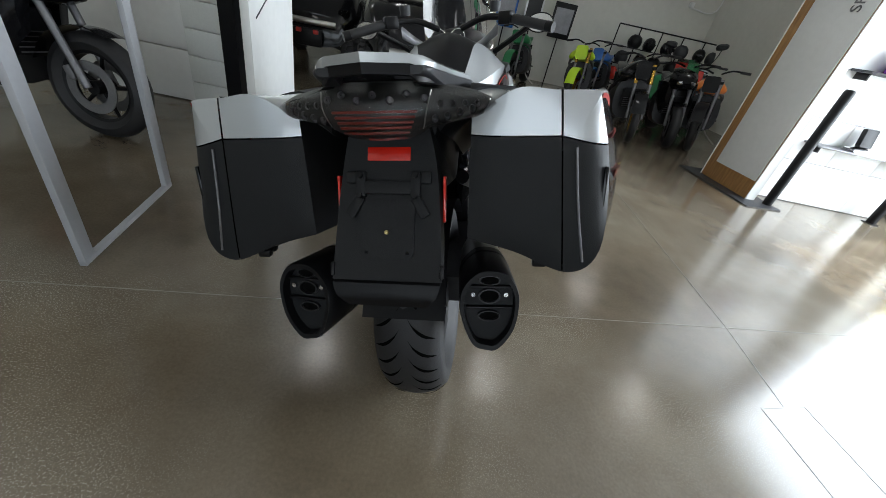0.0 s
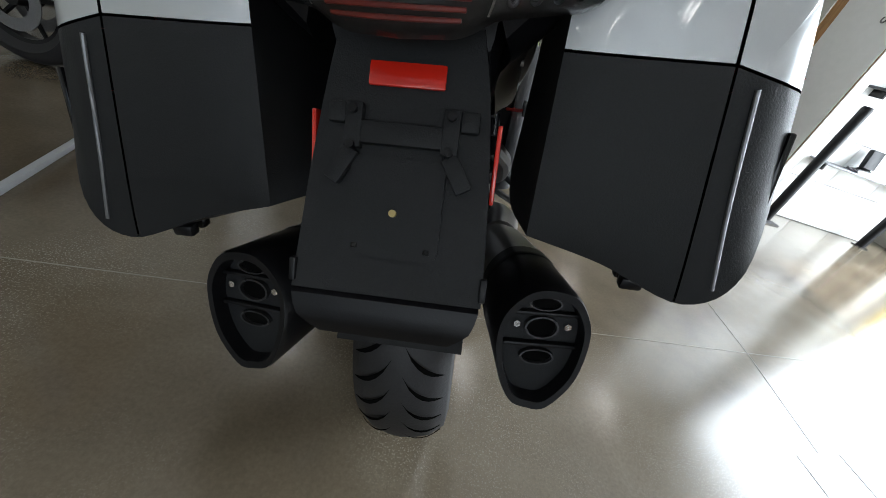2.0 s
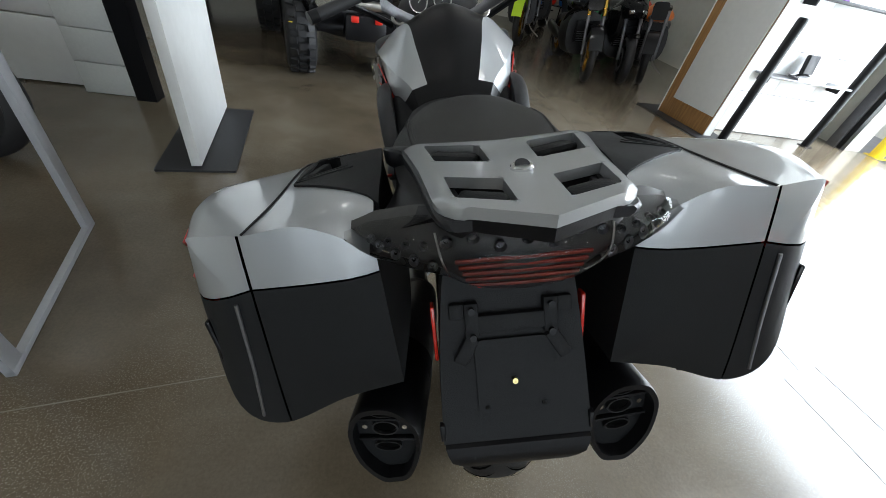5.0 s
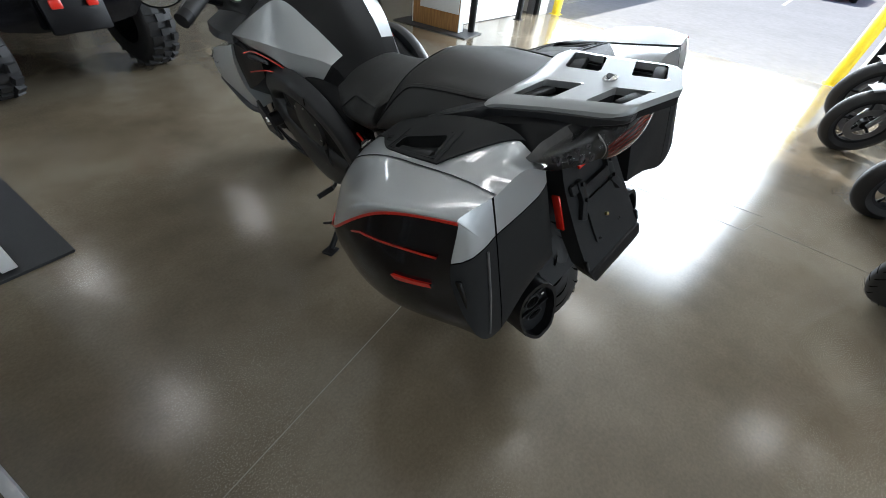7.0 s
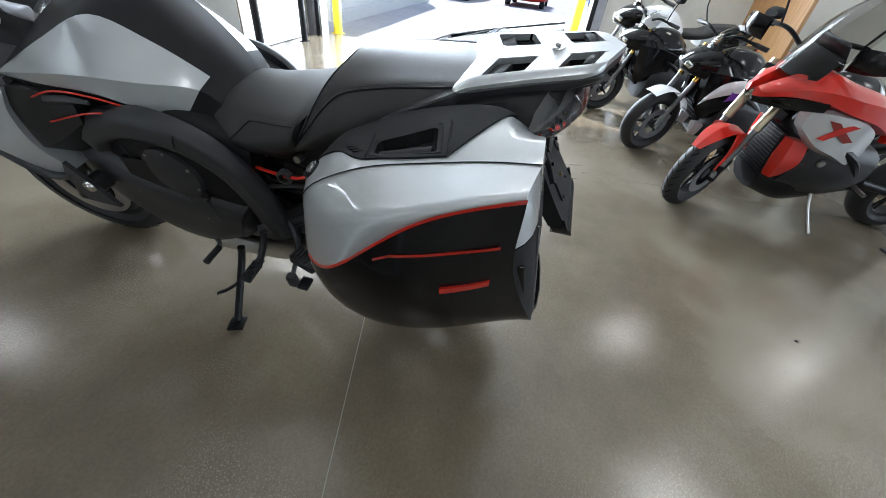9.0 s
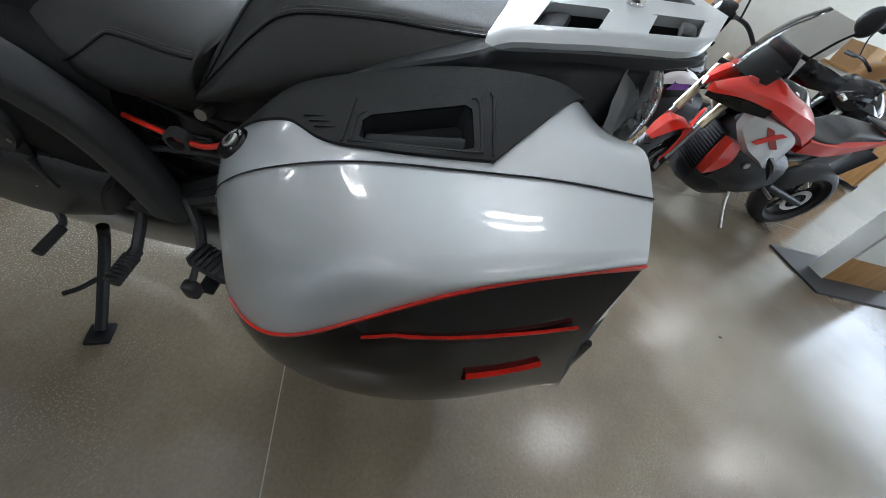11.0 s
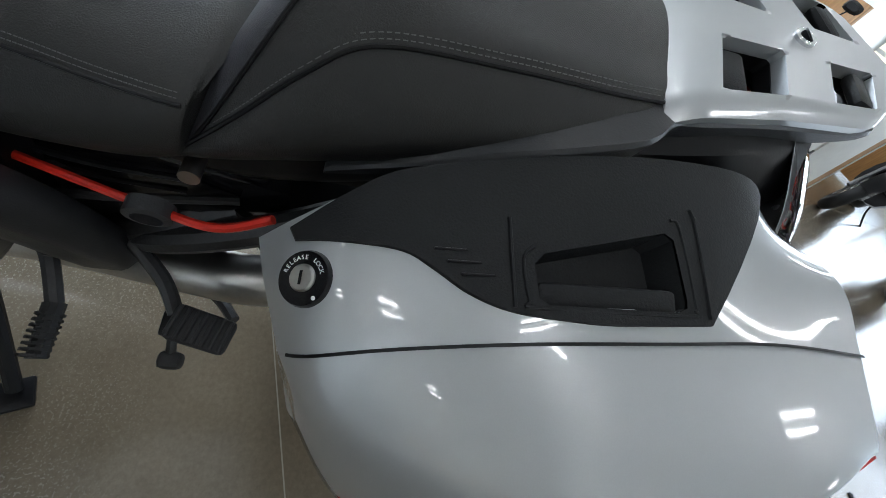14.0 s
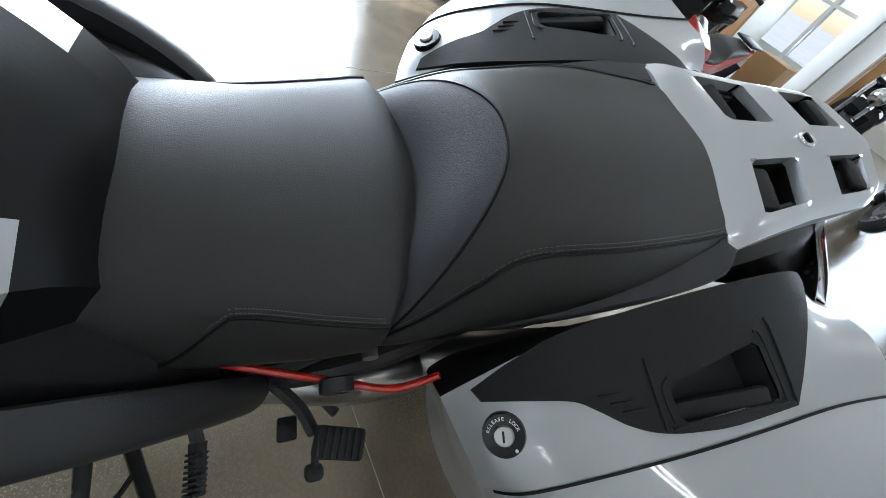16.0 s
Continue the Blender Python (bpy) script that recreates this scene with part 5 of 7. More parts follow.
part("mid_frame", box(bmn(), (0, 0.42, 0.56), (0.26, 0.22, 0.30), None, 0.03), SATIN, tourer)
part("gear_lever", pipe(bmn(), [(-0.19, 0.78, 0.33), (-0.23, 0.72, 0.34), (-0.29, 0.70, 0.36)], 0.008, 8), ALUMINIUM, tourer)
part("gear_pedal", rod(bmn(), (-0.25, 0.70, 0.355), (-0.32, 0.695, 0.36), 0.011), RUBBER, tourer)
stand = part("side_stand", pipe(bmn(), [(-0.20, 0.670, 0.31), (-0.228, 0.672, 0.255), (-0.382, 0.648, 0.106)], 0.013, 10), SATIN, tourer, "black side stand with its foot on the floor")
part("stand_foot", box(bmn(), (-0.392, 0.646, 0.0985), (0.06, 0.055, 0.012), pose(0, 0, 0, 0, 13.3, 20), 0.004), SATIN, stand)
part("stand_tang", pipe(bmn(), [(-0.28, 0.665, 0.205), (-0.32, 0.69, 0.20), (-0.345, 0.715, 0.20)], 0.006, 6), SATIN, stand)
part("centre_stand", pipe(bmn(), [(-0.12, 0.5, 0.2), (-0.18, 0.36, 0.25), (-0.24, 0.30, 0.28)], 0.011, 8), ENGINE, tourer)
part("stand_pedal", box(bmn(), (-0.255, 0.40, 0.27), (0.05, 0.04, 0.016), None, 0.006), SATIN, tourer)

# front end: forks, mudguard, bars, cockpit, screen, mirror
for s in (-1, 1):
    part("fork_leg", rod(bmn(), (s * 0.09 - 0.01, 1.60, 0.30), (s * 0.09, 1.30, 0.92), 0.028), ENGINE, tourer)
    bar = part("handlebar", pipe(bmn(), [(s * 0.05, 1.05, 1.12), (s * 0.16, 1.02, 1.16), (s * 0.27, 0.93, 1.15), (s * 0.40, 0.84, 1.12)], 0.013, 10), SATIN, tourer)
    part("grip", rod(bmn(), (s * 0.28, 0.925, 1.149), (s * 0.405, 0.838, 1.119), 0.019, seg=14), RUBBER, bar, "black rubber grip")
    part("bar_end", rod(bmn(), (s * 0.405, 0.838, 1.119), (s * 0.43, 0.822, 1.114), 0.02, seg=14), SATIN, bar)
    part("lever", pipe(bmn(), [(s * 0.26, 0.97, 1.15), (s * 0.33, 0.95, 1.14), (s * 0.40, 0.90, 1.12)], 0.006, 8), ALUMINIUM, bar)
    part("switch_box", box(bmn(), (s * 0.25, 0.945, 1.155), (0.06, 0.045, 0.05), pose(0, 0, 0, 0, 0, -s * 35), 0.008), SATIN, bar)
    part("reservoir", lathe(bmn(), [(0, 0.03), (0.022, 0.03), (0.025, 0.02), (0.022, -0.01), (0, -0.012)], 18, "Z", pose(s * 0.2, 1.03, 1.19)), DARKGREY, bar)
fend = loft([[(x * (1 - 0.1 * abs(math.cos(a))), 1.618 + 0.33 * math.cos(a), 0.302 + 0.33 * math.sin(a) - 0.3 * x * x) for x in (-0.08, -0.05, 0, 0.05, 0.08)] for a in np.radians([10, 45, 80, 115, 150, 175])], n=3, m=3, closed=False)
part("front_mudguard", skin(bmn(), fend, closed=False), SILVER, tourer, "silver front mudguard", 50)
cock = loft([[(-0.22, 1.10, 0.98), (-0.18, 1.08, 1.06), (0, 1.07, 1.07), (0.18, 1.08, 1.06), (0.22, 1.10, 0.98)], [(-0.25, 1.25, 1.04), (-0.20, 1.24, 1.14), (0, 1.22, 1.17), (0.20, 1.24, 1.14), (0.25, 1.25, 1.04)], [(-0.22, 1.42, 1.06), (-0.18, 1.42, 1.16), (0, 1.42, 1.20), (0.18, 1.42, 1.16), (0.22, 1.42, 1.06)], [(-0.1, 1.62, 0.98), (-0.08, 1.63, 1.02), (0, 1.64, 1.04), (0.08, 1.63, 1.02), (0.1, 1.62, 0.98)]], n=4, m=4, closed=False)
part("cockpit", skin(bmn(), cock, closed=False), SATIN, tourer, "black cockpit fairing", 50)
for x, r in ((-0.105, 0.048), (0.02, 0.048)):
    gm = facing((x, 1.20, 1.165), (1, 0, 0), (0, -0.75, 0.66))
    gauge = part("gauge", lathe(bmn(), [(0, 0.001), (r * 0.86, 0.001), (r * 0.9, 0.008), (r, 0.008), (r, -0.01)], 28, "Z", gm), CHROME, tourer, "round gauge with a bright ring")
    part("dial_face", rod(bmn(), gm @ Vector((0, 0, 0.001)), gm @ Vector((0, 0, 0.003)), r * 0.84, seg=28), DARKGREY, gauge)
    part("needle", box(bmn(), gm @ Vector((0.008, 0.006, 0.004)), (0.03, 0.002, 0.001), gm.to_3x3().to_4x4() @ pose(0, 0, 0, 0, 0, 40)), WHITE, gauge)
part("yoke", skin(bmn(), loft([[(-0.12, 1.06, 1.10), (-0.12, 1.14, 1.09), (-0.12, 1.14, 1.07), (-0.12, 1.06, 1.08)], [(0, 1.03, 1.13), (0, 1.15, 1.12), (0, 1.15, 1.09), (0, 1.03, 1.10)], [(0.12, 1.06, 1.10), (0.12, 1.14, 1.09), (0.12, 1.14, 1.07), (0.12, 1.06, 1.08)]], n=2, m=5), cap0=True, cap1=True), CHROME, tourer, "bright top yoke")
scr = loft([[(x * w_, y + 0.16 * abs(x) ** 2, z) for x in (-1, -0.5, 0, 0.5, 1)] for w_, y, z in ((0.27, 1.42, 1.10), (0.26, 1.33, 1.26), (0.23, 1.24, 1.38))], n=3, m=4, closed=False)
part("windscreen", skin(bmn(), scr, closed=False), LENS, tourer, "clear windscreen", 50)
part("headlight", skin(bmn(), loft([[(-0.1, 1.62, 0.97), (0.1, 1.62, 0.97), (0.1, 1.66, 0.88), (-0.1, 1.66, 0.88)], [(-0.08, 1.66, 0.96), (0.08, 1.66, 0.96), (0.08, 1.68, 0.89), (-0.08, 1.68, 0.89)]], n=3, m=2), cap0=True, cap1=True), LENS, tourer)
part("front_core", box(bmn(), (0, 1.2, 0.76), (0.36, 0.36, 0.22), None, 0.06), SATIN, tourer)

# the engine side sits close to the frame, behind the line of the panniers
for ob in tourer.children_recursive:
    if ob.name.split(".")[0] in {"knee_shield", "clutch_cover", "engine_cover", "head_cover", "cooling_rib", "panel_seam", "cover_bolt", "hose"}:
        ob.data.transform(pose(0, 0.03, -0.015) @ Matrix.Diagonal((0.8, 1, 1, 1)))
# the cockpit is low and compact
for ob in tourer.children:
    kind_ = ob.name.split(".")[0]
    if kind_ in {"cockpit", "gauge", "windscreen", "mirror", "mirror_stem", "mirror_glass", "yoke", "handlebar"}:
        m_ = pose(0, -0.06, -0.06) if kind_ == "handlebar" else pose(0, -0.03, -0.145) @ Matrix.Diagonal((0.78, 1, 1, 1))
        for me in [ob.data] + [c.data for c in ob.children if c.type == "MESH"]:
            me.transform(m_)
    elif kind_ in {"fork_leg", "front_mudguard", "headlight"}:
        ob.data.transform(pose(0, -0.13, -0.04))
for s in (-1, 1):
    part("bar_riser", skin(bmn(), loft([[(s * 0.07, 1.08, 0.975), (s * 0.10, 1.05, 0.975), (s * 0.10, 1.05, 0.950), (s * 0.07, 1.08, 0.950)], [(s * 0.15, 1.03, 1.02), (s * 0.165, 1.00, 1.02), (s * 0.165, 1.00, 0.995), (s * 0.15, 1.03, 0.995)], [(s * 0.215, 0.965, 1.075), (s * 0.215, 0.930, 1.075), (s * 0.215, 0.930, 1.035), (s * 0.215, 0.965, 1.035)]], n=3, m=4), cap0=True, cap1=True), ALUMINIUM, tourer, "bright cast bar riser", 50)
    part("speaker_ring", lathe(bmn(), [(0.020, 0.0), (0.022, 0.006), (0.030, 0.006), (0.032, 0.0)], 24, "Z", facing((s * 0.165, 1.10, 0.985), (1, 0, 0), (-s * 0.2, -0.8, 0.55))), STEEL, tourer, "round steel ring in the cockpit")
for s in (-1, 1):
    mirror = part("mirror", skin(bmn(), loft([[(s * (0.40 + 0.062 * k * math.cos(a)), y + 0.02 * math.cos(a), 1.07 + 0.040 * k * math.sin(a)) for a in np.linspace(0, 2 * math.pi, 12, endpoint=False)] for y, k in ((1.00, 0.97), (1.005, 1.0), (1.04, 0.85), (1.06, 0.4))], n=2, m=3), cap0=True, cap1=True), SATIN, tourer, "black oval mirror", 60)
    part("mirror_glass", skin(bmn(), [[(s * (0.40 + 0.056 * math.cos(a)), 0.998 + 0.02 * math.cos(a), 1.07 + 0.035 * math.sin(a)) for a in np.linspace(0, 2 * math.pi, 32, endpoint=False)]], cap0=True), CHROME, mirror, "silver mirror glass")
    part("mirror_arm", pipe(bmn(), [(s * 0.36, 1.03, 1.06), (s * 0.29, 1.12, 1.01), (s * 0.20, 1.18, 0.95)], 0.013, 8), SATIN, mirror)
part("badge", rod(bmn(), (0, 1.075, 0.985), (0, 1.078, 0.992), 0.020, seg=24), DARKGREY, tourer, "round dark badge on the yoke")


# ---- other motorcycles ----
def street_bike(label, m, paint, style="naked", accent=None, fork=GOLD, rim=SATIN, steer=0.0, lean=-8.0, group="", panel=None, wing=None):
    """A parked motorcycle on its stand; y ahead, origin on the floor between the wheels."""
    b = thing("motorcycle", label, "motorcycle", m @ pose(0, 0, 0, 0, lean, 0), group)
    dirt, cruise, sport = style == "dirt", style == "cruiser", style == "sport"
    fr = 0.33 if dirt else 0.305
    fw = 0.10 if dirt else 0.13
    yf, yr = (0.76, -0.72) if not cruise else (0.86, -0.74)
    wheel(b, (0, yr, 0.31), 0.31, 0.17, 0.215, rim, 0, 5 if not dirt else 16, 0.12, 0.08, False)
    steerer = thing("front_fork", "", "")
    steerer.parent = b
    rake = 0.28 if not cruise else 0.5
    steerer.matrix_local = pose(0, yf, fr, 0, 0, steer)
    wheel_tree(steerer, (0, 0, 0), fr, fw, 0.215, rim, 5 if not dirt and not cruise else 14)
    top = 0.98 - fr
    for s in (-1, 1):
        part("fork_tube", rod(bmn(), (s * 0.095, -0.17 * rake / 0.28, 0.42), (s * 0.095, -0.30 * rake / 0.28, top), 0.026), fork, steerer, "bright fork tube")
        part("fork_slider", rod(bmn(), (s * 0.095, 0.0, 0.0), (s * 0.095, -0.19 * rake / 0.28, 0.46), 0.022), ALUMINIUM, steerer)
        part("bar", pipe(bmn(), [(s * 0.05, -0.31, top + 0.08), (s * 0.18, -0.30, top + 0.13), (s * 0.36, -0.38, top + 0.11)], 0.012, 8), SATIN, steerer)
        part("grip", rod(bmn(), (s * 0.27, -0.345, top + 0.12), (s * 0.385, -0.39, top + 0.108), 0.018, seg=10), RUBBER, steerer)
        if not dirt:
            part("mirror_stem", pipe(bmn(), [(s * 0.24, -0.33, top + 0.13), (s * 0.29, -0.30, top + 0.24), (s * 0.31, -0.31, top + 0.32)], 0.006, 6), SATIN, steerer)
            part("mirror", skin(bmn(), loft([[(s * 0.25, -0.32, top + 0.31), (s * 0.37, -0.32, top + 0.33), (s * 0.37, -0.32, top + 0.39), (s * 0.25, -0.32, top + 0.38)], [(s * 0.27, -0.27, top + 0.33), (s * 0.35, -0.27, top + 0.34), (s * 0.35, -0.27, top + 0.37), (s * 0.27, -0.27, top + 0.37)]], n=3, m=2), cap0=True, cap1=True), BLACK, steerer)
            part("caliper", box(bmn(), (s * 0.088, -0.09, 0.07), (0.035, 0.05, 0.08), pose(0, 0, 0, 20, 0, 0), 0.01), ALUMINIUM, steerer)
    part("triple_clamp", box(bmn(), (0, -0.27 * rake / 0.28, top - 0.03), (0.25, 0.07, 0.04), None, 0.01), SATIN, steerer)
    span = [20, 55, 90, 125, 150] if dirt or cruise else [62, 85, 110, 135, 160]
    gd = loft([[(x, (fr + 0.03) * math.cos(a), (fr + 0.03) * math.sin(a) - 1.2 * x * x) for x in (-0.08, -0.045, 0, 0.045, 0.08)] for a in np.radians(span)], n=2, m=3, closed=False)
    part("front_mudguard", skin(bmn(), gd, closed=False), wing or (paint if not cruise else GLOSS), steerer, "", 60)
    # tank, seat, tail
    tk = [[(-0.08, -0.02, 0.78), (-0.12, -0.02, 0.83), (0, -0.02, 0.89), (0.12, -0.02, 0.83), (0.08, -0.02, 0.78)], [(-0.14, 0.12, 0.78), (-0.185, 0.12, 0.87), (0, 0.12, 1.0), (0.185, 0.12, 0.87), (0.14, 0.12, 0.78)], [(-0.16, 0.32, 0.78), (-0.215, 0.32, 0.88), (0, 0.32, 1.02), (0.215, 0.32, 0.88), (0.16, 0.32, 0.78)], [(-0.10, 0.47, 0.80), (-0.12, 0.48, 0.86), (0, 0.48, 0.95), (0.12, 0.48, 0.86), (0.10, 0.47, 0.80)]]
    part("tank", skin(bmn(), loft(tk, n=4, m=4), cap0=True, cap1=True), paint if not dirt else (accent or paint), b, "", 60)
    st = [ring_of(0.02, 0.10, 0.74, 0.82), ring_of(-0.15, 0.14, 0.75, 0.82), ring_of(-0.30, 0.14, 0.77, 0.84), ring_of(-0.42, 0.12, 0.80, 0.90 if not dirt else 0.85), ring_of(-0.66, 0.09, 0.86, 0.92 if not dirt else 0.87)]
    part("seat", skin(bmn(), loft(st, n=3, m=4), cap0=True, cap1=True), VINYL if not dirt else (accent or VINYL), b, "", 60)
    tl = [[(-0.11, -0.28, 0.80), (0.11, -0.28, 0.80), (0.10, -0.28, 0.70), (-0.10, -0.28, 0.70)], [(-0.10, -0.60, 0.89), (0.10, -0.60, 0.89), (0.07, -0.60, 0.82), (-0.07, -0.60, 0.82)], [(-0.05, -0.86, 0.93), (0.05, -0.86, 0.93), (0.04, -0.84, 0.89), (-0.04, -0.84, 0.89)]]
    part("tail", skin(bmn(), loft(tl, sharp={0, 1}, n=3, m=3), cap0=True, cap1=True), paint, b, "", 50)
    part("tail_lamp", box(bmn(), (0, -0.865, 0.91), (0.08, 0.02, 0.03), None, 0.006), REFLECTOR, b)
    # engine and frame
    part("engine", skin(bmn(), loft([[(-0.17, -0.18, 0.62), (0.17, -0.18, 0.62), (0.17, -0.18, 0.32), (-0.17, -0.18, 0.32)], [(-0.20, 0.05, 0.66), (0.20, 0.05, 0.66), (0.20, 0.05, 0.26), (-0.20, 0.05, 0.26)], [(-0.19, 0.30, 0.72), (0.19, 0.30, 0.72), (0.19, 0.34, 0.30), (-0.19, 0.34, 0.30)]], n=4, m=4), cap0=True, cap1=True), ENGINE, b, "", 60)
    for s in (-1, 1):
        part("frame_rail", pipe(bmn(), [(s * 0.09, 0.50, 0.84), (s * 0.20, 0.25, 0.76), (s * 0.20, 0.0, 0.62), (s * 0.15, -0.15, 0.44)], 0.024, 8), SATIN if not accent else ALUMINIUM, b)
        part("clutch_cover", lathe(bmn(), [(0, 0.03), (0.06, 0.028), (0.085, 0.012), (0.09, 0)], 20, "X", pose(s * 0.19, 0.02, 0.40, 0, 0, 0 if s > 0 else 180)), ALUMINIUM, b)
        part("swingarm_leg", rod(bmn(), (s * 0.115, -0.12, 0.42), (s * 0.105, yr, 0.31), 0.028), ALUMINIUM, b)
        part("peg", rod(bmn(), (s * 0.18, -0.16, 0.38), (s * 0.27, -0.16, 0.375), 0.012), RUBBER, b)
        if sport or style == "naked":
            sh = loft([[(s * 0.14, 0.10, 0.80), (s * 0.225, 0.10, 0.80), (s * 0.225, 0.14, 0.62), (s * 0.15, 0.14, 0.60)], [(s * 0.15, 0.34, 0.88), (s * 0.245, 0.34, 0.86), (s * 0.235, 0.40, 0.48 if sport else 0.58), (s * 0.16, 0.40, 0.46)], [(s * 0.10, 0.58, 0.90), (s * 0.17, 0.56, 0.86), (s * 0.16, 0.52, 0.60), (s * 0.10, 0.52, 0.56)]], sharp={1, 2}, n=3, m=4)
            part("side_fairing", skin(bmn(), sh, cap0=True, cap1=True), panel or paint, b, "", 40)
            if wing:
                part("side_wing", skin(bmn(), loft([[(s * 0.20, 0.06, 0.80), (s * 0.222, 0.06, 0.79), (s * 0.215, 0.06, 0.76)], [(s * 0.235, 0.28, 0.86), (s * 0.262, 0.28, 0.82), (s * 0.25, 0.28, 0.74)], [(s * 0.22, 0.42, 0.80), (s * 0.245, 0.44, 0.74), (s * 0.22, 0.46, 0.66)], [(s * 0.19, 0.50, 0.66), (s * 0.20, 0.51, 0.63), (s * 0.18, 0.52, 0.58)]], sharp={1}, n=3, m=4), cap0=True, cap1=True), wing, b, "white side wing", 40)
                part("belly_spoiler", skin(bmn(), loft([[(s * 0.10, 0.44, 0.40), (s * 0.16, 0.42, 0.40), (s * 0.13, 0.42, 0.28)], [(s * 0.10, 0.10, 0.36), (s * 0.17, 0.10, 0.34), (s * 0.12, 0.10, 0.22)]], n=3, m=4), cap0=True, cap1=True), wing, b, "white belly spoiler", 40)
            if accent:
                part("flash", skin(bmn(), loft([[(s * 0.235, 0.16, 0.77), (s * 0.24, 0.16, 0.73), (s * 0.236, 0.16, 0.70)], [(s * 0.252, 0.33, 0.80), (s * 0.255, 0.34, 0.72), (s * 0.25, 0.36, 0.66)]], n=2, m=3, closed=False), closed=False), accent, b, "bright graphic flash")
        if sport:
            part("lower_fairing", skin(bmn(), loft([[(s * 0.12, 0.02, 0.45), (s * 0.20, 0.02, 0.44), (s * 0.18, 0.04, 0.24)], [(s * 0.14, 0.42, 0.58), (s * 0.215, 0.42, 0.55), (s * 0.16, 0.38, 0.25)]], n=3, m=3), cap0=True, cap1=True), SATIN, b, "", 50)
    part("radiator", box(bmn(), (0, 0.43, 0.55), (0.30, 0.04, 0.26), pose(0, 0, 0, -10, 0, 0), 0.01), SATIN, b)
    for i in range(9):
        part("radiator_fin", box(bmn(), (0, 0.452 + 0.0045 * (i - 4), 0.55 - 0.026 * (i - 4)), (0.27, 0.006, 0.006)), ALUMINIUM, b)
    part("exhaust", skin(bmn(), [[Vector((0.19 + 0.055 * k * math.cos(a), y, 0.36 + 0.12 * (-y) + 0.07 * k * math.sin(a))) for a in np.linspace(0, 2 * math.pi, 16, endpoint=False)] for y, k in ((0.0, 0.45), (-0.25, 0.6), (-0.38, 1.0), (-0.78, 1.0), (-0.80, 0.8))], cap0=True, cap1=True), STEEL if cruise else SATIN, b, "", 60)
    # nose
    if cruise:
        part("headlight", lathe(bmn(), [(0, 0.09), (0.05, 0.085), (0.085, 0.06), (0.09, 0.04), (0.07, -0.05), (0, -0.08)], 28, "Y", pose(0, 0.62, 0.86)), CHROME, b, "round chrome headlight", 60)
        part("engine_fins", box(bmn(), (0, 0.12, 0.62), (0.3, 0.3, 0.2), None, 0.02), CHROME, b)
    elif not dirt:
        hz = 0.88 if not sport else 0.82
        ns = loft([[(-0.16, 0.52, hz + 0.10), (0, 0.52, hz + 0.14), (0.16, 0.52, hz + 0.10), (0.15, 0.52, hz - 0.10), (-0.15, 0.52, hz - 0.10)], [(-0.12, 0.66, hz + 0.05), (0, 0.67, hz + 0.08), (0.12, 0.66, hz + 0.05), (0.10, 0.66, hz - 0.08), (-0.10, 0.66, hz - 0.08)], [(-0.05, 0.76, hz - 0.01), (0, 0.77, hz), (0.05, 0.76, hz - 0.01), (0.04, 0.75, hz - 0.06), (-0.04, 0.75, hz - 0.06)]], n=3, m=4)
        part("nose_fairing", skin(bmn(), ns, cap0=True, cap1=True), paint if sport else GLOSS, b, "", 50)
        for s in (-1, 1):
            part("headlight", box(bmn(), (s * 0.075, 0.715, hz - 0.005), (0.075, 0.06, 0.045), pose(0, 0, 0, 0, s * 15, -s * 30), 0.012), CHROME, b, "bright headlight")
        scr_ = loft([[(x * w_, y + 0.10 * abs(x) ** 2 * -1, z) for x in (-1, -0.5, 0, 0.5, 1)] for w_, y, z in ((0.16, 0.60, hz + 0.10), (0.15, 0.54, hz + 0.22), (0.12, 0.46, hz + 0.28))], n=2, m=3, closed=False)
        part("screen", skin(bmn(), scr_, closed=False), SMOKE, b, "small screen", 50)
    else:
        part("number_board", plate(bmn(), rounded(0.2, 0.22, 0.04), 0.008, facing((0, 0.56, 0.92), (1, 0, 0), (0, 1, 0.2))), paint, b)
    part("side_stand", pipe(bmn(), [(-0.12, -0.02, 0.30), (-0.20, -0.04, 0.16), (-0.27 - 0.01 * abs(lean), -0.06, 0.03)], 0.011, 8), STEEL if not cruise else SATIN, b, "side stand")
    part("licence_holder", box(bmn(), (0, -0.80, 0.66), (0.12, 0.012, 0.26), pose(0, 0, 0, 30, 0, 0), 0.004), SATIN, b)
    return b


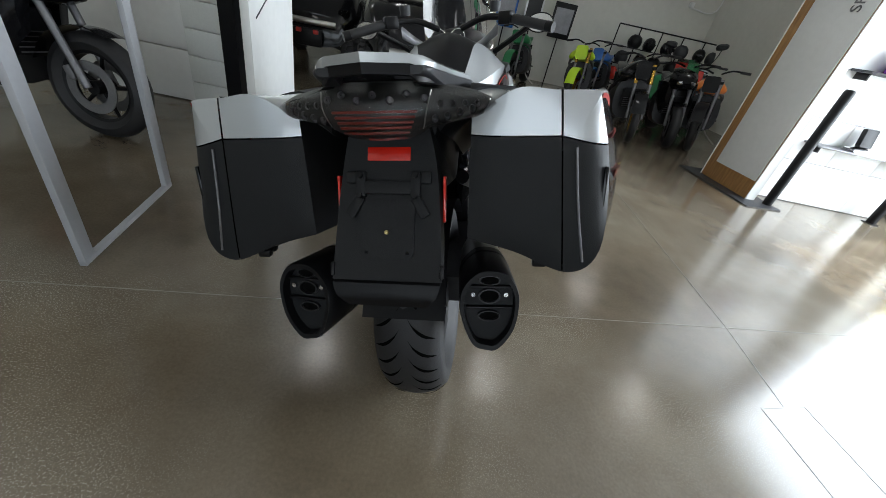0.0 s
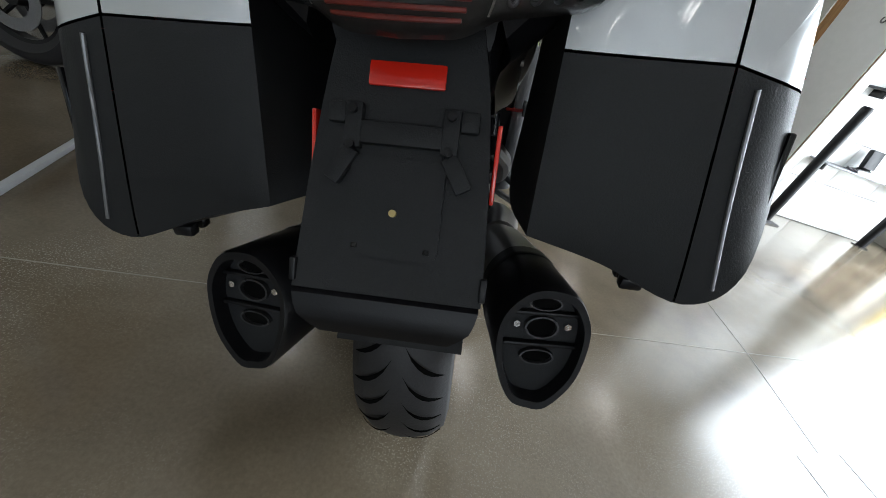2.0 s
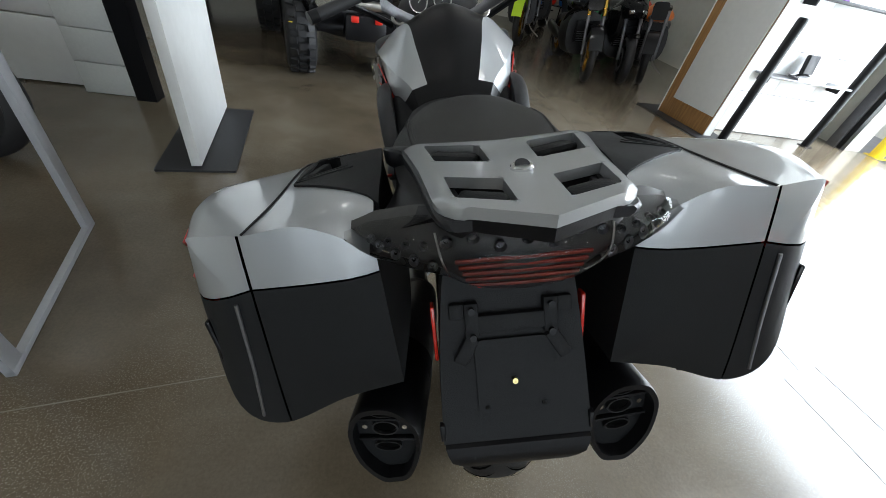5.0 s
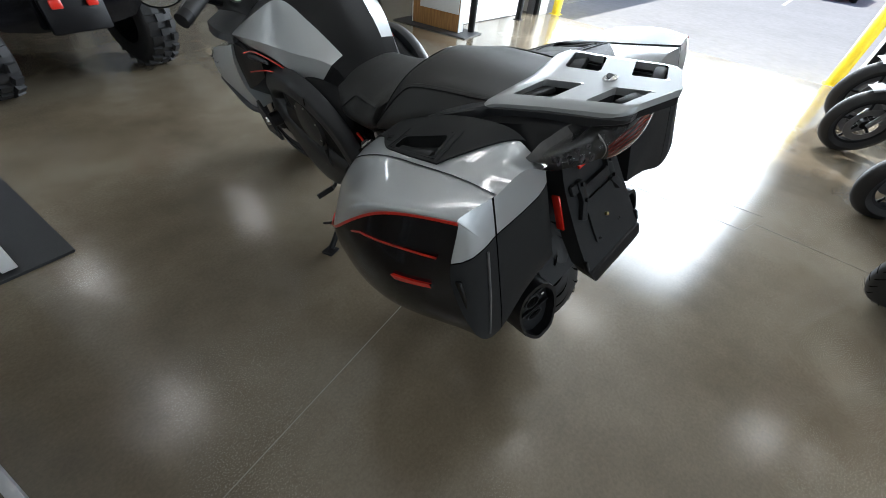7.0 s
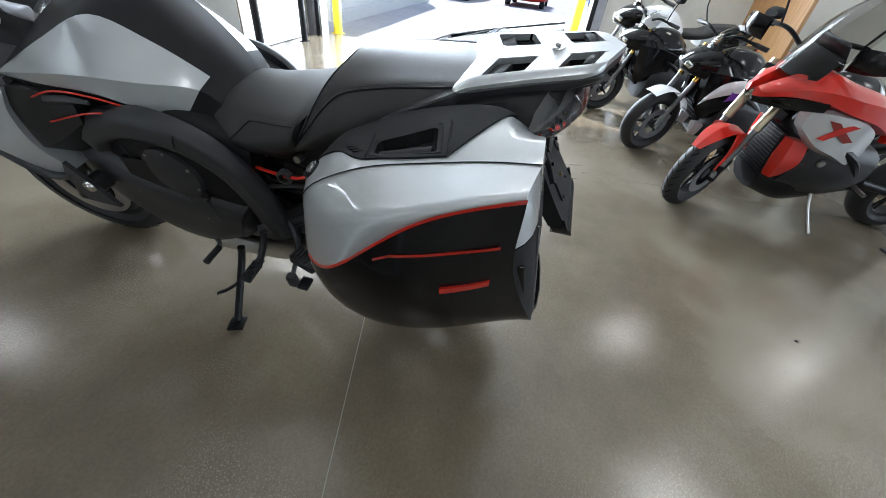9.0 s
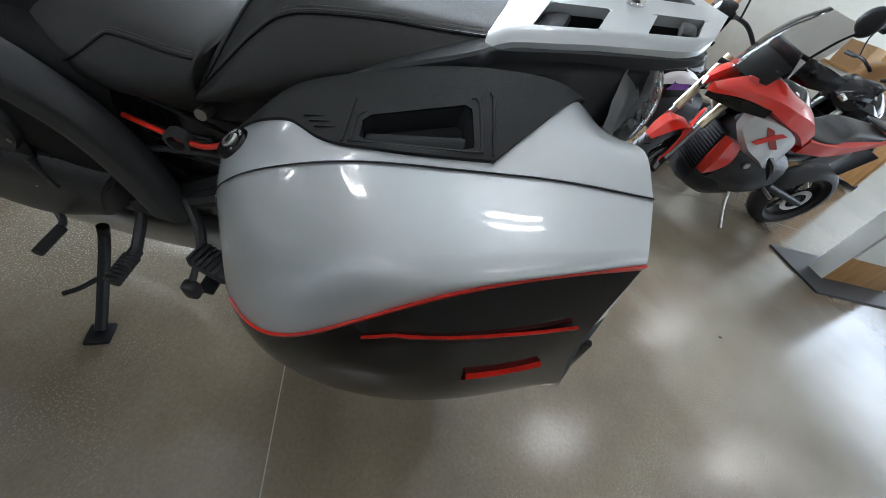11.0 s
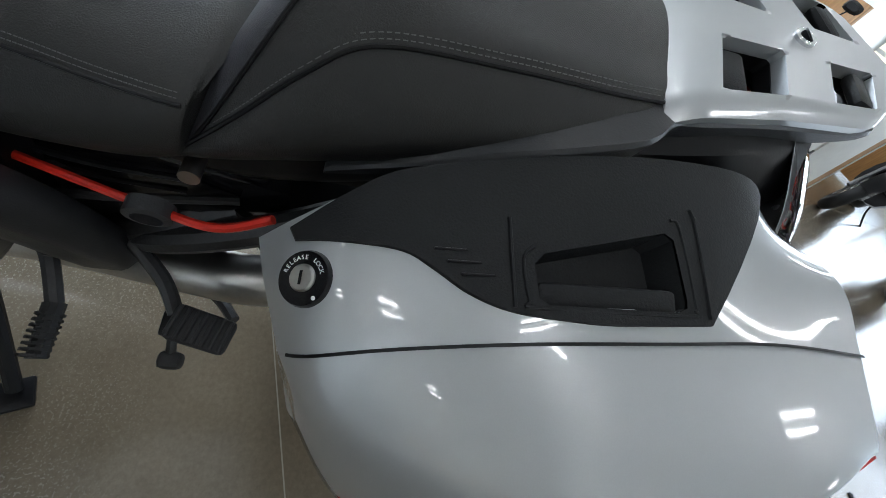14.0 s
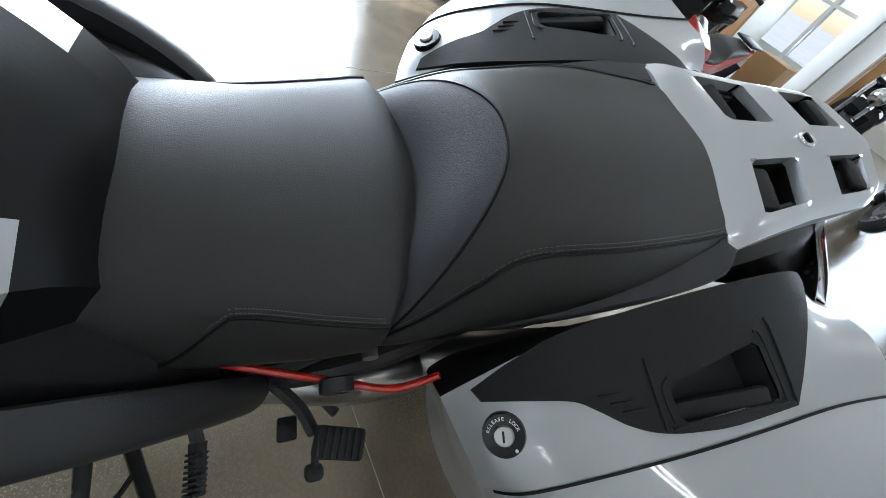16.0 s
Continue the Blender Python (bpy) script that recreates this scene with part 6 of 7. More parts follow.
def wheel_tree(parent, at, radius, width, rim_r, material_rim, spokes):
    """The front wheel's parts, straight under the fork."""
    h = width / 2
    prof = [(rim_r - 0.01, -h * 0.62), (rim_r + 0.02, -h * 0.86), (radius - 0.06, -h), (radius - 0.02, -h * 0.75), (radius - 0.002, -h * 0.25), (radius, 0)]
    prof += [(r, -x) for r, x in prof[-2::-1]]
    part("tyre", lathe(bmn(), prof, 48), RUBBER, parent, "", 60)
    part("rim", lathe(bmn(), [(rim_r - 0.028, -h * 0.5), (rim_r + 0.012, -h * 0.7), (rim_r, 0), (rim_r + 0.012, h * 0.7), (rim_r - 0.028, h * 0.5), (rim_r - 0.03, 0), (rim_r - 0.028, -h * 0.5)], 40), material_rim, parent)
    part("hub", rod(bmn(), (-h, 0, 0), (h, 0, 0), 0.04, seg=16), material_rim, parent)
    bm = bmn()
    for i in range(spokes):
        a = 2 * math.pi * i / spokes
        rod(bm, (0, 0.03 * math.cos(a), 0.03 * math.sin(a)), (0, (rim_r - 0.02) * math.cos(a + 0.1), (rim_r - 0.02) * math.sin(a + 0.1)), 0.014 if spokes < 9 else 0.0035, 0.010 if spokes < 9 else 0.0035, seg=6)
    part("spoke_web", bm, material_rim, parent)
    for s in (-1, 1):
        x = s * 0.07
        bm = lathe(bmn(), [(0.095, x - 0.0025), (0.15, x - 0.0025), (0.15, x + 0.0025), (0.095, x + 0.0025), (0.095, x - 0.0025)], 36)
        part("brake_disc", bm, ALUMINIUM, parent, "drilled steel brake disc")


def adventure_bike(label, m, group):
    """A tall red motorcycle with a clear screen on its side stand; y ahead, x to its right."""
    b = thing("motorcycle", label, "motorcycle", m @ pose(0, 0, 0, 0, -9, 0), group)
    wheel(b, (0, -0.76, 0.305), 0.305, 0.17, 0.215, SATIN, 0, 5, 0.11, 0.075, False)
    fork = thing("front_fork", "", "")
    fork.parent = b
    fork.matrix_local = pose(0, 0.78, 0.30, 0, 0, 30)
    wheel_tree(fork, (0, 0, 0), 0.30, 0.12, 0.215, SATIN, 5)
    # black slivers on the tread imitate the shade inside its grooves
    bm = bmn()
    for i in range(30):
        for s in (-1, 1):
            a = 2 * math.pi * (i + 0.25 * s) / 30
            q = [Vector((s * x, (0.3012 - 0.5 * x * x * 8) * math.cos(a + d), (0.3012 - 0.5 * x * x * 8) * math.sin(a + d))) for x, d in ((0.006, 0.0), (0.022, 0.06), (0.038, 0.14), (0.038, 0.165), (0.022, 0.09), (0.006, 0.03))]
            bm.faces.new([bm.verts.new(v) for v in q])
    part("tread_groove", bm, RECESS_SHADE, fork)
    guard = loft([[(x, (0.325 + 0.02 * (1 - abs(x) / 0.085)) * math.cos(a), (0.325 + 0.02 * (1 - abs(x) / 0.085)) * math.sin(a)) for x in (-w_, -w_ * 0.8, -w_ * 0.3, 0, w_ * 0.3, w_ * 0.8, w_)] for a, w_ in ((0.75, 0.03), (1.0, 0.055), (1.35, 0.075), (1.8, 0.085), (2.3, 0.085), (2.7, 0.07))], n=3, m=4, closed=False)
    part("front_mudguard", skin(bmn(), guard, closed=False), RED, fork, "glossy red front mudguard", 50)
    for s in (-1, 1):
        part("mudguard_leg", skin(bmn(), loft([[(s * 0.088, 0.02, 0.33), (s * 0.096, -0.05, 0.33), (s * 0.088, -0.16, 0.29)], [(s * 0.096, 0.00, 0.20), (s * 0.108, -0.06, 0.19), (s * 0.096, -0.14, 0.17)], [(s * 0.095, 0.02, 0.06), (s * 0.105, -0.02, 0.05), (s * 0.095, -0.06, 0.05)]], n=3, m=4), cap0=True, cap1=True), RED, fork, "red mudguard side", 50)
        part("fork_tube", rod(bmn(), (s * 0.105, -0.13, 0.34), (s * 0.105, -0.285, 0.70), 0.030, seg=16), FORKTUBE, fork, "champagne metal fork tube")
        part("fork_slider", rod(bmn(), (s * 0.105, 0.0, 0.0), (s * 0.105, -0.14, 0.36), 0.021, seg=14), ALUMINIUM, fork)
        part("fork_clamp", rod(bmn(), (s * 0.105, -0.018, -0.03), (s * 0.105, -0.03, 0.09), 0.028, seg=14), SATIN, fork)
        part("caliper", box(bmn(), (s * 0.085, -0.115, 0.06), (0.045, 0.06, 0.11), pose(0, 0, 0, 20, 0, 0), 0.012), SATIN, fork, "black brake caliper")
        part("bar", pipe(bmn(), [(s * 0.04, -0.32, 0.79), (s * 0.18, -0.32, 0.86), (s * 0.40, -0.42, 0.84)], 0.013, 8), SATIN, fork)
        part("grip", rod(bmn(), (s * 0.29, -0.37, 0.852), (s * 0.42, -0.43, 0.838), 0.019, seg=12), RUBBER, fork, "black rubber grip")
        part("lever", pipe(bmn(), [(s * 0.26, -0.32, 0.85), (s * 0.36, -0.33, 0.84), (s * 0.42, -0.37, 0.83)], 0.006, 6), SATIN, fork)
        part("hand_guard", skin(bmn(), loft([[(s * 0.25, -0.25, 0.89), (s * 0.26, -0.235, 0.83), (s * 0.25, -0.25, 0.77)], [(s * 0.36, -0.26, 0.90), (s * 0.37, -0.245, 0.83), (s * 0.36, -0.26, 0.78)], [(s * 0.445, -0.36, 0.885), (s * 0.46, -0.36, 0.84), (s * 0.445, -0.36, 0.80)]], n=3, m=4), cap0=True, cap1=True), GLOSS, fork, "black hand guard", 50)
        part("mirror_stem", pipe(bmn(), [(s * 0.23, -0.33, 0.86), (s * 0.27, -0.33, 0.98), (s * 0.31, -0.32, 1.06)], 0.007, 6), SATIN, fork)
        part("mirror", skin(bmn(), loft([[(s * (0.31 + 0.06 * math.cos(a) * k), y, 1.12 + 0.075 * math.sin(a) * k) for a in np.linspace(0, 2 * math.pi, 10, endpoint=False)] for y, k in ((-0.335, 0.95), (-0.33, 1.0), (-0.305, 0.8), (-0.295, 0.3))], n=2, m=2), cap0=True, cap1=True), BLACK, fork, "black mirror", 60)
    part("triple_clamp", box(bmn(), (0, -0.27, 0.66), (0.27, 0.075, 0.045), None, 0.012), SATIN, fork)
    # nose: red cowl over dark lamps, with a white edge
    for s in (-1, 1):
        part("upper_fairing", skin(bmn(), loft([[(s * x, y, z) for x, y, z in row] for row in (
            [(0.03, 0.80, 0.915), (0.075, 0.79, 0.90), (0.08, 0.785, 0.875), (0.03, 0.80, 0.865)],
            [(0.06, 0.68, 1.00), (0.165, 0.66, 0.965), (0.175, 0.66, 0.925), (0.06, 0.68, 0.89)],
            [(0.10, 0.52, 1.06), (0.225, 0.50, 0.985), (0.23, 0.50, 0.925), (0.10, 0.52, 0.90)],
            [(0.12, 0.34, 1.02), (0.245, 0.33, 0.965), (0.25, 0.32, 0.885), (0.12, 0.34, 0.86)],
            [(0.10, 0.12, 0.97), (0.21, 0.12, 0.93), (0.225, 0.12, 0.84), (0.10, 0.12, 0.80)],
            [(0.08, -0.08, 0.88), (0.15, -0.08, 0.85), (0.16, -0.08, 0.76), (0.08, -0.08, 0.74)])], sharp={1, 2}, n=3, m=4), cap0=True, cap1=True), RED, b, "red upper fairing", 40)
        part("headlight", skin(bmn(), loft([[(s * x, y, z) for x, y, z in row] for row in (
            [(0.035, 0.795, 0.875), (0.10, 0.765, 0.88), (0.095, 0.765, 0.84), (0.035, 0.79, 0.83)],
            [(0.07, 0.70, 0.905), (0.185, 0.66, 0.92), (0.18, 0.66, 0.855), (0.07, 0.70, 0.83)],
            [(0.10, 0.52, 0.915), (0.236, 0.49, 0.93), (0.235, 0.49, 0.88), (0.10, 0.52, 0.85)])], sharp={0, 1, 2, 3}, n=3, m=4), cap0=True, cap1=True), GLOSS, b, "dark headlight", 40)
        part("lamp_lens", plate(bmn(), [(-0.055, 0.012), (0.06, 0.018), (0.065, -0.005), (-0.04, -0.018)], 0.006, facing((s * 0.158, 0.705, 0.888), (s * -0.55, 0.84, 0), (s * 0.84, 0.55, 0.0))), LENS, b, "clear lamp lens")
        part("side_fairing", skin(bmn(), loft([[(s * x, y, z) for x, y, z in row] for row in (
            [(0.16, 0.56, 0.86), (0.222, 0.55, 0.87), (0.21, 0.53, 0.78), (0.15, 0.53, 0.77)],
            [(0.17, 0.40, 0.87), (0.245, 0.40, 0.875), (0.24, 0.38, 0.68), (0.16, 0.38, 0.66)],
            [(0.16, 0.22, 0.85), (0.238, 0.22, 0.85), (0.235, 0.20, 0.62), (0.15, 0.20, 0.60)],
            [(0.13, 0.06, 0.79), (0.205, 0.06, 0.78), (0.20, 0.05, 0.56), (0.13, 0.05, 0.55)],
            [(0.12, -0.02, 0.66), (0.17, -0.02, 0.65), (0.165, -0.03, 0.56), (0.12, -0.03, 0.55)])], sharp={1, 2}, n=3, m=4), cap0=True, cap1=True), BIKESILVER, b, "white to grey side fairing", 40)
        gf = facing((s * 0.2445, 0.325, 0.785), (0, s * -1, 0), (s, 0, 0.03))
        for k, (o, mm) in enumerate((([(-0.13, 0.06), (-0.08, 0.075), (0.03, 0.0), (0.10, -0.07), (0.03, -0.06), (-0.04, -0.005)], DULLRED), ([(0.05, 0.07), (0.10, 0.06), (0.02, -0.02), (-0.05, -0.055), (-0.10, -0.045), (-0.02, 0.01)], RED))):
            part("graphic", plate(bmn(), [(u, v * 0.85) for u, v in o], 0.004, gf @ pose(0, 0, 0.003 + 0.003 * k)), mm, b, "red slanting graphic bar")
        part("radiator_cheek", skin(bmn(), loft([[(s * x, y, z) for x, y, z in row] for row in (
            [(0.13, 0.50, 0.68), (0.195, 0.48, 0.68), (0.185, 0.36, 0.66), (0.13, 0.36, 0.66)],
            [(0.13, 0.49, 0.54), (0.205, 0.46, 0.53), (0.195, 0.33, 0.53), (0.13, 0.33, 0.53)],
            [(0.11, 0.46, 0.40), (0.18, 0.43, 0.40), (0.17, 0.36, 0.42), (0.11, 0.36, 0.42)])], sharp={1, 2}, n=3, m=4), cap0=True, cap1=True), RED, b, "red radiator side panel", 40)
        part("frame_rail", pipe(bmn(), [(s * 0.10, 0.50, 0.80), (s * 0.19, 0.20, 0.68), (s * 0.19, 0.0, 0.58), (s * 0.15, -0.15, 0.44)], 0.028, 8), SATIN, b)
        part("engine_cover", lathe(bmn(), [(0, 0.035), (0.06, 0.032), (0.085, 0.014), (0.09, 0)], 24, "X", pose(s * 0.165, 0.08, 0.44, 0, 0, 0 if s > 0 else 180)), ENGINE, b, "", 50)
        part("cylinder_head", box(bmn(), (s * 0.14, 0.24, 0.52), (0.10, 0.16, 0.20), pose(0, 0, 0, -25, 0, 0), 0.02), ENGINE, b)
        part("frame_cap", lathe(bmn(), [(0, 0.012), (0.02, 0.012), (0.026, 0.0)], 18, "X", pose(s * 0.20, 0.20, 0.55, 0, 0, 0 if s > 0 else 180)), STEEL, b, "steel frame cap")
        part("foot_peg", rod(bmn(), (s * 0.17, -0.18, 0.40), (s * 0.28, -0.18, 0.395), 0.013), STEEL, b, "steel foot peg")
        part("peg_plate", plate(bmn(), [(-0.08, 0.10), (0.05, 0.06), (0.06, -0.05), (-0.02, -0.06)], 0.014, facing((s * 0.165, -0.18, 0.44), (0, 1, 0), (s, 0, 0))), SATIN, b)
        part("swingarm_leg", rod(bmn(), (s * 0.12, -0.14, 0.42), (s * 0.11, -0.76, 0.305), 0.032, 0.024), SATIN, b)
        part("tail_panel", skin(bmn(), loft([[(s * 0.10, -0.12, 0.82), (s * 0.15, -0.12, 0.80), (s * 0.14, -0.12, 0.70), (s * 0.09, -0.12, 0.70)], [(s * 0.10, -0.42, 0.85), (s * 0.145, -0.42, 0.83), (s * 0.13, -0.42, 0.74), (s * 0.09, -0.42, 0.74)], [(s * 0.05, -0.82, 0.96), (s * 0.08, -0.82, 0.945), (s * 0.07, -0.82, 0.90), (s * 0.05, -0.82, 0.90)]], sharp={1, 2}, n=3, m=4), cap0=True, cap1=True), RED, b, "red tail panel", 40)
    part("radiator", box(bmn(), (0, 0.475, 0.53), (0.27, 0.04, 0.34), pose(0, 0, 0, -8, 0, 0), 0.01), SATIN, b, "black radiator")
    for i in range(14):
        part("radiator_fin", box(bmn(), (0, 0.5 + 0.003 * (6 - i), 0.53 - 0.023 * (i - 6.5)), (0.25, 0.008, 0.006)), DARKGREY, b)
    part("belly_pan", skin(bmn(), loft([[(-0.13, 0.47, 0.42), (0.13, 0.47, 0.42), (0.10, 0.44, 0.26), (-0.10, 0.44, 0.26)], [(-0.15, 0.20, 0.42), (0.15, 0.20, 0.42), (0.12, 0.20, 0.20), (-0.12, 0.20, 0.20)], [(-0.13, -0.06, 0.40), (0.13, -0.06, 0.40), (0.10, -0.04, 0.24), (-0.10, -0.04, 0.24)]], n=3, m=4), cap0=True, cap1=True), SATIN, b, "black belly pan", 50)
    part("engine", skin(bmn(), loft([[(-0.14, -0.20, 0.60), (0.14, -0.20, 0.60), (0.14, -0.20, 0.34), (-0.14, -0.20, 0.34)], [(-0.165, 0.05, 0.64), (0.165, 0.05, 0.64), (0.165, 0.05, 0.30), (-0.165, 0.05, 0.30)], [(-0.15, 0.32, 0.72), (0.15, 0.32, 0.72), (0.15, 0.36, 0.34), (-0.15, 0.36, 0.34)]], n=4, m=4), cap0=True, cap1=True), ENGINE, b, "", 60)
    part("tank", skin(bmn(), loft([[(-0.10, -0.05, 0.80), (0, -0.05, 0.92), (0.10, -0.05, 0.80)], [(-0.17, 0.12, 0.84), (0, 0.12, 1.03), (0.17, 0.12, 0.84)], [(-0.18, 0.32, 0.86), (0, 0.32, 1.05), (0.18, 0.32, 0.86)], [(-0.12, 0.44, 0.88), (0, 0.44, 0.99), (0.12, 0.44, 0.88)]], n=6, m=4), cap0=True, cap1=True), GLOSS, b, "black tank top", 60)
    part("seat", skin(bmn(), loft([ring_of(0.0, 0.11, 0.78, 0.87), ring_of(-0.18, 0.15, 0.78, 0.85), ring_of(-0.34, 0.15, 0.80, 0.88), ring_of(-0.42, 0.13, 0.84, 0.94), ring_of(-0.72, 0.10, 0.90, 0.96)], n=4, m=4), cap0=True, cap1=True), VINYL, b, "black seat", 60)
    part("rear_rack", box(bmn(), (0, -0.76, 0.985), (0.18, 0.24, 0.02), None, 0.008), SATIN, b)
    part("dash", box(bmn(), (0, 0.50, 1.13), (0.22, 0.03, 0.15), pose(0, 0, 0, -25, 0, 0), 0.012), GLOSS, b, "black display")
    part("screen_base", skin(bmn(), loft([[(-0.15, 0.60, 1.00), (0, 0.68, 1.00), (0.15, 0.60, 1.00), (0, 0.50, 1.00)], [(-0.12, 0.50, 1.12), (0, 0.55, 1.14), (0.12, 0.50, 1.12), (0, 0.46, 1.12)]], n=3, m=3), cap0=True, cap1=True), SATIN, b, "black screen base", 50)
    pane = loft([[(x * w_, y - 0.09 * x * x, z) for x in (-1, -0.6, 0, 0.6, 1)] for w_, y, z in ((0.15, 0.72, 1.00), (0.19, 0.64, 1.13), (0.19, 0.55, 1.28), (0.13, 0.47, 1.40))], n=3, m=4, closed=False)
    part("windscreen", skin(bmn(), pane, closed=False), SMOKE, b, "tall clear windscreen", 50)
    part("exhaust", skin(bmn(), [[Vector((0.19 + 0.05 * k * math.cos(a), y, 0.42 - 0.22 * y + 0.07 * k * math.sin(a))) for a in np.linspace(0, 2 * math.pi, 16, endpoint=False)] for y, k in ((-0.05, 0.45), (-0.25, 0.6), (-0.36, 1.0), (-0.70, 1.0), (-0.72, 0.8))], cap0=True, cap1=True), SATIN, b, "", 60)
    part("tail_lamp", box(bmn(), (0, -0.845, 0.93), (0.10, 0.02, 0.03), None, 0.006), REFLECTOR, b)
    part("plate_holder", box(bmn(), (0, -0.88, 0.70), (0.12, 0.012, 0.24), pose(0, 0, 0, 30, 0, 0), 0.004), SATIN, b)
    part("side_stand", pipe(bmn(), [(-0.13, 0.02, 0.32), (-0.20, 0.0, 0.20), (-0.325, -0.03, 0.068)], 0.012, 8), STEEL, b, "bright steel side stand")
    return b


ROW = "bikes parked in a row by the great door"
adventure_bike("red adventure motorcycle with white and grey panels on its stand", pose(1.61, -1.02, 0, 0, 0, 8) @ Matrix.Scale(0.87, 4), ROW)
street_bike("white and purple roadster motorcycle with gold forks", pose(2.58, -0.93, 0, 0, 0, 9) @ Matrix.Scale(0.85, 4), GLOSS, "naked", PURPLE, GOLD, SATIN, 18, -9, ROW, None, BIKEWHITE)
street_bike("black roadster motorcycle with gold forks", pose(3.70, -0.70, 0, 0, 0, 9) @ Matrix.Scale(0.85, 4), GLOSS, "naked", None, GOLD, SATIN, 15, -9, ROW)
street_bike("white and silver motorcycle parked behind others", pose(4.5, -0.85, 0, 0, 0, 9), BIKEWHITE, "naked", None, STEEL, SATIN, 12, -9, ROW)
street_bike("dark motorcycle parked behind others", pose(3.0, -2.9, 0, 0, 0, 20), GLOSS, "naked", None, STEEL, SATIN, 0, -9)
street_bike("black sport motorcycle with red graphics behind the table", pose(-2.85, 2.40, 0, 0, 0, -86), GLOSS, "sport", RED, GOLD, SATIN, -6, -5)
street_bike("black cruiser motorcycle with chrome parts and spoked wheels", pose(0.70, -4.75, 0, 0, 0, 14), GLOSS, "cruiser", None, CHROME, CHROME, 10, -8, "cruisers by the windows")
street_bike("black cruiser motorcycle with chrome parts and spoked wheels", pose(1.85, -5.05, 0, 0, 0, 14), GLOSS, "cruiser", None, CHROME, CHROME, 10, -8, "cruisers by the windows")
street_bike("dark cruiser motorcycle with chrome parts", pose(-0.60, -5.0, 0, 0, 0, 10), GLOSS, "cruiser", None, CHROME, GOLD, 10, -8, "cruisers by the windows")
NORTH = "bikes packed at the back of the room"
street_bike("black scrambler with gold spoked front wheel", pose(2.74, 6.32, 0, 0, 0, 172), GLOSS, "dirt", None, GOLD, GOLD, -10, 8, NORTH)
street_bike("lime and white dirt bike", pose(2.45, 8.05, 0, 0, 0, 160), LIME, "dirt", LIME, GOLD, GOLD, -10, 8, NORTH)
street_bike("black roadster at the back", pose(3.5, 6.5, 0, 0, 0, 165), GLOSS, "naked", None, ALUMINIUM, SATIN, -5, 8, NORTH)
street_bike("dark dirt bike with orange seat", pose(4.1, 6.55, 0, 0, 0, 150), SATIN, "dirt", ORANGE, ALUMINIUM, SATIN, -5, 8, NORTH)
street_bike("dark dirt bike with orange seat", pose(3.5, 7.9, 0, 0, 0, 155), SATIN, "dirt", ORANGE, ALUMINIUM, SATIN, -5, 8, NORTH)
street_bike("red and black dirt bike", pose(4.6, 7.9, 0, 0, 0, 150), RED, "dirt", RED, ALUMINIUM, SATIN, -5, 8, NORTH)
street_bike("blue off-road bike packed at the back", pose(3.2, 9.2, 0, 0, 0, 150), BLUE, "dirt", BLUE, ALUMINIUM, SATIN, -5, 8, NORTH)
street_bike("green off-road bike packed at the back", pose(1.4, 9.1, 0, 0, 0, 160), GREEN, "dirt", GREEN, ALUMINIUM, SATIN, -5, 8, NORTH)


# green snow machine body behind the bikes
sled = thing("snowmobile", "green and black snowmobile at the back of the room", "snowmobile", pose(5.1, 9.2, 0, 0, 0, 110))
part("hull", skin(bmn(), loft([[(-0.25, -0.9, 0.35), (0.25, -0.9, 0.35), (0.25, -0.9, 0.2), (-0.25, -0.9, 0.2)], [(-0.35, -0.2, 0.62), (0.35, -0.2, 0.62), (0.4, -0.2, 0.2), (-0.4, -0.2, 0.2)], [(-0.4, 0.5, 0.78), (0.4, 0.5, 0.78), (0.45, 0.5, 0.22), (-0.45, 0.5, 0.22)], [(-0.15, 1.1, 0.45), (0.15, 1.1, 0.45), (0.15, 1.1, 0.3), (-0.15, 1.1, 0.3)]], n=4, m=5), cap0=True, cap1=True), GREEN, sled, "", 50)
part("seat", skin(bmn(), loft([ring_of(-1.0, 0.17, 0.4, 0.66), ring_of(-0.5, 0.18, 0.45, 0.72), ring_of(0.0, 0.17, 0.5, 0.74)], n=3, m=3), cap0=True, cap1=True), VINYL, sled, "", 60)
part("track", box(bmn(), (0, -0.6, 0.16), (0.36, 1.5, 0.28), None, 0.1), RUBBER, sled)
for s in (-1, 1):
    part("ski", box(bmn(), (s * 0.42, 0.75, 0.04), (0.13, 1.0, 0.03), None, 0.01), SATIN, sled)
part("handlebar", pipe(bmn(), [(-0.35, 0.05, 1.0), (-0.1, 0.15, 1.02), (0.1, 0.15, 1.02), (0.35, 0.05, 1.0)], 0.014, 8), SATIN, sled)


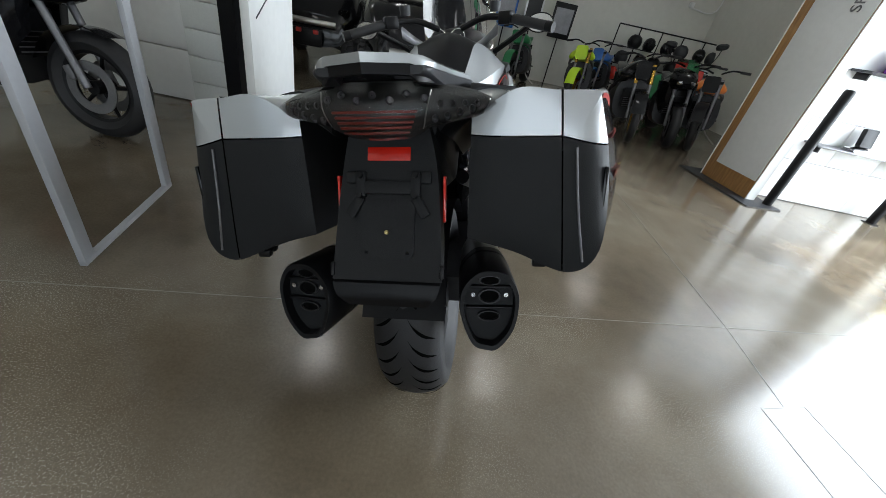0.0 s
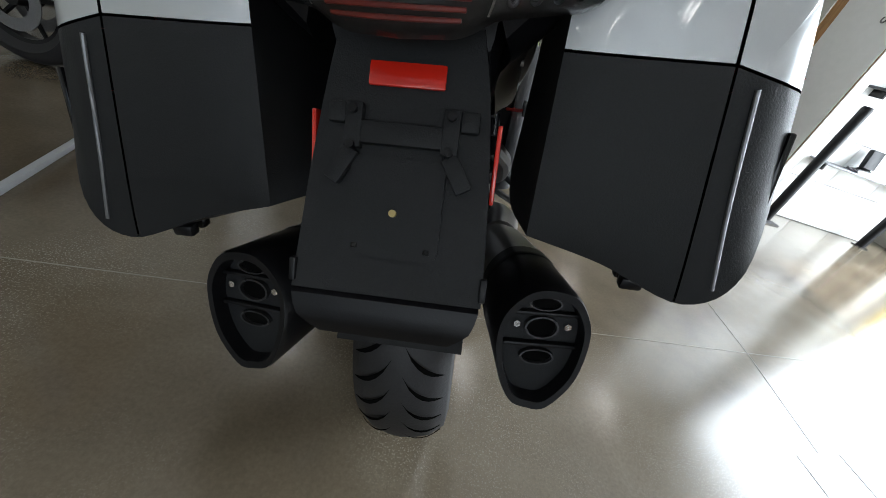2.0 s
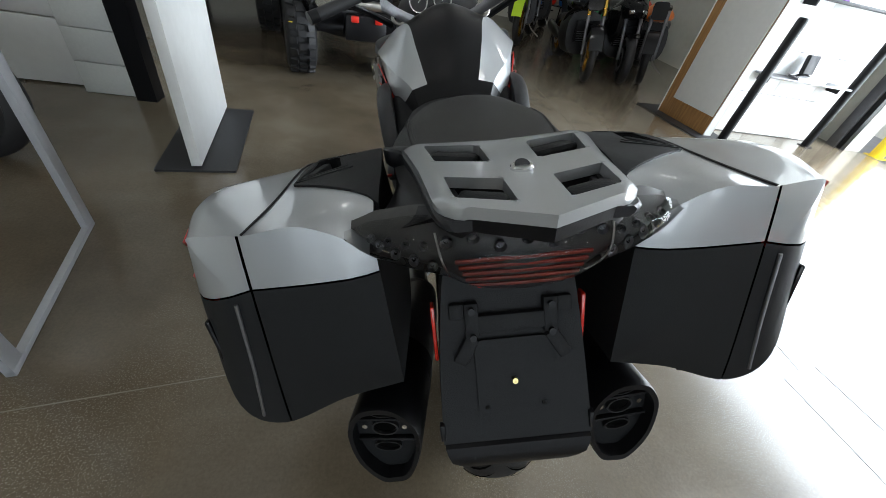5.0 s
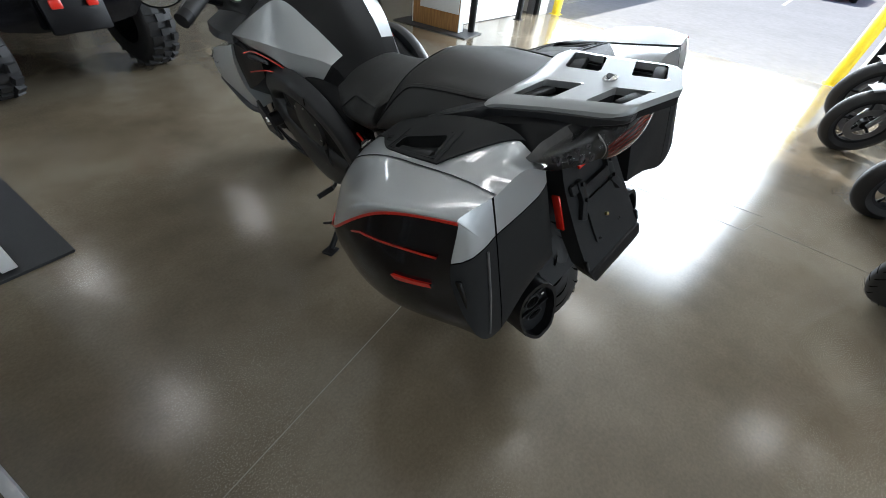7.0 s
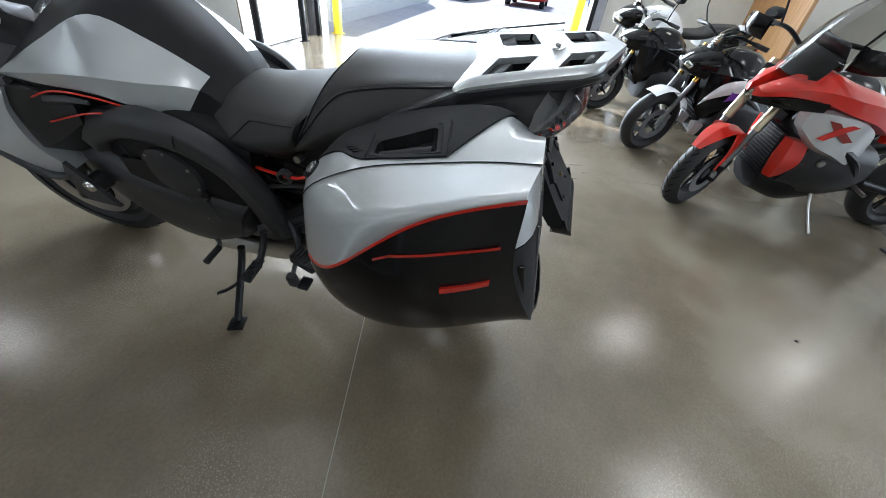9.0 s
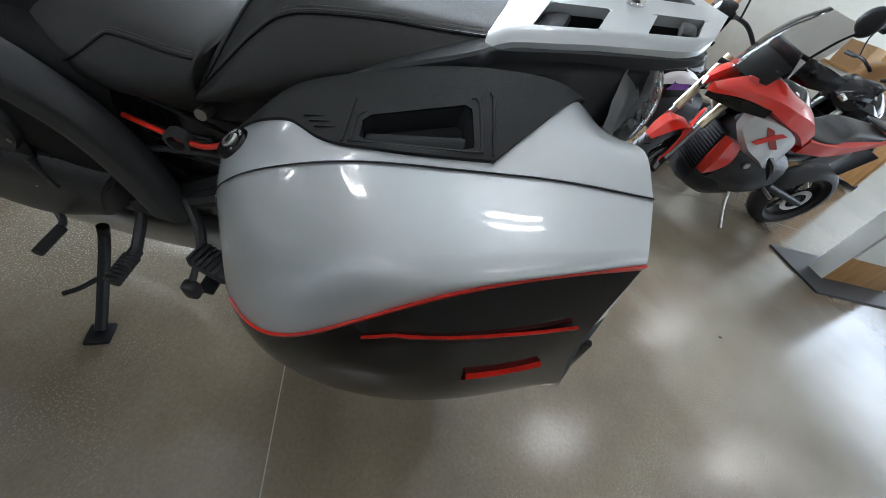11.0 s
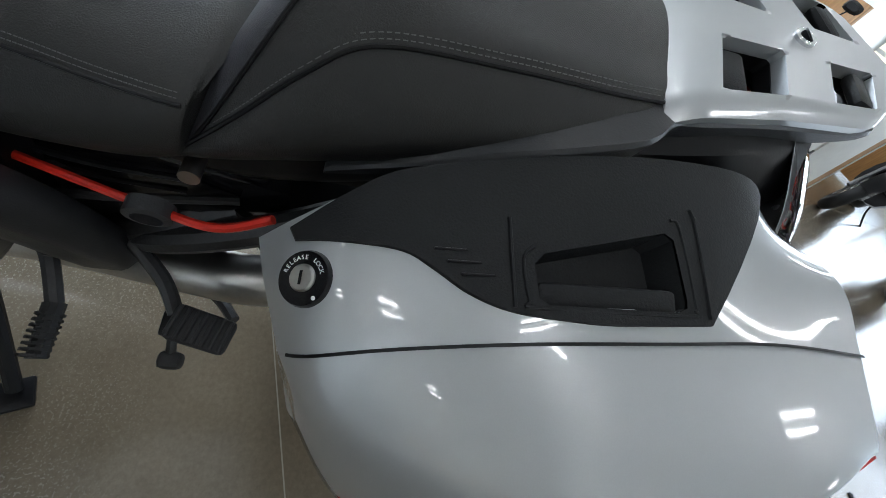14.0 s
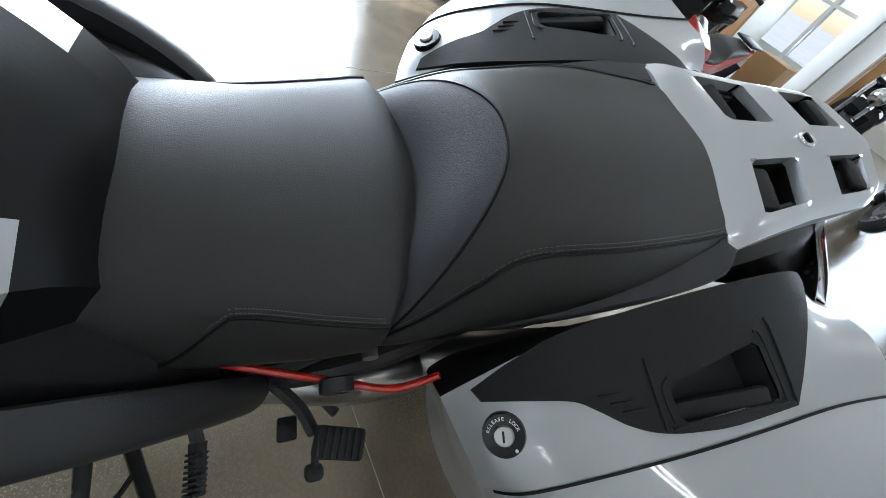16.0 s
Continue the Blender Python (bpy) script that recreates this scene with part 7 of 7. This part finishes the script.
# utility vehicle with knobbly tyres
def utility(label, m):
    u = thing("utility_vehicle", label, "utility vehicle", m @ Matrix.Diagonal((0.84, 1, 1, 1)), "utility vehicles at the back of the room")
    for sx in (-1, 1):
        for y in (0.0, 2.0):
            w = thing("wheel", "", "")
            w.parent = u
            w.matrix_local = pose(sx * 0.62, y, 0.34)
            part("tyre", lathe(bmn(), [(0.17, -0.13), (0.28, -0.145), (0.32, -0.11), (0.325, 0), (0.32, 0.11), (0.28, 0.145), (0.17, 0.13)], 32), RUBBER, w, "", 60)
            bm = bmn()
            for i in range(22):
                for k in (-1, 0, 1):
                    a = 2 * math.pi * (i + 0.5 * (k % 2)) / 22
                    q = pose(0, 0, 0, math.degrees(a), 0, 0) @ Vector((k * 0.085, 0, 0.327))
                    box(bm, q, (0.07, 0.05, 0.03), pose(0, 0, 0, math.degrees(a), 0, 22 * k))
            part("tread_relief", bm, RUBBER, w)
            part("rim", lathe(bmn(), [(0.0, sx * 0.06), (0.06, sx * 0.07), (0.15, sx * 0.05), (0.18, sx * 0.12), (0.18, -0.1)], 24), SATIN, w, "", 50)
            part("tag", box(bmn(), (sx * 0.1, -0.30, 0.10), (0.035, 0.004, 0.05)), YELLOW, w, "yellow paper tag") if y == 0.0 and sx < 0 else None
    part("hood", skin(bmn(), loft([[(-0.42, -0.32, 0.72), (0.42, -0.32, 0.72), (0.45, -0.30, 0.42), (-0.45, -0.30, 0.42)], [(-0.62, 0.05, 0.98), (0.62, 0.05, 0.98), (0.50, 0.0, 0.45), (-0.50, 0.0, 0.45)], [(-0.66, 0.6, 1.08), (0.66, 0.6, 1.08), (0.5, 0.6, 0.4), (-0.5, 0.6, 0.4)]], n=4, m=4), cap0=True, cap1=True), GLOSS, u, "black bonnet", 50)
    part("bumper", pipe(bmn(), [(-0.40, -0.38, 0.66), (0, -0.42, 0.66), (0.40, -0.38, 0.66)], 0.035, 12), STEEL, u, "bright front bumper bar")
    part("winch_plate", box(bmn(), (0, -0.36, 0.48), (0.42, 0.05, 0.2), None, 0.02), SATIN, u)
    for s in (-1, 1):
        part("headlight", box(bmn(), (s * 0.5, -0.2, 0.80), (0.16, 0.1, 0.08), None, 0.02), LENS, u)
        part("tow_hook", box(bmn(), (s * 0.12, -0.40, 0.55), (0.08, 0.02, 0.05), None, 0.01), RED, u, "small red hook plate")
        part("pillar", pipe(bmn(), [(s * 0.64, 0.5, 1.05), (s * 0.62, 0.9, 1.6), (s * 0.6, 1.2, 1.85), (s * 0.6, 2.0, 1.85)], 0.025, 8), SATIN, u)
        part("suspension_arm", rod(bmn(), (s * 0.2, 0.0, 0.42), (s * 0.56, 0.0, 0.34), 0.022), SATIN, u)
        part("shock", rod(bmn(), (s * 0.3, 0.02, 0.75), (s * 0.48, 0.0, 0.4), 0.03), RED if s < 0 else SATIN, u)
    part("cab", box(bmn(), (0, 1.2, 0.6), (1.1, 1.2, 0.5), None, 0.05), SATIN, u)
    part("bench", box(bmn(), (0, 1.5, 1.0), (1.1, 0.2, 0.5), None, 0.06), VINYL, u)
    part("cargo_bed", box(bmn(), (0, 2.3, 0.85), (1.3, 0.9, 0.35), None, 0.04), SATIN, u)
    part("roof", box(bmn(), (0, 1.6, 1.88), (1.25, 1.0, 0.05), None, 0.02), SATIN, u)
    return u


utility("black utility vehicle with knobbly tyres and a bright bumper", pose(-0.38, 4.56, 0, 0, 0, 13))
utility("black utility vehicle with knobbly tyres and a bright bumper", pose(-1.95, 5.75, 0, 0, 0, 11))
utility("black utility vehicle with knobbly tyres and a bright bumper", pose(-0.5, 8.1, 0, 0, 0, 4))


# ---- display panels, table, shelf wall ----
def display_panel(m, label, width, text=False, height=2.3):
    """A tall white board with oak edging on a dark steel foot plate; x runs along the board."""
    d = thing("display_panel", label, "display panel", m)
    part("foot_plate", plate(bmn(), rounded(width + 0.42, 0.44, 0.01), 0.012, pose(0, 0, 0.006)), DARKGREY, d, "dark steel foot plate")
    part("core", box(bmn(), (0, 0, 0.012 + height / 2), (width, 0.10, height), None, 0.002), OAK, d, "oak core board")
    for s in (-1, 1):
        part("face_board", box(bmn(), (0.055, s * 0.0585, 0.11 + height / 2), (width - 0.13, 0.014, height - 0.2), None, 0.002), WHITE, d, "white face board")
        part("edge_strip", box(bmn(), (s * (width / 2 + 0.006), 0, 0.012 + height / 2), (0.01, 0.116, height), None, 0.002), WHITE, d)
    if text:
        cu = bpy.data.curves.new("lettering", "FONT")
        cu.body, cu.size, cu.extrude, cu.align_x, cu.align_y = "SPORT", 0.13, 0.002, "CENTER", "CENTER"
        t = new("lettering", cu)
        cu.materials.append(ALUMINIUM)
        t.parent = d
        t.matrix_local = pose(0.20, -0.069, 1.93) @ pose(0, 0, 0, 90, 0, 0) @ pose(0, 0, 0, 0, 0, 90)
    return d


display_panel(pose(3.38, 4.34, 0, 0, 0, -82), "white display panel with oak edging on a steel foot", 0.72, True, 2.5)
display_panel(pose(1.13, -2.02, 0, 0, 0, 94), "white display panel with oak edging on a steel foot", 0.58)
sgn = thing("standing_sign", "tall white standing board on a dark foot plate", "sign", pose(-1.21, 2.89, 0, 0, 0, 7))
part("foot_plate", plate(bmn(), rounded(0.39, 0.88, 0.01), 0.012, pose(0, 0, 0.006)), DARKGREY, sgn, "dark steel foot plate")
part("board", box(bmn(), (0, 0.02, 1.22), (0.05, 0.86, 2.4), None, 0.003), WHITE, sgn, "white board")
for z in (1.0, 1.75):
    part("line", box(bmn(), (0.027, 0.0, z), (0.003, 0.70, 0.008), pose(0, 0, 0, 25, 0, 0)), DARKGREY, sgn, "thin diagonal line")
part("line", box(bmn(), (0, -0.4116, 1.0), (0.03, 0.003, 0.008), pose(0, 0, 0, 0, 25, 0)), DARKGREY, sgn)

tb = thing("table", "high table with oak top and grey steel loop legs", "table", pose(-2.19, 1.42, 0, 0, 0, 12))
for k in range(5):
    part("top_board", box(bmn(), (0, -0.32 + 0.16 * k, 1.035), (1.92, 0.159, 0.045), None, 0.002), TABLEWOOD, tb, "oak board")
LEGPAINT = vary(mat("grey_steel_paint", (0.36, 0.37, 0.39), 0.45), 4, 0.05, 0.05)
for x in (-0.85, 0.88):
    lg = part("loop_leg", box(bmn(), (x, -0.345, 0.505), (0.025, 0.06, 1.01), None, 0.002), LEGPAINT, tb, "grey steel loop leg")
    part("upright", box(bmn(), (x, 0.345, 0.505), (0.025, 0.06, 1.01), None, 0.002), LEGPAINT, lg)
    part("foot_bar", box(bmn(), (x, 0, 0.012), (0.026, 0.75, 0.022), None, 0.002), LEGPAINT, lg)
    part("top_bar", box(bmn(), (x, 0, 0.998), (0.026, 0.75, 0.024), None, 0.002), LEGPAINT, lg)

# shelf wall of white panels, with shelves and goods
wallshelf = thing("shelf_wall", "white panelled shelf wall with grey joints", "shelf wall", pose(0, 0, 0), kind="structure")
part("backing", box(bmn(), (4.47, 4.32, 1.6), (1.62, 0.1, 3.2)), ALUMINIUM, wallshelf)
bm = box(bmn(), (0, 0, 0), (0.52, 0.02, 0.44), None, 0.003)
first = part("panel", bm, WHITE, wallshelf)
first.location = (3.94, 4.258, 0.23)
for i in range(3):
    for j in range(7):
        if i or j:
            o = new("panel", first.data)
            o.parent = wallshelf
            o.location = (3.94 + 0.526 * i, 4.258, 0.23 + 0.446 * j)


def shelf(x0, x1, z, label):
    s = thing("shelf", label, "shelf", pose(0, 0, 0))
    part("board", box(bmn(), ((x0 + x1) / 2, 4.138, z), (x1 - x0, 0.22, 0.02), None, 0.003), DARKGREY if z > 1 else ALUMINIUM, s)
    for x in (x0 + 0.08, x1 - 0.08):
        part("bracket", box(bmn(), (x, 4.178, z - 0.04), (0.02, 0.14, 0.06), None, 0.003), SATIN, s)


shelf(3.75, 5.2, 1.35, "thin dark shelf on the white wall")
shelf(3.8, 4.95, 0.66, "thin grey shelf on the white wall")


def carton(c, size, material, label, turn=0, name="box"):
    b = thing(name, label, "box", pose(*c, 0, 0, turn))
    part("body", box(bmn(), (0, 0, size[2] / 2), size, None, 0.004), material, b)
    part("label_patch", box(bmn(), (0, -size[1] / 2 - 0.001, size[2] / 2), (size[0] * 0.6, 0.002, size[2] * 0.5)), WHITE if material is not WHITE else BLUE, b)
    return b


carton((4.05, 4.12, 1.36), (0.1, 0.14, 0.24), PURPLE, "dark purple boxed product on the shelf", 20)
carton((4.22, 4.14, 1.36), (0.26, 0.12, 0.2), WHITE, "white boxed product on the shelf", -5)
carton((5.0, 4.14, 1.36), (0.2, 0.12, 0.12), BLUE, "small dark blue box on the shelf", 10)
bag = thing("wrapped_goods", "goods wrapped in shiny plastic on the shelf", "package", pose(4.35, 4.13, 0.67))
part("pack", skin(bmn(), loft([ring_of(-0.08, 0.2, 0.0, 0.03), ring_of(0.0, 0.24, 0.0, 0.05), ring_of(0.08, 0.18, 0.0, 0.04)], n=3, m=3), cap0=True, cap1=True), CHROME, bag, "", 40)
part("carton", box(bmn(), (-0.05, 0.02, 0.14), (0.16, 0.05, 0.18), pose(0, 0, 0, -12, 0, 8), 0.01), SATIN, bag)

# partition at the left, door and block pier
solid("wall_partition", (-4.19, 3.60, 1.6), (4.7, 0.2, 3.2), WALLPAINT, "pale painted partition wall", "wall")
dr = thing("door_1", "white panelled overhead door beside a block pier", "door", pose(-2.66, 3.48, 0), kind="structure")
bm = box(bmn(), (0, 0, 0), (1.06, 0.03, 0.40), None, 0.006)
d0 = part("door_panel", bm, WHITE, dr)
d0.location = (0, 0, 0.21)
for j in range(1, 6):
    o = new("door_panel", d0.data)
    o.parent = dr
    o.location = (0, 0, 0.21 + 0.408 * j)
pier = thing("block_pier", "painted concrete block pier", "pier", pose(-1.97, 3.46, 0), kind="structure")
b0 = part("block", box(bmn(), (0, 0, 0), (0.30, 0.16, 0.196), None, 0.006), BLOCK, pier)
b0.location = (0, 0, 0.1)
for j in range(1, 15):
    o = new("block", b0.data)
    o.parent = pier
    o.location = (0, 0, 0.1 + 0.2 * j)
solid("door_post", (-1.74, 3.39, 1.6), (0.12, 0.12, 3.2), SATIN, "black steel post at the pier", "post")
gl_ = thing("jacket", "dark jacket hanging on the white door", "jacket", pose(-2.56, 3.382, 0.98))
part("cloth", skin(bmn(), loft([[(-0.16, 0, 0), (0, -0.06, -0.02), (0.15, 0, 0.02), (0, 0.06, 0)], [(-0.19, 0, 0.3), (0, -0.08, 0.3), (0.19, 0, 0.3), (0, 0.08, 0.3)], [(-0.2, 0, 0.6), (0, -0.07, 0.65), (0.2, 0, 0.6), (0, 0.06, 0.62)]], n=4, m=4), cap0=True, cap1=True), VINYL, gl_, "", 60)
carton((-2.6, 2.05, 0.0), (0.16, 0.12, 0.03), WHITE, "small white paper on the floor under the table", 20, "paper_slip")

# back of the room: rack of gear, posters
hr = thing("helmet_rack", "black wire rack filled with helmets and gear", "rack", pose(4.9, 9.9, 0))
for i in range(7):
    part("upright", rod(bmn(), (-1.5 + 0.5 * i, 0, 0), (-1.5 + 0.5 * i, 0, 1.55), 0.014, seg=8), SATIN, hr)
for z in (0.46, 0.80, 1.14):
    part("shelf_board", box(bmn(), (0, -0.12, z), (3.0, 0.34, 0.02), None, 0.004), SATIN, hr)
part("rail", rod(bmn(), (-1.5, 0, 1.55), (1.5, 0, 1.55), 0.014, seg=8), SATIN, hr)
random.seed(4)
for i in range(22):
    hm = thing("helmet", "glossy helmet on the wire rack", "helmet", pose(3.55 + 0.125 * i, 9.72 + 0.1 * (i % 2), 0.59 + 0.34 * (i % 3), 0, 0, 37 * i), "helmets on the rack")
    c = random.choice((GLOSS, SATIN, GLOSS, RED, DARKGREY, BIKEWHITE, BLUE, GLOSS, SATIN))
    part("shell", skin(bmn(), [[Vector((r * 0.12 * math.cos(a), r * 0.15 * math.sin(a), z)) for a in np.linspace(0, 6.283, 14, endpoint=False)] for r, z in ((0.75, -0.12), (0.98, -0.05), (1.0, 0.02), (0.82, 0.09), (0.4, 0.135))], cap0=True, cap1=True), c, hm, "", 60)
    part("visor", box(bmn(), (0, 0.125, 0.0), (0.16, 0.05, 0.07), None, 0.02), GLOSS, hm)
for x, z, w_, h_, c in ((2.2, 1.35, 0.5, 0.7, SATIN), (0.9, 1.4, 0.45, 0.8, BLUE), (1.5, 1.5, 0.4, 0.6, BIKEWHITE)):
    ps = thing("poster_stand", "upright advertising poster stand", "poster", pose(x, 10.2, 0))
    part("board", box(bmn(), (0, 0, z), (w_, 0.03, h_), None, 0.004), c, ps)
    part("picture", box(bmn(), (0, -0.017, z), (w_ * 0.8, 0.004, h_ * 0.7)), DARKGREY if c is BIKEWHITE else ALUMINIUM, ps)
    part("stem", rod(bmn(), (0, 0, 0), (0, 0, z), 0.015, seg=8), SATIN, ps)
cp = thing("wall_conduit", "thin white conduit and boxes on the far wall", "conduit", pose(0, 0, 0))
part("pipe", pipe(bmn(), [(5.6, 10.47, 3.2), (5.6, 10.47, 2.2), (5.0, 10.47, 2.15)], 0.015, 6), WHITE, cp)
part("junction", box(bmn(), (5.0, 10.46, 2.2), (0.1, 0.06, 0.1), None, 0.01), WHITE, cp)

# by the door, south side: oak partitions, counter, extinguisher
def oak_board(x, y, w_, h_, turn, label):
    o = thing("oak_partition", label, "partition", pose(x, y, 0, 0, 0, turn), "oak partitions by the counter")
    part("board", box(bmn(), (0, 0, h_ / 2 + 0.05), (w_, 0.05, h_), None, 0.003), OAK, o)
    for s in (-1, 1):
        part("foot", box(bmn(), (s * w_ * 0.4, 0, 0.025), (0.06, 0.3, 0.05), None, 0.004), SATIN, o)


oak_board(5.3, -2.2, 1.3, 1.7, 8, "oak partition board behind the bikes")
oak_board(3.9, -4.3, 1.2, 1.4, -6, "oak partition board near the counter")
oak_board(2.9, -6.6, 0.9, 1.5, 4, "oak partition board near the windows")
counter = thing("counter", "white counter with boxes on it", "counter", pose(5.3, -4.6, 0, 0, 0, 0))
part("body", box(bmn(), (0, 0, 0.5), (1.6, 0.7, 1.0), None, 0.01), WHITE, counter)
part("worktop", box(bmn(), (0, 0, 1.02), (1.7, 0.8, 0.04), None, 0.006), OAK, counter)
carton((5.0, -4.55, 1.04), (0.4, 0.3, 0.3), CARDBOARD, "brown cardboard box on the counter", 12)
carton((3.2, -5.6, 0.0), (0.6, 0.5, 0.55), CARDBOARD, "brown cardboard box on the floor", -8)
carton((5.7, -4.5, 1.04), (0.3, 0.3, 0.22), SATIN, "black case on the counter", 25)
ex = thing("fire_extinguisher", "red fire extinguisher on the wall by the door", "extinguisher", pose(5.575, -0.62, 1.05))
part("bottle", lathe(bmn(), [(0, 0), (0.06, 0.005), (0.065, 0.05), (0.065, 0.36), (0.03, 0.43), (0.02, 0.46), (0, 0.46)], 20, "Z"), RED, ex, "", 50)
part("valve", box(bmn(), (0, 0, 0.48), (0.04, 0.09, 0.04), None, 0.01), SATIN, ex)
part("hose", pipe(bmn(), [(0, 0.02, 0.48), (-0.02, 0.1, 0.4), (-0.02, 0.09, 0.15)], 0.01, 8), RUBBER, ex)
part("tag", box(bmn(), (-0.067, 0, 0.2), (0.003, 0.07, 0.1)), YELLOW, ex, "yellow label")

# ---- outside ----
side = solid("outside_wall", (12.2, 5.0, 1.5), (9.0, 0.3, 3.4), WHITE, "white outside wall along the drive", "wall")
solid("outside_kerb", (12.2, 4.72, 0.02), (9.0, 0.25, 0.22), BLOCK, "pale kerb at the foot of the outside wall", "kerb")
for i in range(7):
    solid("bay_line_%d" % (i + 1), (17.5 + 0.0 * i, -12 + 2.7 * i, -0.066), (4.6, 0.1, 0.004), WHITE, "white painted bay line", "line")


def car(x, y, turn, paint, label):
    c = thing("car", label, "car", pose(x, y, -0.07, 0, 0, turn), "cars parked in the lot")
    sec = [(-2.1, 0.35, 0.80, 0.85), (-1.6, 0.3, 0.95, 1.0), (-1.0, 0.28, 1.42, 0.9), (0.3, 0.28, 1.45, 0.9), (1.0, 0.28, 1.0, 0.98), (1.9, 0.3, 0.85, 0.92), (2.15, 0.4, 0.65, 0.8)]
    part("body", skin(bmn(), loft([[(-w_ * 0.9, y_, lo), (-w_, y_, 0.6), (-w_ * 0.72 if hi > 1.1 else -w_ * 0.95, y_, hi), (w_ * 0.72 if hi > 1.1 else w_ * 0.95, y_, hi), (w_, y_, 0.6), (w_ * 0.9, y_, lo)] for y_, lo, hi, w_ in sec], sharp={2, 3}, n=3, m=4), cap0=True, cap1=True), paint, c, "", 40)
    part("windscreen", box(bmn(), (0, 0.72, 1.24), (1.28, 0.04, 0.5), pose(0, 0, 0, 58, 0, 0), 0.01), GLOSS, c)
    for s in (-1, 1):
        part("side_window", box(bmn(), (s * 0.79, -0.35, 1.2), (0.05, 1.3, 0.36), pose(0, 0, 0, 0, -s * 22, 0), 0.02), GLOSS, c)
        part("headlight", box(bmn(), (s * 0.65, 2.08, 0.72), (0.34, 0.1, 0.12), None, 0.03), LENS, c)
        for y_ in (-1.35, 1.35):
            w = part("wheel", lathe(bmn(), [(0.2, -0.1), (0.31, -0.11), (0.33, 0), (0.31, 0.11), (0.2, 0.1)], 24, "X", pose(s * 0.82, y_, 0.33)), RUBBER, c)
            part("rim", rod(bmn(), (s * 0.80, y_, 0.33), (s * 0.925, y_, 0.33), 0.2, seg=16), STEEL, w)


car(21, 4.0, 80, mat("white_car", (0.8, 0.8, 0.8), 0.25, 0, 0.5), "white car parked in the lot")
car(22, 0.6, 84, RED, "red car parked in the lot")
car(21, 7.4, 82, GLOSS, "dark car parked in the lot")
for i in range(7):
    street_bike("small green off-road machine parked outside", pose(21.5 + 0.5 * (i % 2), -2.6 - 1.5 * i, -0.07, 0, 0, 70), GREEN if i % 2 else BLUE, "dirt", GREEN, ALUMINIUM, SATIN, 0, 0, "machines parked outside")
trailer = thing("trailer", "white boat trailer parked outside", "trailer", pose(17.0, 8.2, -0.07, 0, 0, 20))
part("deck", box(bmn(), (0, 0, 0.55), (1.6, 3.2, 0.15), None, 0.02), BIKEWHITE, trailer)
part("hull", skin(bmn(), loft([[(-0.7, -1.5, 0.7), (-0.7, -1.5, 1.2), (0.7, -1.5, 1.2), (0.7, -1.5, 0.7)], [(-0.7, 0.4, 0.65), (-0.75, 0.4, 1.25), (0.75, 0.4, 1.25), (0.7, 0.4, 0.65)], [(-0.1, 1.9, 0.9), (-0.1, 1.9, 1.3), (0.1, 1.9, 1.3), (0.1, 1.9, 0.9)]], n=3, m=4), cap0=True, cap1=True), GREEN, trailer, "", 40)
for s in (-1, 1):
    part("wheel", lathe(bmn(), [(0.15, -0.1), (0.3, -0.1), (0.32, 0), (0.3, 0.1), (0.15, 0.1)], 24, "X", pose(s * 0.85, -0.3, 0.32)), RUBBER, trailer)
far = thing("far_building", "pale low building across the lot", "building", pose(48, 4, -0.07))
part("wall", box(bmn(), (0, 0, 3), (6, 60, 6)), WALLPAINT, far)
part("roof", box(bmn(), (0, 0, 6.2), (6.6, 60.6, 0.4)), ALUMINIUM, far)
for i in range(12):
    part("window", box(bmn(), (-3.02, -26 + 4.7 * i, 2.2), (0.08, 2.2, 1.6)), GLOSS, far)

# ---- ceiling lamps ----
def ceiling_lamp(x, y):
    l = thing("ceiling_lamp", "white two-tube ceiling lamp hanging under the ceiling", "ceiling lamp", pose(x, y, 4.3), "ceiling lamps in rows")
    part("housing", box(bmn(), (0, 0, 0.05), (0.42, 1.3, 0.07), None, 0.01), WHITE, l)
    for s in (-1, 1):
        part("tube", box(bmn(), (s * 0.1, 0, 0.0), (0.05, 0.80, 0.03), None, 0.01), TUBE, l, "glowing white tube")
        part("hanger", rod(bmn(), (0, s * 0.5, 0.08), (0, s * 0.5, 0.3), 0.006, seg=6), STEEL, l)


for x in (-4.2, -1.4, 1.6, 4.4):
    for y in (-5.5, -2.2, 1.2, 4.6, 8.0):
        ceiling_lamp(x, y)

# ---- floor joints and marks ----
def joint(a, b, w_=0.0032):
    a, b = Vector((*a, 0.0005)), Vector((*b, 0.0005))
    d = b - a
    o = box(bmn(), (a + b) / 2, (w_, d.length, 0.002), pose(0, 0, 0, 0, 0, -math.degrees(math.atan2(d.x, d.y))))
    tagged(link("floor_joint", o, JOINT), "fine saw-cut joint in the polished concrete", "joint", "", "structure")


joint((1.70, 1.62), (1.76, 10.4))
joint((1.70, 1.62), (1.66, 1.15))
joint((1.54, 1.12), (1.60, 0.32))
joint((1.77, 1.17), (1.86, 0.25))
joint((1.54, 1.12), (1.77, 1.17))
joint((1.60, 0.32), (1.86, 0.25))
joint((-6.4, 0.25), (1.70, 1.62))
joint((1.70, 1.62), (5.6, 2.28))
joint((1.73, 0.28), (1.66, -9.0))
random.seed(9)
for i, (x, y) in enumerate(((0.31, -0.47), (-0.5, -1.41), (-0.73, -1.1))):
    bm = bmesh.new()
    bmesh.ops.create_icosphere(bm, subdivisions=1, radius=0.007 + 0.004 * (i % 3), matrix=pose(x, y, 0.003) @ Matrix.Diagonal((1, 1.5, 0.5, 1)))
    tagged(link("debris_crumb", bm, SATIN), "small dark crumb lying on the concrete floor", "crumb", "crumbs on the floor")
